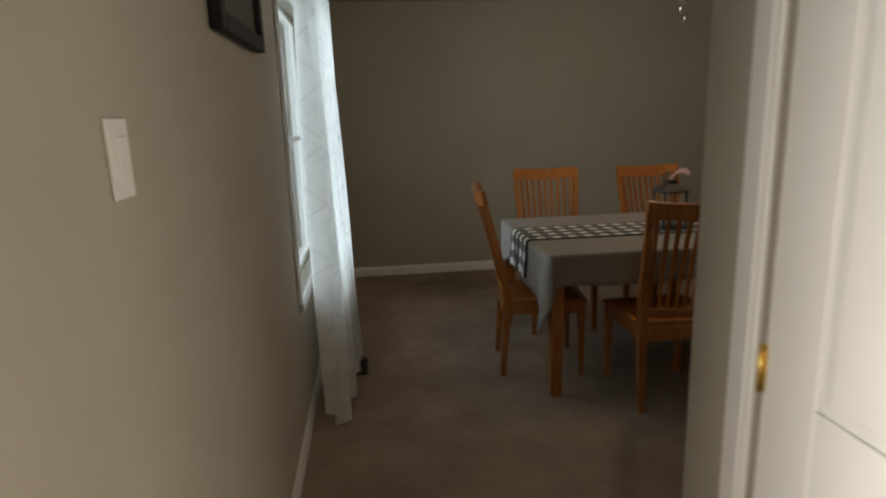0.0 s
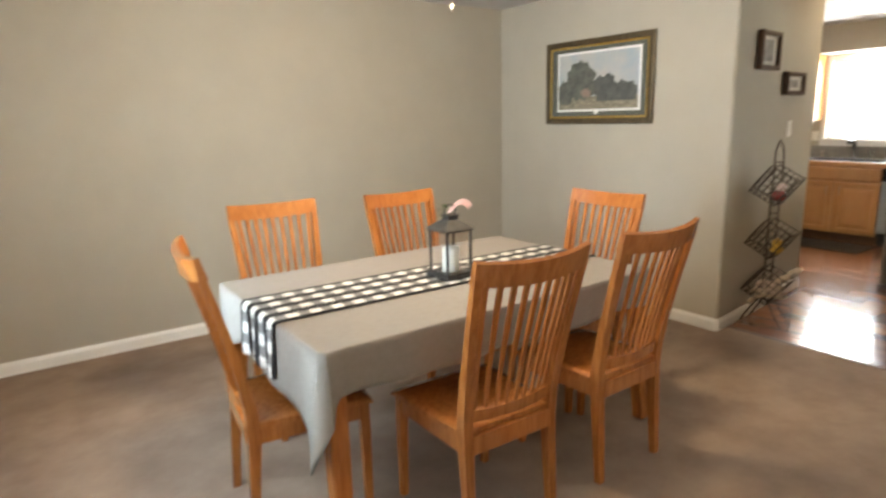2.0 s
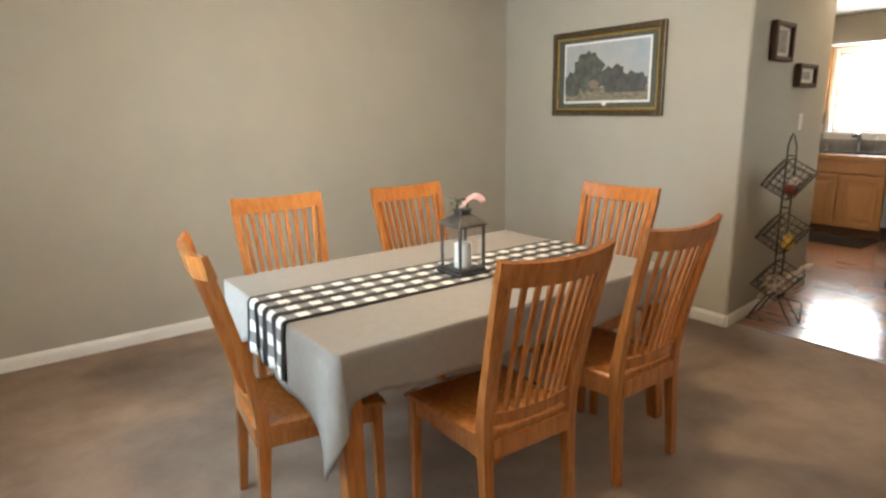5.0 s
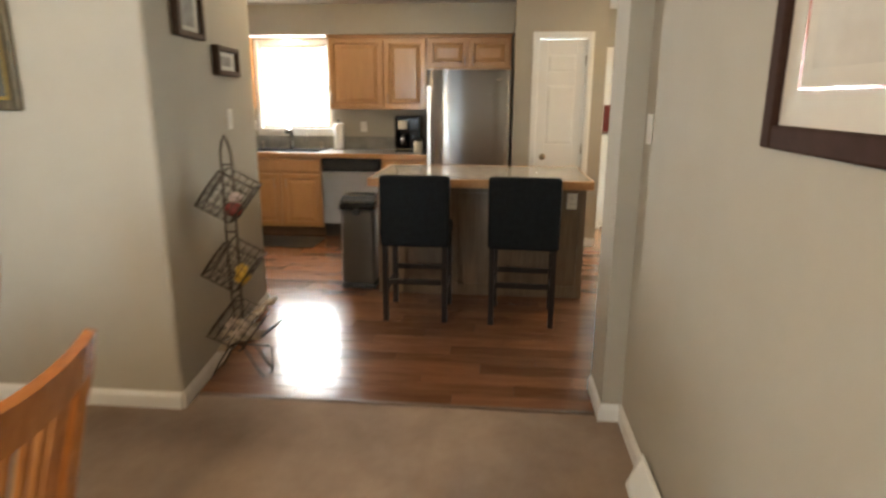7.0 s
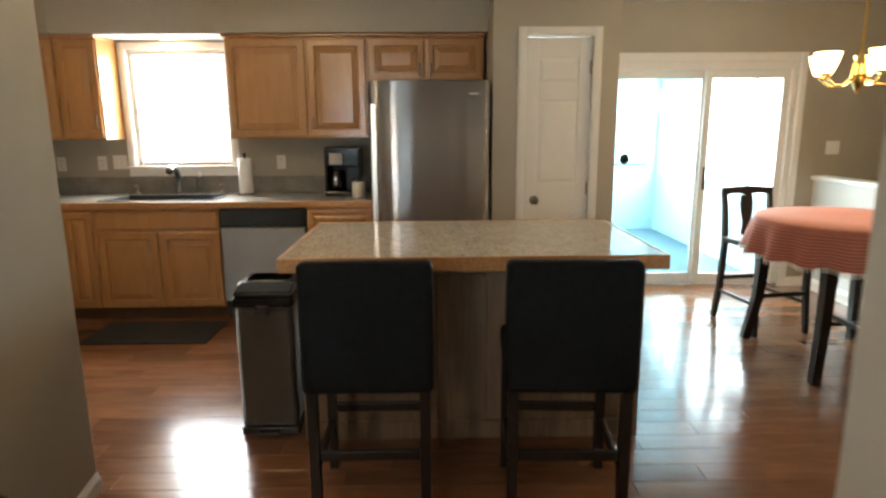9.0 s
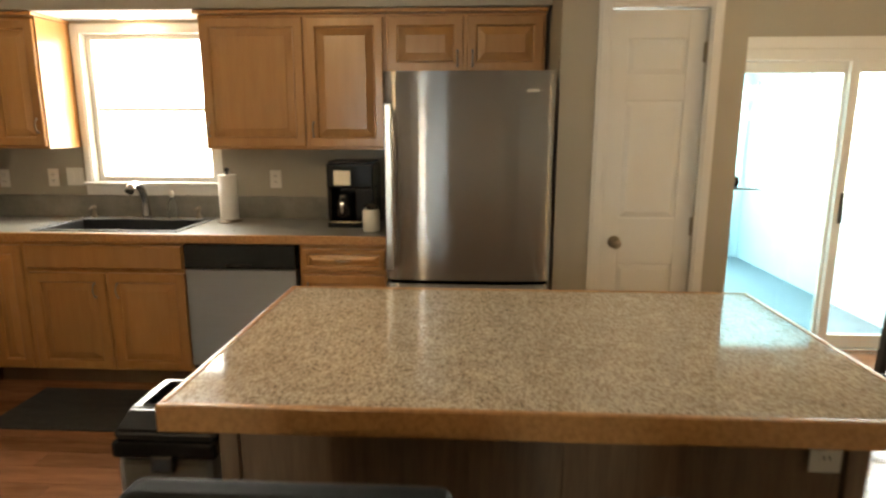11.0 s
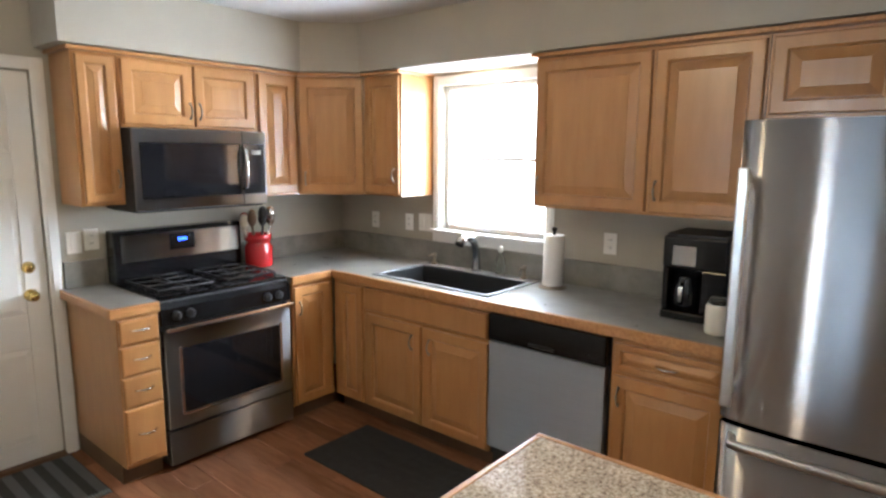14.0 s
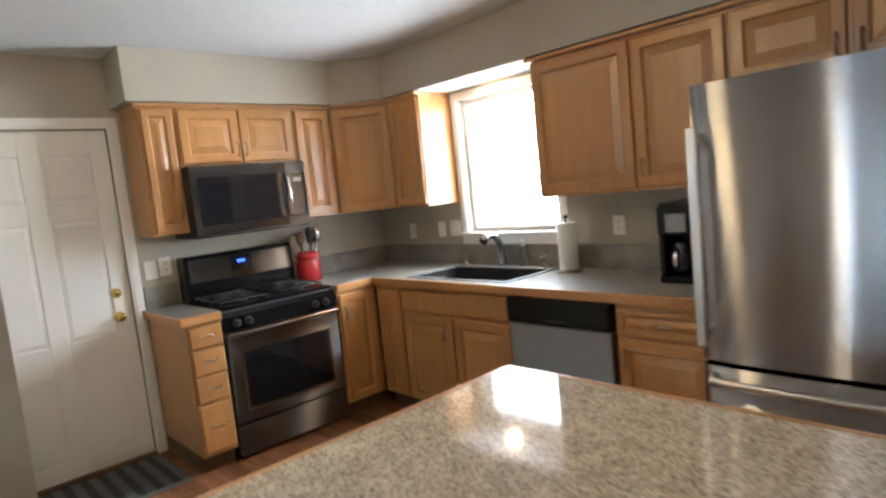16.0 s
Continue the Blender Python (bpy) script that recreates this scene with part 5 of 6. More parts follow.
    curve(1.005, half_width(1.0) + 0.014, 0.026, 0.078, "crest_rail", 0.040, 0.014)
    curve(0.505, half_width(0.5) - 0.015, 0.022, 0.045, "lower_rail", 0.026, 0.0)
    for k in range(9):
        u = (k - 4) / 4.0
        bm = bmesh.new()
        pts = []
        for z in (0.515, 0.62, 0.74, 0.86, 0.98):
            t = (z - 0.5) / 0.485
            pts.append((u * (half_width(z) - 0.036), back_y(z) - (0.026 + 0.013 * t) * (1 - u * u), z))
        chain_bar(bm, pts, [0.013, 0.014, 0.017, 0.019, 0.020], [0.010] * 5)
        part("slat", bm, CHERRY, ch)
    return ch


seats = [(1.635, 3.73, 178), (2.395, 3.63, 183), (2.905, 3.09, 93), (1.848, 2.570, -2), (2.520, 2.590, 1), (1.312, 3.070, -97)]
chair = dining_chair("honey cherry dining chair with a tall slatted back")
for x, y, a in seats[1:]:
    copy_thing(chair, pose(x, y, 0, 0, 0, a) @ Matrix.Diagonal((1, 1, 1.018, 1)))
chair.matrix_basis = pose(seats[0][0], seats[0][1], 0, 0, 0, seats[0][2]) @ Matrix.Diagonal((1, 1, 1.018, 1))

# table and cloth
T = (1.252, 2.975, 2.625, 3.75)
tb = thing("dining_table", "cherry dining table with square tapered legs", "table", (2.12, 3.18, 0))
part("tabletop", one((T[0] + 0.006, T[2] + 0.006, 0.722), (T[1] - 0.006, T[3] - 0.006, 0.752), 0.006), CHERRY, tb)
part("apron", boxes(((T[0] + 0.08, T[2] + 0.07, 0.635), (T[1] - 0.08, T[2] + 0.092, 0.722)), ((T[0] + 0.08, T[3] - 0.092, 0.635), (T[1] - 0.08, T[3] - 0.07, 0.722)), ((T[0] + 0.06, T[2] + 0.092, 0.635), (T[0] + 0.082, T[3] - 0.092, 0.722)), ((T[1] - 0.082, T[2] + 0.092, 0.635), (T[1] - 0.06, T[3] - 0.092, 0.722))), CHERRY, tb)
for x, sx in ((T[0] + 0.05, -1), (T[1] - 0.05, 1)):
    for y, sy in ((T[2] + 0.05, -1), (T[3] - 0.05, 1)):
        bm = bmesh.new()
        chain_bar(bm, [(x + sx * 0.01, y + sy * 0.06, 0), (x, y + sy * 0.025, 0.4), (x, y, 0.722)], [0.058, 0.070, 0.080], [0.058, 0.070, 0.080])
        bmesh.ops.bevel(bm, geom=bm.edges[:], offset=0.005, segments=2, affect="EDGES")
        part("leg", bm, CHERRY, tb)

# cloth: flat top, short drop along the sides, long points at the corners
bm = bmesh.new()
ring = []
R = 0.02
x0, x1, y0, y1 = T[0] - 0.002, T[1] + 0.002, T[2] - 0.002, T[3] + 0.002
def edge_points():
    for (a, b) in (((x0 + R, y0), (x1 - R, y0)), ((x1, y0 + R), (x1, y1 - R)), ((x1 - R, y1), (x0 + R, y1)), ((x0, y1 - R), (x0, y0 + R))):
        n = 40 if abs(a[0] - b[0]) > 1.2 else 28
        for k in range(n + 1):
            t = k / n
            t = 0.5 - 0.5 * math.cos(math.pi * t)
            yield a[0] + (b[0] - a[0]) * t, a[1] + (b[1] - a[1]) * t, min(t, 1 - t) * math.hypot(b[0] - a[0], b[1] - a[1]), (b[1] - a[1], a[0] - b[0])
ZT = 0.760
top, rows = [], []
for x, y, s, nrm in edge_points():
    ln = math.hypot(*nrm)
    ox, oy = nrm[0] / ln, nrm[1] / ln
    cx, cy = (1 if x > 2.1 else -1), (1 if y > 3.2 else -1)
    end = abs(nrm[1]) < abs(nrm[0])
    corner = max(0.0, 1 - s / (0.30 if end else 0.03))
    near = max(0.0, 1 - abs(y - y0) / 0.8) if x < 2.1 else max(0.0, 1 - abs(y - y1) / 0.8)
    drop = (0.205 + 0.09 * near + 0.12 * corner ** 1.3 if end else 0.165 + 0.08 * corner) + 0.006 * math.sin(9 * (x + y))
    col = []
    for k in range(9):
        t = k / 8
        fold = (0.010 + 0.022 * corner) * t * math.sin(17 * s + 3.0 * (x - y))
        out = 0.006 * min(1, t * 4) + fold + 0.012 * corner * t
        col.append(bm.verts.new((x + ox * out + cx * 0.008 * corner * t, y + oy * out + cy * 0.008 * corner * t, ZT - 0.004 * min(1, t * 6) - drop * t)))
    top.append(bm.verts.new((x - ox * 0.008, y - oy * 0.008, ZT + 0.0015)))
    rows.append(col)
m = len(rows)
for i in range(m):
    j = (i + 1) % m
    bm.faces.new((top[i], rows[i][0], rows[j][0], top[j])).smooth = True
    for k in range(8):
        bm.faces.new((rows[i][k], rows[i][k + 1], rows[j][k + 1], rows[j][k])).smooth = True
bm.faces.new(top)
cloth = tagged(new("tablecloth", mesh_of("tablecloth", bm, LINEN)), "grey-brown linen tablecloth hanging in points at the corners", "tablecloth")
so = cloth.modifiers.new("thickness", "SOLIDIFY")
so.thickness, so.offset = 0.003, -1

# runner
bm = bmesh.new()
RY0, RY1 = 2.985, 3.365
pts = [(T[0] - 0.018, 0.545), (T[0] - 0.020, 0.585), (T[0] - 0.016, 0.62), (T[0] - 0.014, 0.70), (T[0] - 0.012, 0.752), (T[0] - 0.002, 0.7645)]
pts += [(T[0] + (T[1] - T[0]) * k / 20, 0.7655) for k in range(1, 20)] + [(T[1] + 0.002, 0.7645), (T[1] + 0.012, 0.752), (T[1] + 0.014, 0.66), (T[1] + 0.018, 0.54)]
rows = []
dist = 0
uvs = []
prev = None
for x, z in pts:
    if prev:
        dist += math.hypot(x - prev[0], z - prev[1])
    prev = (x, z)
    row = []
    for k in range(13):
        y = RY0 + (RY1 - RY0) * k / 12
        wave = 0.012 * math.sin(y * 38) * max(0.0, (0.75 - z) / 0.25)
        slant = 0.03 * (x - 2.1) / 1.7 * -1
        v = bm.verts.new((x + wave * (-1 if x < 2 else 1), y + slant, z))
        row.append(v)
        uvs.append((dist, y))
    rows.append(row)
for r, s in zip(rows, rows[1:]):
    for k in range(12):
        bm.faces.new((r[k], r[k + 1], s[k + 1], s[k])).smooth = True
runner = tagged(new("table_runner", mesh_of("table_runner", bm, CHECK)), "black and white buffalo check runner along the table", "table runner")
layer = runner.data.uv_layers.new(name="UVMap")
for loop in runner.data.loops:
    layer.data[loop.index].uv = uvs[loop.vertex_index]
so = runner.modifiers.new("thickness", "SOLIDIFY")
so.thickness, so.offset = 0.003, 1

# lantern
TIN = mat("weathered_grey_tin", (0.085, 0.080, 0.075), 0.5, 0.3, spread=0.45, scale=30, bump=0.1)
LX, LY, LZ = 2.145, 3.125, 0.7695
ln = thing("candle_lantern", "black metal candle lantern with sprig and pink ribbon", "lantern", (LX, LY, LZ))
w = 0.066
part("base", boxes(((LX - 0.085, LY - 0.085, LZ), (LX + 0.085, LY + 0.085, LZ + 0.012)), ((LX - 0.076, LY - 0.076, LZ + 0.012), (LX + 0.076, LY + 0.076, LZ + 0.024)), bevel=0.003), TIN, ln)
for sx in (-1, 1):
    for sy in (-1, 1):
        part("corner_post", one((LX + sx * (w - 0.006), LY + sy * (w - 0.006), LZ + 0.024), (LX + sx * (w + 0.006), LY + sy * (w + 0.006), LZ + 0.216), 0.002), TIN, ln)
part("top_band", boxes(((LX - 0.076, LY - 0.076, LZ + 0.216), (LX + 0.076, LY + 0.076, LZ + 0.226)), bevel=0.002), TIN, ln)
for sx, sy in ((1, 0), (-1, 0), (0, 1), (0, -1)):
    a = (LX + sx * w - (0.001 if sx else w - 0.007), LY + sy * w - (0.001 if sy else w - 0.007), LZ + 0.026)
    b = (LX + sx * w + (0.001 if sx else w - 0.007), LY + sy * w + (0.001 if sy else w - 0.007), LZ + 0.214)
    p = part("pane", one(a, b), GLASS, ln)
    p.visible_shadow = False
bm = bmesh.new()
prev = None
for hw, z in ((0.082, 0.226), (0.076, 0.232), (0.036, 0.262), (0.026, 0.268), (0.026, 0.282), (0.031, 0.285), (0.031, 0.291)):
    q4 = [bm.verts.new((LX + i * hw, LY + j * hw, LZ + z)) for i, j in ((-1, -1), (1, -1), (1, 1), (-1, 1))]
    if prev:
        for i in range(4):
            bm.faces.new((prev[i], prev[(i + 1) % 4], q4[(i + 1) % 4], q4[i]))
    else:
        bm.faces.new(q4[::-1])
    prev = q4
bm.faces.new(prev)
part("roof", bm, TIN, ln)
bm = bmesh.new()
tube(bm, [(LX + 0.03 * math.cos(a), LY, LZ + 0.305 + 0.03 * math.sin(a)) for a in [math.pi * 2 * k / 16 for k in range(17)]], 0.004, 6)
part("ring_handle", bm, TIN, ln)
bm = bmesh.new()
lathe(bm, [(0.036, 0), (0.038, 0.004), (0.038, 0.108), (0.030, 0.113), (0.004, 0.108)], (LX, LY, LZ + 0.0245), 22)
part("candle", bm, WAX, ln, "ivory pillar candle")
bm = bmesh.new()
rnd = random.Random(9)
for k in range(26):
    c = Vector((LX - 0.035 + rnd.uniform(-0.035, 0.02), LY + rnd.uniform(-0.02, 0.02), LZ + 0.295 + rnd.uniform(-0.015, 0.05)))
    d = Vector((rnd.uniform(-1, 1), rnd.uniform(-1, 1), rnd.uniform(-0.3, 1))).normalized() * 0.016
    e = d.cross(Vector((0, 0.3, 1))).normalized() * 0.005
    vs = [bm.verts.new(p) for p in (c - d, c + e, c + d, c - e)]
    bm.faces.new(vs)
part("sprig", bm, LEAF, ln, "small green sprig")
bm = bmesh.new()
for side in (0, 1):
    pr = None
    for k in range(9):
        t = k / 8
        c = Vector((LX + 0.005 + 0.085 * t, LY - 0.05 * t + 0.02 * side, LZ + 0.305 + 0.045 * math.sin(math.pi * t * 0.85) - 0.01 * side))
        vs = [bm.verts.new(c + Vector((0, 0, -0.010))), bm.verts.new(c + Vector((0.004, 0.006, 0.010)))]
        if pr:
            bm.faces.new((pr[0], vs[0], vs[1], pr[1])).smooth = True
        pr = vs
part("ribbon", bm, mat("pale_pink_ribbon", (0.66, 0.42, 0.40), 0.5, spread=0.1, scale=20), ln, "pale pink ribbon bow")

# ceiling fan with light
fx, fy = 2.14, 3.15
fan = thing("ceiling_fan", "five-blade brown ceiling fan with a lit glass bowl", "fan", (fx, fy, H))
bm = bmesh.new()
lathe(bm, [(0.10, 0), (0.105, -0.03), (0.115, -0.06), (0.13, -0.08), (0.135, -0.15), (0.11, -0.19), (0.05, -0.20)], (fx, fy, H), 28)
part("motor", bm, mat("white_fan_metal", (0.55, 0.52, 0.47), 0.35, 0.3, spread=0.05), fan)
FANWOOD = mat("fan_blade_walnut", (0.12, 0.055, 0.035), 0.4, spread=0.35, scale=6, stretch=(2, 12, 1), coat=0.2)
for k in range(5):
    a = radians(26 + 72 * k)
    m4 = Matrix.Translation((fx, fy, H - 0.175)) @ Matrix.Rotation(a, 4, "Z") @ Matrix.Rotation(radians(12), 4, "X")
    bm = bmesh.new()
    prism(bm, [(0.20, -0.055), (0.56, -0.066), (0.62, -0.058), (0.65, -0.03), (0.65, 0.03), (0.62, 0.058), (0.56, 0.066), (0.20, 0.055)], 2, -0.004, 0.004)
    bmesh.ops.transform(bm, verts=bm.verts[:], matrix=m4)
    bl = part("blade", bm, FANWOOD, fan)
    bm = bmesh.new()
    box(bm, (0.09, -0.02, -0.012), (0.24, 0.02, -0.005), 0.002, 1)
    bmesh.ops.transform(bm, verts=bm.verts[:], matrix=m4)
    part("bracket", bm, PEWTER, bl)
bm = bmesh.new()
lathe(bm, [(0.05, -0.201), (0.125, -0.205), (0.136, -0.235), (0.126, -0.285), (0.085, -0.325), (0.01, -0.343)], (fx, fy, H), 28)
g = part("light_bowl", bm, glow("lit_fan_glass", (1.0, 0.78, 0.50), 22), fan, "lit glass bowl")
g.visible_shadow = False
for dx, lng in ((-0.012, 0.43), (0.014, 0.48)):
    bm = bmesh.new()
    tube(bm, [(fx + dx, fy - 0.06, H - 0.20), (fx + dx, fy - 0.06, H - lng)], 0.0018, 5)
    lathe(bm, [(0.003, 0.0), (0.006, -0.012), (0.005, -0.028), (0.001, -0.03)], (fx + dx, fy - 0.06, H - lng), 8)
    part("pull_chain", bm, CHROME, fan)


# pictures
def picture(name, label, axis, plane, out, u0, u1, z0, z1, rim, depth, frame_mat, mat_mat, mat_w, inner=None):
    p = thing(name, label, "picture", (plane, (u0 + u1) / 2, z0) if axis == 0 else ((u0 + u1) / 2, plane, z0))

    def q(u, v, d):
        return (plane + out * d, u, v) if axis == 0 else (u, plane + out * d, v)
    part("frame", boxes((q(u0, z0, 0.002), q(u0 + rim, z1, depth)), (q(u1 - rim, z0, 0.002), q(u1, z1, depth)), (q(u0 + rim, z0, 0.002), q(u1 - rim, z0 + rim, depth)), (q(u0 + rim, z1 - rim, 0.002), q(u1 - rim, z1, depth)), bevel=0.006), frame_mat, p)
    if inner:
        r = rim * 0.35
        a, b, c, d = u0 + rim, u1 - rim, z0 + rim, z1 - rim
        part("slip", boxes((q(a, c, 0.003), q(a + r, d, depth * 0.7)), (q(b - r, c, 0.003), q(b, d, depth * 0.7)), (q(a + r, c, 0.003), q(b - r, c + r, depth * 0.7)), (q(a + r, d - r, 0.003), q(b - r, d, depth * 0.7)), bevel=0.002), inner, p)
    part("mat_board", one(q(u0 + rim, z0 + rim, 0.002), q(u1 - rim, z1 - rim, depth * 0.45)), mat_mat, p)
    return p, q, depth * 0.45


GILT = mat("dark_gilt", (0.12, 0.09, 0.05), 0.4, 0.4, spread=0.5, scale=30)
GOLD = mat("gold_slip", (0.55, 0.36, 0.10), 0.3, 0.8, spread=0.2, scale=30)
p, q, d = picture("landscape_picture", "framed landscape print of dark trees with a green mat", 0, XP, -1, 3.648, 4.705, 1.42, 2.072, 0.045, 0.03, GILT, mat("green_mat_board", (0.085, 0.09, 0.072), 0.8, spread=0.06, scale=30), 0.1, GOLD)
u0, u1, v0, v1 = 3.775, 4.565, 1.535, 1.965
part("white_line", one(q(u0 - 0.016, v0 - 0.016, d), q(u1 + 0.016, v1 + 0.016, d + 0.0015)), PAPER, p)
SKYP = mat("print_sky", (0.30, 0.36, 0.42), 0.5, second=(0.45, 0.43, 0.40), scale=4)
part("print_sky", one(q(u0, v0, d + 0.0015), q(u1, v1, d + 0.003)), SKYP, p)


def blob(pic, name, cu, cv, ru, rv, lift, material, seed, low=None):
    rr = random.Random(seed)
    bm = bmesh.new()
    pts = []
    for k in range(28):
        a = 2 * math.pi * k / 28
        s = 1 + 0.16 * rr.uniform(-1, 1)
        v = cv + rv * s * math.sin(a)
        pts.append((min(u1, max(u0, cu + ru * s * math.cos(a))), min(v1, max(low if low else v0, v))))
    f0 = [bm.verts.new(q(u, v, lift)) for u, v in pts]
    f1 = [bm.verts.new(q(u, v, lift + 0.0012)) for u, v in pts]
    bm.faces.new(f1)
    for k in range(28):
        bm.faces.new((f0[k], f0[(k + 1) % 28], f1[(k + 1) % 28], f1[k]))
    part(name, bm, material, pic)


TREE1 = mat("print_dark_tree", (0.06, 0.066, 0.056), 0.6, second=(0.12, 0.125, 0.105), scale=18)
TREE2 = mat("print_far_tree", (0.10, 0.105, 0.098), 0.6, second=(0.05, 0.055, 0.052), scale=18)
GRND = mat("print_ground", (0.30, 0.26, 0.19), 0.6, second=(0.12, 0.11, 0.08), scale=9, stretch=(1, 2, 8))
part("print_ground", one(q(u0, v0, d + 0.003), q(u1, v0 + 0.10, d + 0.0042)), GRND, p)
blob(p, "print_tree", 3.93, 1.65, 0.15, 0.09, d + 0.0044, TREE2, 3, v0 + 0.06)
blob(p, "print_tree", 4.08, 1.68, 0.12, 0.11, d + 0.0058, TREE2, 5, v0 + 0.06)
blob(p, "print_tree", 4.33, 1.76, 0.155, 0.16, d + 0.0072, TREE1, 7, v0 + 0.06)
blob(p, "print_tree", 4.49, 1.66, 0.10, 0.10, d + 0.0086, TREE1, 8, v0 + 0.04)
blob(p, "print_house", 4.27, 1.66, 0.05, 0.035, d + 0.0100, mat("print_house", (0.24, 0.17, 0.14), 0.6), 11)
blob(p, "print_seal", 4.17, 1.512, 0.022, 0.016, d + 0.0018, PAPER, 12, 1.49)

DARKF = mat("dark_mahogany_frame", (0.05, 0.022, 0.016), 0.75, spread=0.3, scale=20, spec=0.12)
BROWNF = mat("brown_box_frame", (0.085, 0.048, 0.030), 0.6, spread=0.3, scale=20, spec=0.2)
IVORY = mat("ivory_mat_board", (0.62, 0.58, 0.52), 0.8, spread=0.04, scale=30)
p, q, d = picture("sketch_picture", "large framed print with a cream mat and red rule", 1, YR, 1, 2.36, 3.235, 1.38, 2.07, 0.05, 0.03, DARKF, IVORY, 0.1)
part("red_rule", boxes((q(2.475, 1.50, d), q(3.12, 1.506, d + 0.001)), (q(2.475, 1.95, d), q(3.12, 1.956, d + 0.001)), (q(2.475, 1.506, d), q(2.481, 1.95, d + 0.001)), (q(3.114, 1.506, d), q(3.12, 1.95, d + 0.001))), RED, p)
part("print", one(q(2.52, 1.54, d), q(3.075, 1.92, d + 0.0012)), mat("pale_print", (0.48, 0.44, 0.39), 0.7, second=(0.58, 0.55, 0.50), scale=6), p)
u0, u1, v0, v1 = 2.52, 3.075, 1.54, 1.92
blob(p, "print_figure", 2.86, 1.80, 0.12, 0.07, d + 0.0016, mat("print_grey", (0.10, 0.09, 0.085), 0.7), 21)
blob(p, "print_mark", 2.80, 1.63, 0.05, 0.015, d + 0.0016, mat("print_red", (0.35, 0.06, 0.04), 0.7), 22)
p, q, d = picture("hall_picture", "black framed picture on the hall wall", 0, X0, 1, 1.32, 1.93, 1.70, 2.15, 0.05, 0.035, mat("black_frame", (0.016, 0.013, 0.012), 0.6, spec=0.2, spread=0.3, scale=20), mat("dark_print", (0.06, 0.05, 0.04), 0.5, spread=0.4, scale=6), 0.1)
slope = math.atan2(YH1 - YH0, XH - XP)
for nm, x, z0, z1, wd in (("small_picture", 4.825, 1.765, 2.015, 0.33), ("small_picture", 5.345, 1.602, 1.765, 0.37)):
    p, q, d = picture(nm, "small brown box frame with a pale print", 1, 0.0, -1, x - wd / 2, x + wd / 2, z0, z1, 0.030, 0.045, BROWNF, IVORY, 0.05)
    part("print", one(q(x - wd * 0.22, z0 + 0.055, d), q(x + wd * 0.22, z1 - 0.055, d + 0.001)), mat("small_print", (0.40, 0.37, 0.33), 0.8, second=(0.22, 0.2, 0.18), scale=20), p)
    p.rotation_euler = (0, 0, slope)
    p.location = (x, YH0 + (x - XP) * (YH1 - YH0) / (XH - XP), z0)


# curtain and rod
bm = bmesh.new()
n, m = 90, 26
grid = []
for j in range(m + 1):
    v = j / m
    z = 0.012 + (2.16 - 0.012) * v
    row = []
    for i in range(n + 1):
        u = i / n
        spread_y = 0.955 - 0.085 * v
        y = 2.46 + u * spread_y
        amp = 0.050 + 0.020 * (1 - v)
        x = X0 + 0.125 + 0.06 * (1 - v) * u + amp * math.sin(2 * math.pi * 6.5 * u + 0.5 * math.sin(3 * v)) + 0.012 * math.sin(23 * u + 4 * v)
        row.append(bm.verts.new((x, y + 0.012 * math.sin(9 * v + 11 * u), z + (0.012 * math.sin(17 * u) if j == 0 else 0))))
    grid.append(row)
for j in range(m):
    for i in range(n):
        bm.faces.new((grid[j][i], grid[j][i + 1], grid[j + 1][i + 1], grid[j + 1][i])).smooth = True
cu = thing("curtain", "sheer white curtain panel hanging to the carpet", "curtain", (X0 + 0.12, 3.0, 0))
part("panel", bm, CURTAIN, cu)
bm = bmesh.new()
tube(bm, [(X0 + 0.125, 2.36, 2.165), (X0 + 0.125, 3.86, 2.165)], 0.011, 10)
rod = thing("curtain_rod", "dark metal curtain rod over the window", "rod", (X0, 3.1, 2.165))
part("pole", bm, IRON, rod)
for y in (2.42, 3.80):
    bm = bmesh.new()
    tube(bm, [(X0, y, 2.165), (X0 + 0.125, y, 2.165)], 0.008, 8)
    part("bracket", bm, IRON, rod)
sh = thing("floor_register", "dark bronze floor register under the curtain", "vent", (0.255, 3.19, 0))
bm = one((0.215, 3.06, 0.0), (0.30, 3.30, 0.012), 0.003)
part("frame", bm, IRON, sh)
part("grille", boxes(*[((0.225, 3.075 + 0.021 * k, 0.012), (0.290, 3.083 + 0.021 * k, 0.016)) for k in range(10)]), IRON, sh)

# wall register on the baseboard
vt = thing("wall_register", "white slanted baseboard heat register", "vent", (3.72, YR, 0))
bm = bmesh.new()
prism(bm, [(YR + 0.0145, 0.002), (YR + 0.075, 0.002), (YR + 0.070, 0.02), (YR + 0.025, 0.135), (YR + 0.0145, 0.142)], 0, 3.49, 3.965)
part("cover", bm, WHITE, vt)
bm = bmesh.new()
for k in range(22):
    x = 3.515 + 0.02 * k
    bar(bm, (x, YR + 0.0705, 0.026), (x, YR + 0.0285, 0.128), 0.004, 0.004, 0.004, 0.004)
part("louvre_bank", bm, PLASTIC_W, vt)

# ---- three-tier wire basket stand in the passage ----
def wire_panel(bm, o, u, v, nu, nv, r=0.0024):
    """A square wire grid from corner o along u and v, with a thicker rim."""
    o, u, v = Vector(o), Vector(u), Vector(v)
    for i in range(nu + 1):
        tube(bm, [o + u * i / nu, o + u * i / nu + v], 0.0045 if i in (0, nu) else r, 5)
    for j in range(nv + 1):
        tube(bm, [o + v * j / nv, o + v * j / nv + u], 0.0045 if j in (0, nv) else r, 5)


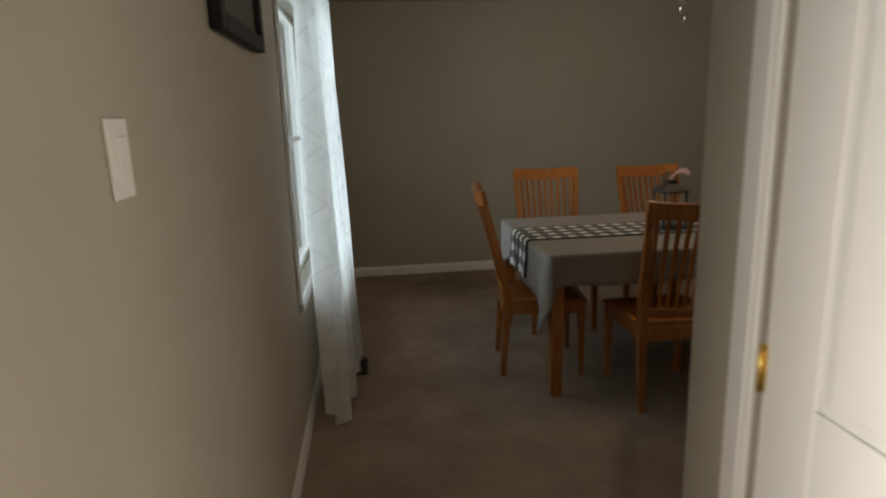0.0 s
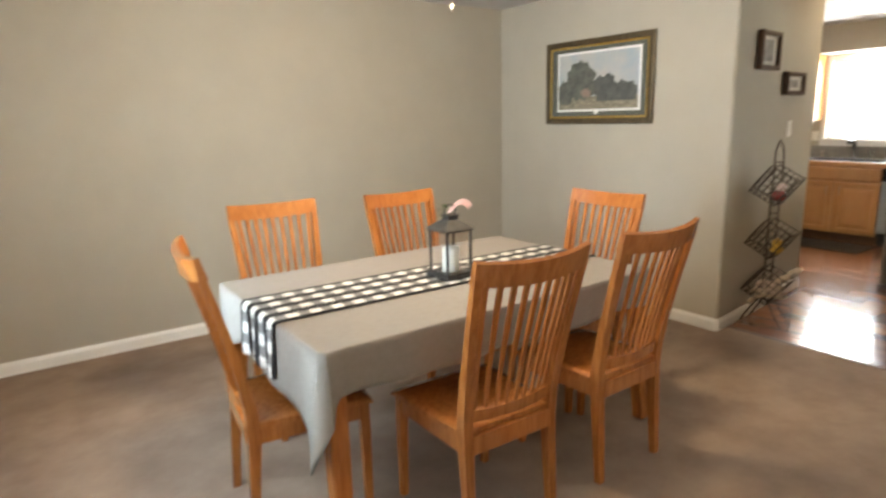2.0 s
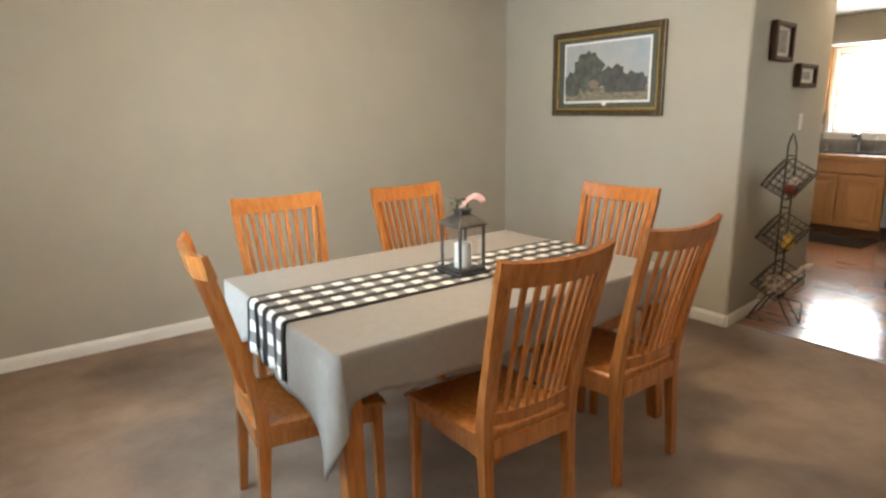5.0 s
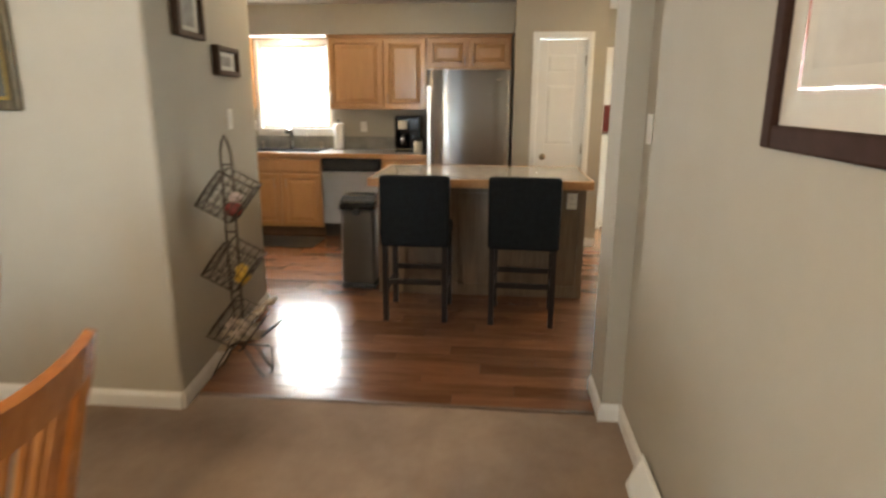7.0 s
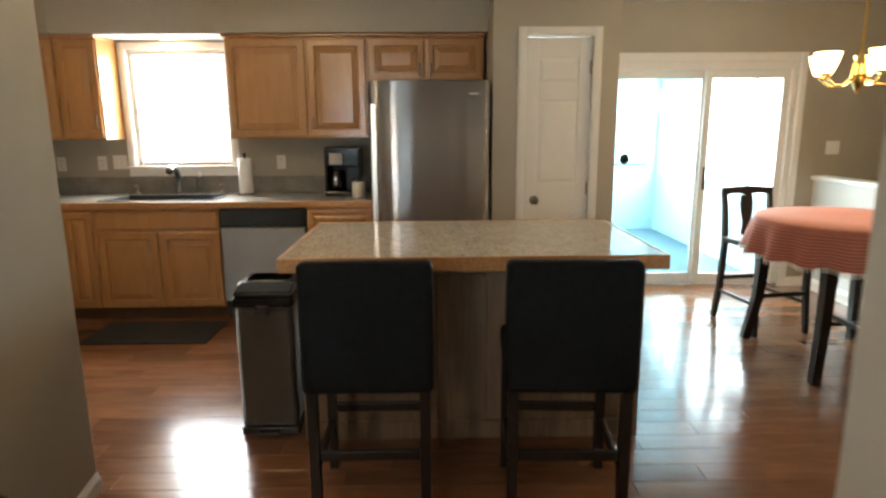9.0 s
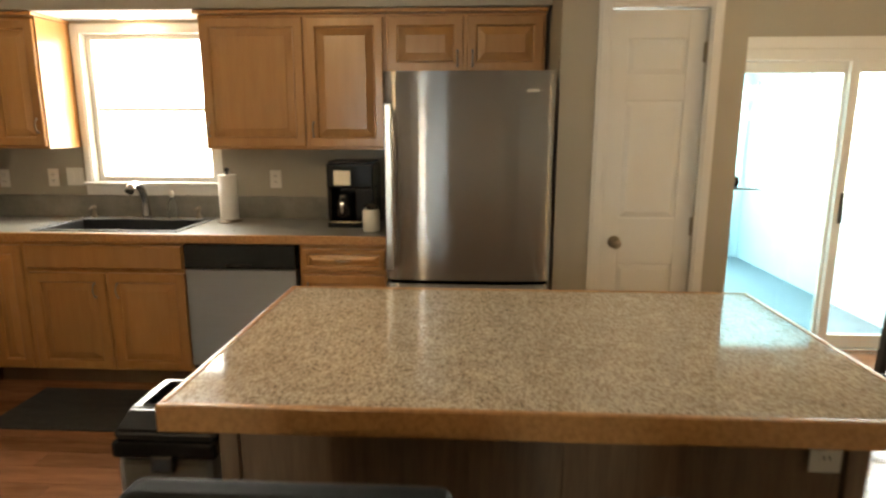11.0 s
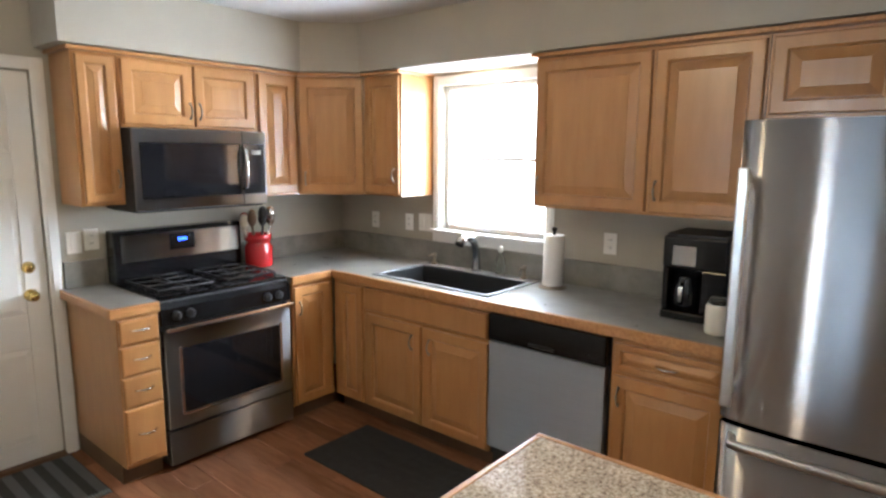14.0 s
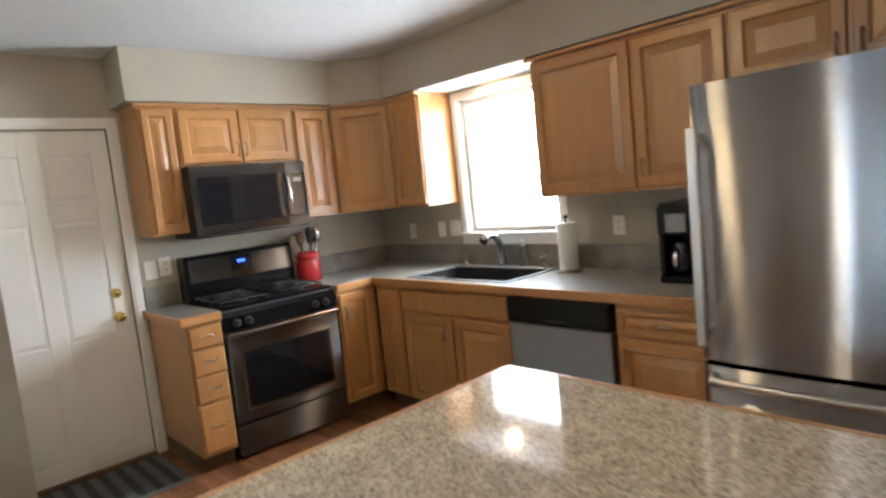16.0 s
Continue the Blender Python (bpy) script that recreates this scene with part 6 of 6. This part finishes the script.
KX, KY = 4.78, 2.925
rack = thing("basket_stand", "rusty wire stand with three tilted wire baskets", "stand", (KX, KY, 0))
bm = bmesh.new()
tube(bm, [(KX, KY + 0.035, 0.17), (KX, KY + 0.04, 0.70), (KX, KY + 0.035, 1.12), (KX, KY + 0.036, 1.215), (KX, KY + 0.022, 1.272), (KX, KY + 0.01, 1.298), (KX, KY - 0.002, 1.272), (KX, KY - 0.018, 1.215), (KX, KY - 0.022, 1.12), (KX, KY - 0.018, 0.70), (KX, KY - 0.012, 0.17)], 0.0065, 7)
for z in (0.2, 0.42, 0.58, 0.80, 0.97, 1.15):
    tube(bm, [(KX, KY + 0.036, z), (KX, KY - 0.018, z)], 0.005, 6)
part("upright", bm, WIRE, rack)
for sx in (-1, 1):
    bm = bmesh.new()
    tube(bm, [(KX + sx * 0.06, KY + 0.15, 0.008), (KX + sx * 0.06, KY + 0.105, 0.09), (KX + sx * 0.05, KY + 0.05, 0.175), (KX + sx * 0.04, KY + 0.01, 0.20), (KX + sx * 0.05, KY - 0.03, 0.175), (KX + sx * 0.06, KY - 0.09, 0.075), (KX + sx * 0.06, KY - 0.135, 0.008)], 0.0055, 6)
    part("foot", bm, WIRE, rack)
bm = bmesh.new()
tube(bm, [(KX, KY - 0.15, 0.17), (KX, KY - 0.165, 0.155), (KX, KY - 0.165, 0.03), (KX, KY - 0.15, 0.008)], 0.005, 6)
tube(bm, [(KX, KY - 0.02, 0.17), (KX, KY - 0.15, 0.17)], 0.005, 6)
part("prop", bm, WIRE, rack)
s = 0.222
for z, turn in ((0.862, -84), (0.492, -88), (0.160, -82)):
    bm = bmesh.new()
    ul, ur = Vector((-0.76, 0, 0.40)) * s, Vector((0.60, 0, 0.80)) * s
    for u in (ul, ur):
        wire_panel(bm, (0, -0.07, 0), u, (0, 0.14, 0), 5, 3)
    for y in (-0.07, 0.07):
        wire_panel(bm, (0, y, 0), ul, ur, 5, 5)
    for k in range(4):
        p = Vector((0, -0.07 + 0.14 * k / 3, 0)) + ul + ur * 0.5
        tube(bm, [p - ur * 0.5, p - ur * 0.2 + ul * 0.03, p + ur * 0.2 + ul * 0.03, p + ur * 0.5], 0.0024, 5)
    bmesh.ops.transform(bm, verts=bm.verts[:], matrix=Matrix.Translation((KX, KY - 0.01, z)) @ Matrix.Rotation(radians(turn), 4, "Z"))
    part("basket", bm, WIRE, rack)

bm = bmesh.new()
lathe(bm, [(0.02, 0), (0.042, 0.018), (0.046, 0.045), (0.034, 0.07), (0.02, 0.075)], (KX, KY - 0.012, 0.883), 16)
tagged(new("glass_ornament", mesh_of("glass_ornament", bm, mat("red_glass", (0.28, 0.06, 0.05), 0.12, spread=0.3, scale=20, coat=0.5))), "dark red glass ornament in the top wire basket", "ornament")
bm = bmesh.new()
lathe(bm, [(0.018, 0), (0.030, 0.012), (0.034, 0.034), (0.026, 0.05), (0.008, 0.055)], (KX - 0.01, KY - 0.03, 0.957), 14)
tagged(new("glass_ornament", mesh_of("glass_ornament_clear", bm, mat("clear_pink_glass", (0.70, 0.55, 0.50), 0.08, spread=0.2, scale=20, coat=0.6))), "pale shiny glass ornament on top of a red one", "ornament")
gourd_mat = mat("yellow_gourd", (0.66, 0.38, 0.05), 0.4, spread=0.3, scale=12)
GY, GZ = KY - 0.03, 0.510
bm = bmesh.new()
for k in range(9):
    a = 2 * math.pi * k / 9
    ca, sa = math.cos(a), math.sin(a)
    tube(bm, [(KX + 0.006 * ca, GY + 0.006 * sa, GZ + 0.012), (KX + 0.030 * ca, GY + 0.030 * sa, GZ + 0.04), (KX + 0.016 * ca, GY + 0.016 * sa, GZ + 0.072), (KX + 0.020 * ca, GY + 0.020 * sa, GZ + 0.095), (KX + 0.004 * ca, GY + 0.004 * sa, GZ + 0.115)], [0.012, 0.018, 0.013, 0.014, 0.006], 7)
tagged(new("gourd", mesh_of("gourd", bm, gourd_mat)), "yellow ribbed gourd in the middle wire basket", "gourd")
DRIFT = mat("bleached_driftwood", (0.52, 0.43, 0.32), 0.8, second=(0.34, 0.26, 0.18), scale=20, stretch=(3, 3, 1), bump=0.5, bump_scale=40)
rnd = random.Random(12)
for a, b, r in (((KX, KY + 0.13, 0.13), (KX - 0.02, KY - 0.02, 0.255), 0.022), ((KX - 0.02, KY - 0.01, 0.285), (KX + 0.02, KY - 0.20, 0.445), 0.021), ((KX - 0.02, KY + 0.05, 0.235), (KX + 0.01, KY - 0.12, 0.225), 0.030), ((KX + 0.03, KY + 0.12, 0.215), (KX + 0.02, KY - 0.10, 0.285), 0.024)):
    a, b = Vector(a), Vector(b)
    bm = bmesh.new()
    pts = [a.lerp(b, k / 7) + Vector((rnd.uniform(-1, 1), rnd.uniform(-1, 1), rnd.uniform(-1, 1))) * 0.008 for k in range(8)]
    tube(bm, pts, [r * rnd.uniform(0.6, 1.15) for _ in range(7)] + [r * 0.5], 9)
    tagged(new("driftwood", mesh_of("driftwood", bm, DRIFT)), "bleached driftwood piece lying in the bottom wire basket", "driftwood", "driftwood pieces")
SHELL = mat("pale_shell", (0.52, 0.40, 0.32), 0.45, spread=0.4, scale=20)
for k in range(12):
    c = (KX + rnd.uniform(-0.06, 0.06), KY + rnd.uniform(-0.12, 0.07), 0.245 + rnd.uniform(0, 0.06))
    bm = bmesh.new()
    lathe(bm, [(0.004, 0), (0.022, 0.006), (0.030, 0.016), (0.022, 0.028), (0.009, 0.040), (0.002, 0.05)], (0, 0, 0), 10)
    bmesh.ops.transform(bm, verts=bm.verts[:], matrix=Matrix.Translation(c) @ Euler((rnd.uniform(0, 3), rnd.uniform(0, 3), rnd.uniform(0, 6))).to_matrix().to_4x4())
    tagged(new("seashell", mesh_of("seashell", bm, SHELL)), "pale spiral seashell in the bottom wire basket", "shell", "shells in the basket")
bm = one((KX - 0.05, KY - 0.235, 0.270), (KX + 0.06, KY - 0.115, 0.277), 0.002)
bmesh.ops.rotate(bm, verts=bm.verts[:], cent=(KX, KY - 0.175, 0.275), matrix=Matrix.Rotation(radians(-38), 3, "X"))
tagged(new("slate_tag", mesh_of("slate_tag", bm, BLACK_MATT)), "black slate leaf leaning out of the bottom basket", "slate")

# ---- breakfast corner ----
DX, DY, DR, DZ = 7.22, -0.66, 0.52, 0.89
dt = thing("breakfast_table", "counter-height espresso table under a round cloth", "table", (DX, DY, 0))
bm = bmesh.new()
lathe(bm, [(DR - 0.03, 0), (DR - 0.012, 0.006), (DR - 0.012, 0.026), (DR - 0.03, 0.030)], (DX, DY, DZ - 0.034), 48)
part("tabletop", bm, ESPRESSO, dt)
for sx in (-1, 1):
    for sy in (-1, 1):
        bm = bmesh.new()
        chain_bar(bm, [(DX + sx * 0.385, DY + sy * 0.375, 0), (DX + sx * 0.345, DY + sy * 0.335, 0.30), (DX + sx * 0.325, DY + sy * 0.32, DZ - 0.035)], [0.048, 0.056, 0.066], [0.048, 0.056, 0.066])
        part("leg", bm, ESPRESSO, dt)
part("apron", boxes(((DX - 0.30, DY - 0.34, 0.77), (DX + 0.30, DY - 0.32, DZ - 0.035)), ((DX - 0.30, DY + 0.32, 0.77), (DX + 0.30, DY + 0.34, DZ - 0.035)), ((DX - 0.34, DY - 0.30, 0.77), (DX - 0.32, DY + 0.30, DZ - 0.035)), ((DX + 0.32, DY - 0.30, 0.77), (DX + 0.34, DY + 0.30, DZ - 0.035))), ESPRESSO, dt)
bm = bmesh.new()
n = 120
rows = []
drop = 0.215
uvs = []
centre = bm.verts.new((DX, DY, DZ + 0.003))
uvs.append((0, 0))
for j, (rr, zz) in enumerate([(DR * 0.5, 0.003), (DR - 0.004, 0.003), (DR + 0.006, -0.008)] + [(DR + 0.012, -0.008 - drop * k / 7) for k in range(1, 8)]):
    row = []
    t = max(0, (j - 2) / 7)
    for i in range(n):
        a = 2 * math.pi * i / n
        w = rr + 0.040 * t * math.sin(15 * a + 0.8 * math.sin(3 * a)) + 0.03 * t
        row.append(bm.verts.new((DX + w * math.cos(a), DY + w * math.sin(a), DZ + zz + (0.006 * math.sin(30 * a) if j == 9 else 0))))
        uvs.append((a * DR, DZ + zz if j > 2 else 0.0))
    rows.append(row)
for i in range(n):
    bm.faces.new((centre, rows[0][i], rows[0][(i + 1) % n])).smooth = True
    for r, q2 in zip(rows, rows[1:]):
        bm.faces.new((r[i], r[(i + 1) % n], q2[(i + 1) % n], q2[i])).smooth = True
tc2 = thing("round_tablecloth", "faded red striped round tablecloth with a white fringe", "tablecloth", (DX, DY, DZ))
cloth2 = part("cloth", bm, PINK, tc2)
layer = cloth2.data.uv_layers.new(name="UVMap")
for loop in cloth2.data.loops:
    layer.data[loop.index].uv = uvs[loop.vertex_index]
bm = bmesh.new()
for i in range(0, n * 2):
    a = math.pi * i / n
    w = DR + 0.042 + 0.040 * math.sin(15 * a + 0.8 * math.sin(3 * a))
    tube(bm, [(DX + w * math.cos(a), DY + w * math.sin(a), DZ - 0.218), (DX + w * math.cos(a), DY + w * math.sin(a), DZ - 0.246)], 0.004, 4)
part("fringe", bm, PAPER, tc2, "white cotton fringe")


def bar_chair(label):
    """Faces -x. Counter-height chair with a vase splat."""
    c = thing("counter_chair", label, "chair", (0, 0, 0), "chairs at the breakfast table")
    for s in (-1, 1):
        bm = bmesh.new()
        chain_bar(bm, [(0.255, s * 0.185, 0), (0.21, s * 0.185, 0.25), (0.19, s * 0.185, 0.6), (0.215, s * 0.185, 0.8), (0.25, s * 0.185, 0.985)], [0.032, 0.036, 0.038, 0.034, 0.030], [0.032, 0.036, 0.04, 0.034, 0.026], Vector((0, 1, 0)))
        part("back_post", bm, ESPRESSO, c)
        bm = bmesh.new()
        chain_bar(bm, [(-0.235, s * 0.20, 0), (-0.205, s * 0.195, 0.3), (-0.20, s * 0.19, 0.59)], [0.03, 0.036, 0.04], [0.03, 0.036, 0.04], Vector((0, 1, 0)))
        part("front_leg", bm, ESPRESSO, c)
        bm = bmesh.new()
        bar(bm, (0.225, s * 0.186, 0.22), (-0.21, s * 0.196, 0.22), 0.022, 0.022, 0.022, 0.022, Vector((0, 0, 1)))
        part("side_stretcher", bm, ESPRESSO, c)
    part("foot_rail", one((-0.222, -0.18, 0.27), (-0.200, 0.18, 0.30), 0.004), ESPRESSO, c)
    part("rear_rail", one((0.202, -0.17, 0.30), (0.222, 0.17, 0.33), 0.004), ESPRESSO, c)
    part("seat", one((-0.235, -0.215, 0.595), (0.20, 0.215, 0.635), 0.012), ESPRESSO, c)
    bm = bmesh.new()
    n = 12
    for side in (0,):
        lo, hi = [], []
        for k in range(n + 1):
            y = -0.205 + 0.41 * k / n
            lo.append((y, 0.925 + 0.022 * math.sin(math.pi * min(1, abs(y) / 0.19))))
            hi.append((y, 0.988 + 0.010 * math.cos(math.pi * y / 0.41)))
        prism(bm, lo + hi[::-1], 0, 0.232, 0.256)
    part("crest_rail", bm, ESPRESSO, c)
    bm = bmesh.new()
    prof = [(0.045, 0.635), (0.038, 0.68), (0.032, 0.74), (0.045, 0.80), (0.052, 0.86), (0.045, 0.93)]
    prism(bm, [(w, z) for w, z in prof] + [(-w, z) for w, z in prof[::-1]], 0, 0.204, 0.218)
    for v in bm.verts:
        v.co.x += 0.035 * max(0, (v.co.z - 0.635) / 0.3)
    part("splat", bm, ESPRESSO, c)
    return c


bc = bar_chair("espresso counter-height chair with a vase-shaped splat")
copy_thing(bc, pose(7.04, -0.80, 0, 0, 0, -90))
bc.matrix_basis = pose(7.88, -0.52, 0, 0, 0, 9)

# chandelier
CX2, CY2 = 7.32, -0.66
cd = thing("chandelier", "brass chandelier with five lit bell shades", "lamp", (CX2, CY2, H))
bm = bmesh.new()
lathe(bm, [(0.06, 0), (0.05, -0.02), (0.012, -0.035), (0.008, -0.04), (0.008, -0.580), (0.02, -0.600), (0.035, -0.660), (0.045, -0.720), (0.03, -0.770), (0.012, -0.800), (0.004, -0.820)], (CX2, CY2, H), 16)
part("stem", bm, BRASS, cd)
for k in range(5):
    a = 2 * math.pi * k / 5 + 0.5
    dx, dy = math.cos(a), math.sin(a)
    bm = bmesh.new()
    tube(bm, [(CX2 + dx * r, CY2 + dy * r, H + z) for r, z in ((0.03, -0.720), (0.09, -0.770), (0.16, -0.775), (0.21, -0.740), (0.225, -0.715))], 0.007, 7)
    lathe(bm, [(0.028, -0.720), (0.030, -0.710), (0.018, -0.690)], (CX2 + dx * 0.225, CY2 + dy * 0.225, H), 12)
    arm = part("arm", bm, BRASS, cd)
    bm = bmesh.new()
    lathe(bm, [(0.030, -0.705), (0.042, -0.680), (0.058, -0.635), (0.070, -0.590), (0.066, -0.590), (0.03, -0.690)], (CX2 + dx * 0.225, CY2 + dy * 0.225, H), 18)
    sh2 = part("shade", bm, glow("lit_bell_shade", (1.0, 0.72, 0.36), 9), arm, "lit frosted bell shade")
    sh2.visible_shadow = False

# hanging shelf at the patio door with a round ornament
wsf = thing("wall_shelf", "thin wooden shelf bracket with a red panel by the patio door", "shelf", (XS - 0.05, 0.30, 1.10))
part("board", one((XS - 0.09, 0.02, 1.105), (XS - 0.022, 0.44, 1.115), 0.002), ESPRESSO, wsf)
part("red_panel", one((XS - 0.04, 0.29, 1.12), (XS - 0.022, 0.40, 1.42), 0.004), mat("dark_red_paint", (0.16, 0.015, 0.015), 0.4, spread=0.2, scale=12), wsf)
bm = bmesh.new()
lathe(bm, [(0.004, 0), (0.030, 0.008), (0.044, 0.035), (0.044, 0.05), (0.030, 0.078), (0.004, 0.088)], (XS - 0.06, 0.205, 1.1155), 20)
tagged(new("round_ornament", mesh_of("round_ornament", bm, BLACK)), "round black ornament on the thin shelf", "ornament")

# ---- sunroom beyond the patio door ----
structure("sunroom_floor", one((9.07, -1.5, -0.10), (12.4, 1.5, -0.02)), BLUE_CARPET, "slate blue sunroom carpet", "floor")
structure("sunroom_ceiling", one((9.07, -1.5, 2.25), (12.4, 1.5, 2.33)), SEAFOAM, "pale blue sunroom ceiling", "ceiling")
structure("sunroom_side_wall", boxes(((9.07, -1.40, -0.02), (12.2, -1.30, 0.78)), ((9.07, -1.40, 2.0), (12.2, -1.30, 2.25)), *[((x, -1.40, 0.78), (x + w, -1.30, 2.0)) for x, w in ((9.07, 0.08), (9.72, 0.07), (10.35, 0.07), (11.0, 0.10), (11.6, 0.07), (12.1, 0.10))]), SEAFOAM, "pale blue sunroom wall with a band of windows", "wall")
structure("sunroom_end_wall", boxes(((12.2, -1.40, -0.02), (12.3, 1.5, 0.78)), ((12.2, -1.40, 2.05), (12.3, 1.5, 2.25)), *[((12.2, y, 0.78), (12.3, y + w, 2.05)) for y, w in ((-1.40, 1.15), (0.55, 0.10), (1.40, 0.10))]), SEAFOAM, "pale blue sunroom end wall with windows", "wall")
structure("sunroom_north_wall", one((9.07, 1.5, -0.10), (12.4, 1.6, 2.33)), SEAFOAM, "pale blue sunroom wall", "wall")
for x0, x1 in ((9.15, 9.72), (9.79, 10.35), (10.42, 11.0), (11.10, 11.6), (11.67, 12.1)):
    w = tagged(thing("sunroom_window", "tall white sunroom window sash", "window", ((x0 + x1) / 2, -1.35, 0.78)), kind="structure")
    part("window_frame", boxes(((x0, -1.37, 0.78), (x0 + 0.03, -1.33, 2.0)), ((x1 - 0.03, -1.37, 0.78), (x1, -1.33, 2.0)), ((x0 + 0.03, -1.37, 0.78), (x1 - 0.03, -1.33, 0.82)), ((x0 + 0.03, -1.37, 1.96), (x1 - 0.03, -1.33, 2.0))), WHITE, w)

# ---- garden ----
def tree(x, y, h, seed):
    rr = random.Random(seed)
    t = thing("tree", "leafy green garden tree on the lawn", "tree", (x, y, -0.3), "garden trees")
    bm = bmesh.new()
    tube(bm, [(x, y, -0.3), (x + 0.1, y, h * 0.25), (x - 0.05, y + 0.1, h * 0.5), (x, y, h * 0.8)], [0.22, 0.17, 0.12, 0.04], 9)
    limbs = []
    for k in range(9):
        a, z = rr.uniform(0, 6.28), h * rr.uniform(0.3, 0.7)
        e = Vector((x + 1.3 * math.cos(a), y + 1.3 * math.sin(a), z + rr.uniform(0.5, 1.3)))
        tube(bm, [(x, y, z), Vector((x, y, z)).lerp(e, 0.5) + Vector((0, 0, 0.15)), e], [0.07, 0.045, 0.015], 6)
        limbs.append(e)
    part("trunk", bm, BARK, t)
    verts, faces = [], []
    for k in range(3200):
        c = rr.choice(limbs) if rr.random() < 0.6 else Vector((x, y, h * rr.uniform(0.45, 0.95)))
        p0 = c + Vector((rr.gauss(0, 0.6), rr.gauss(0, 0.6), rr.gauss(0.2, 0.5)))
        d = Vector((rr.uniform(-1, 1), rr.uniform(-1, 1), rr.uniform(-0.5, 0.5))).normalized() * 0.13
        e = d.cross(Vector((rr.uniform(-1, 1), rr.uniform(-1, 1), 1))).normalized() * 0.06
        i = len(verts)
        verts += [p0 - d, p0 + e, p0 + d, p0 - e]
        faces.append((i, i + 1, i + 2, i + 3))
    me = bpy.data.meshes.new("crown")
    me.from_pydata(verts, [], faces)
    me.materials.append(LEAF)
    cr2 = new("crown", me)
    cr2.parent = t
    cr2.location = -t.location
    return t


for x, y, h, sd in ((20, 1.5, 4.0, 1), (22, 7.5, 5.0, 2), (-12, 3, 5.0, 4), (24, -2.5, 4.6, 5)):
    tree(x, y, h, sd)

# ---- laminate planks ----
PW, PL = 0.127, 0.82
plank_meshes = {}


def plank_mesh(length, width):
    key = (round(length, 3), round(width, 3))
    if key not in plank_meshes:
        plank_meshes[key] = mesh_of("plank", one((-width / 2 + 0.0006, -length / 2 + 0.0006, -0.006), (width / 2 - 0.0006, length / 2 - 0.0006, 0.0), 0.0012), PLANK)
    return plank_meshes[key]


floor_k = tagged(thing("floor_laminate", "glossy cherry laminate plank floor", "floor", (6.7, 1.0, 0)), kind="structure")
x = 4.52
row = 0
while x < XS - 0.01:
    w = min(PW, XS - x)
    y = -1.52 - (row * 0.317) % PL
    while y < YK:
        a, b = max(y, -1.52), min(y + PL, YK)
        if b - a > 0.03:
            ob = new("plank", plank_mesh(b - a, w))
            ob.parent = floor_k
            ob.location = Vector((x + w / 2, (a + b) / 2, 0)) - floor_k.location
        y += PL
    x += PW
    row += 1
structure("carpet_edge", one((4.505, 1.04, 0.0), (4.535, 3.08, 0.005), 0.002), OAK_DARK, "dark transition strip between carpet and laminate", "trim")
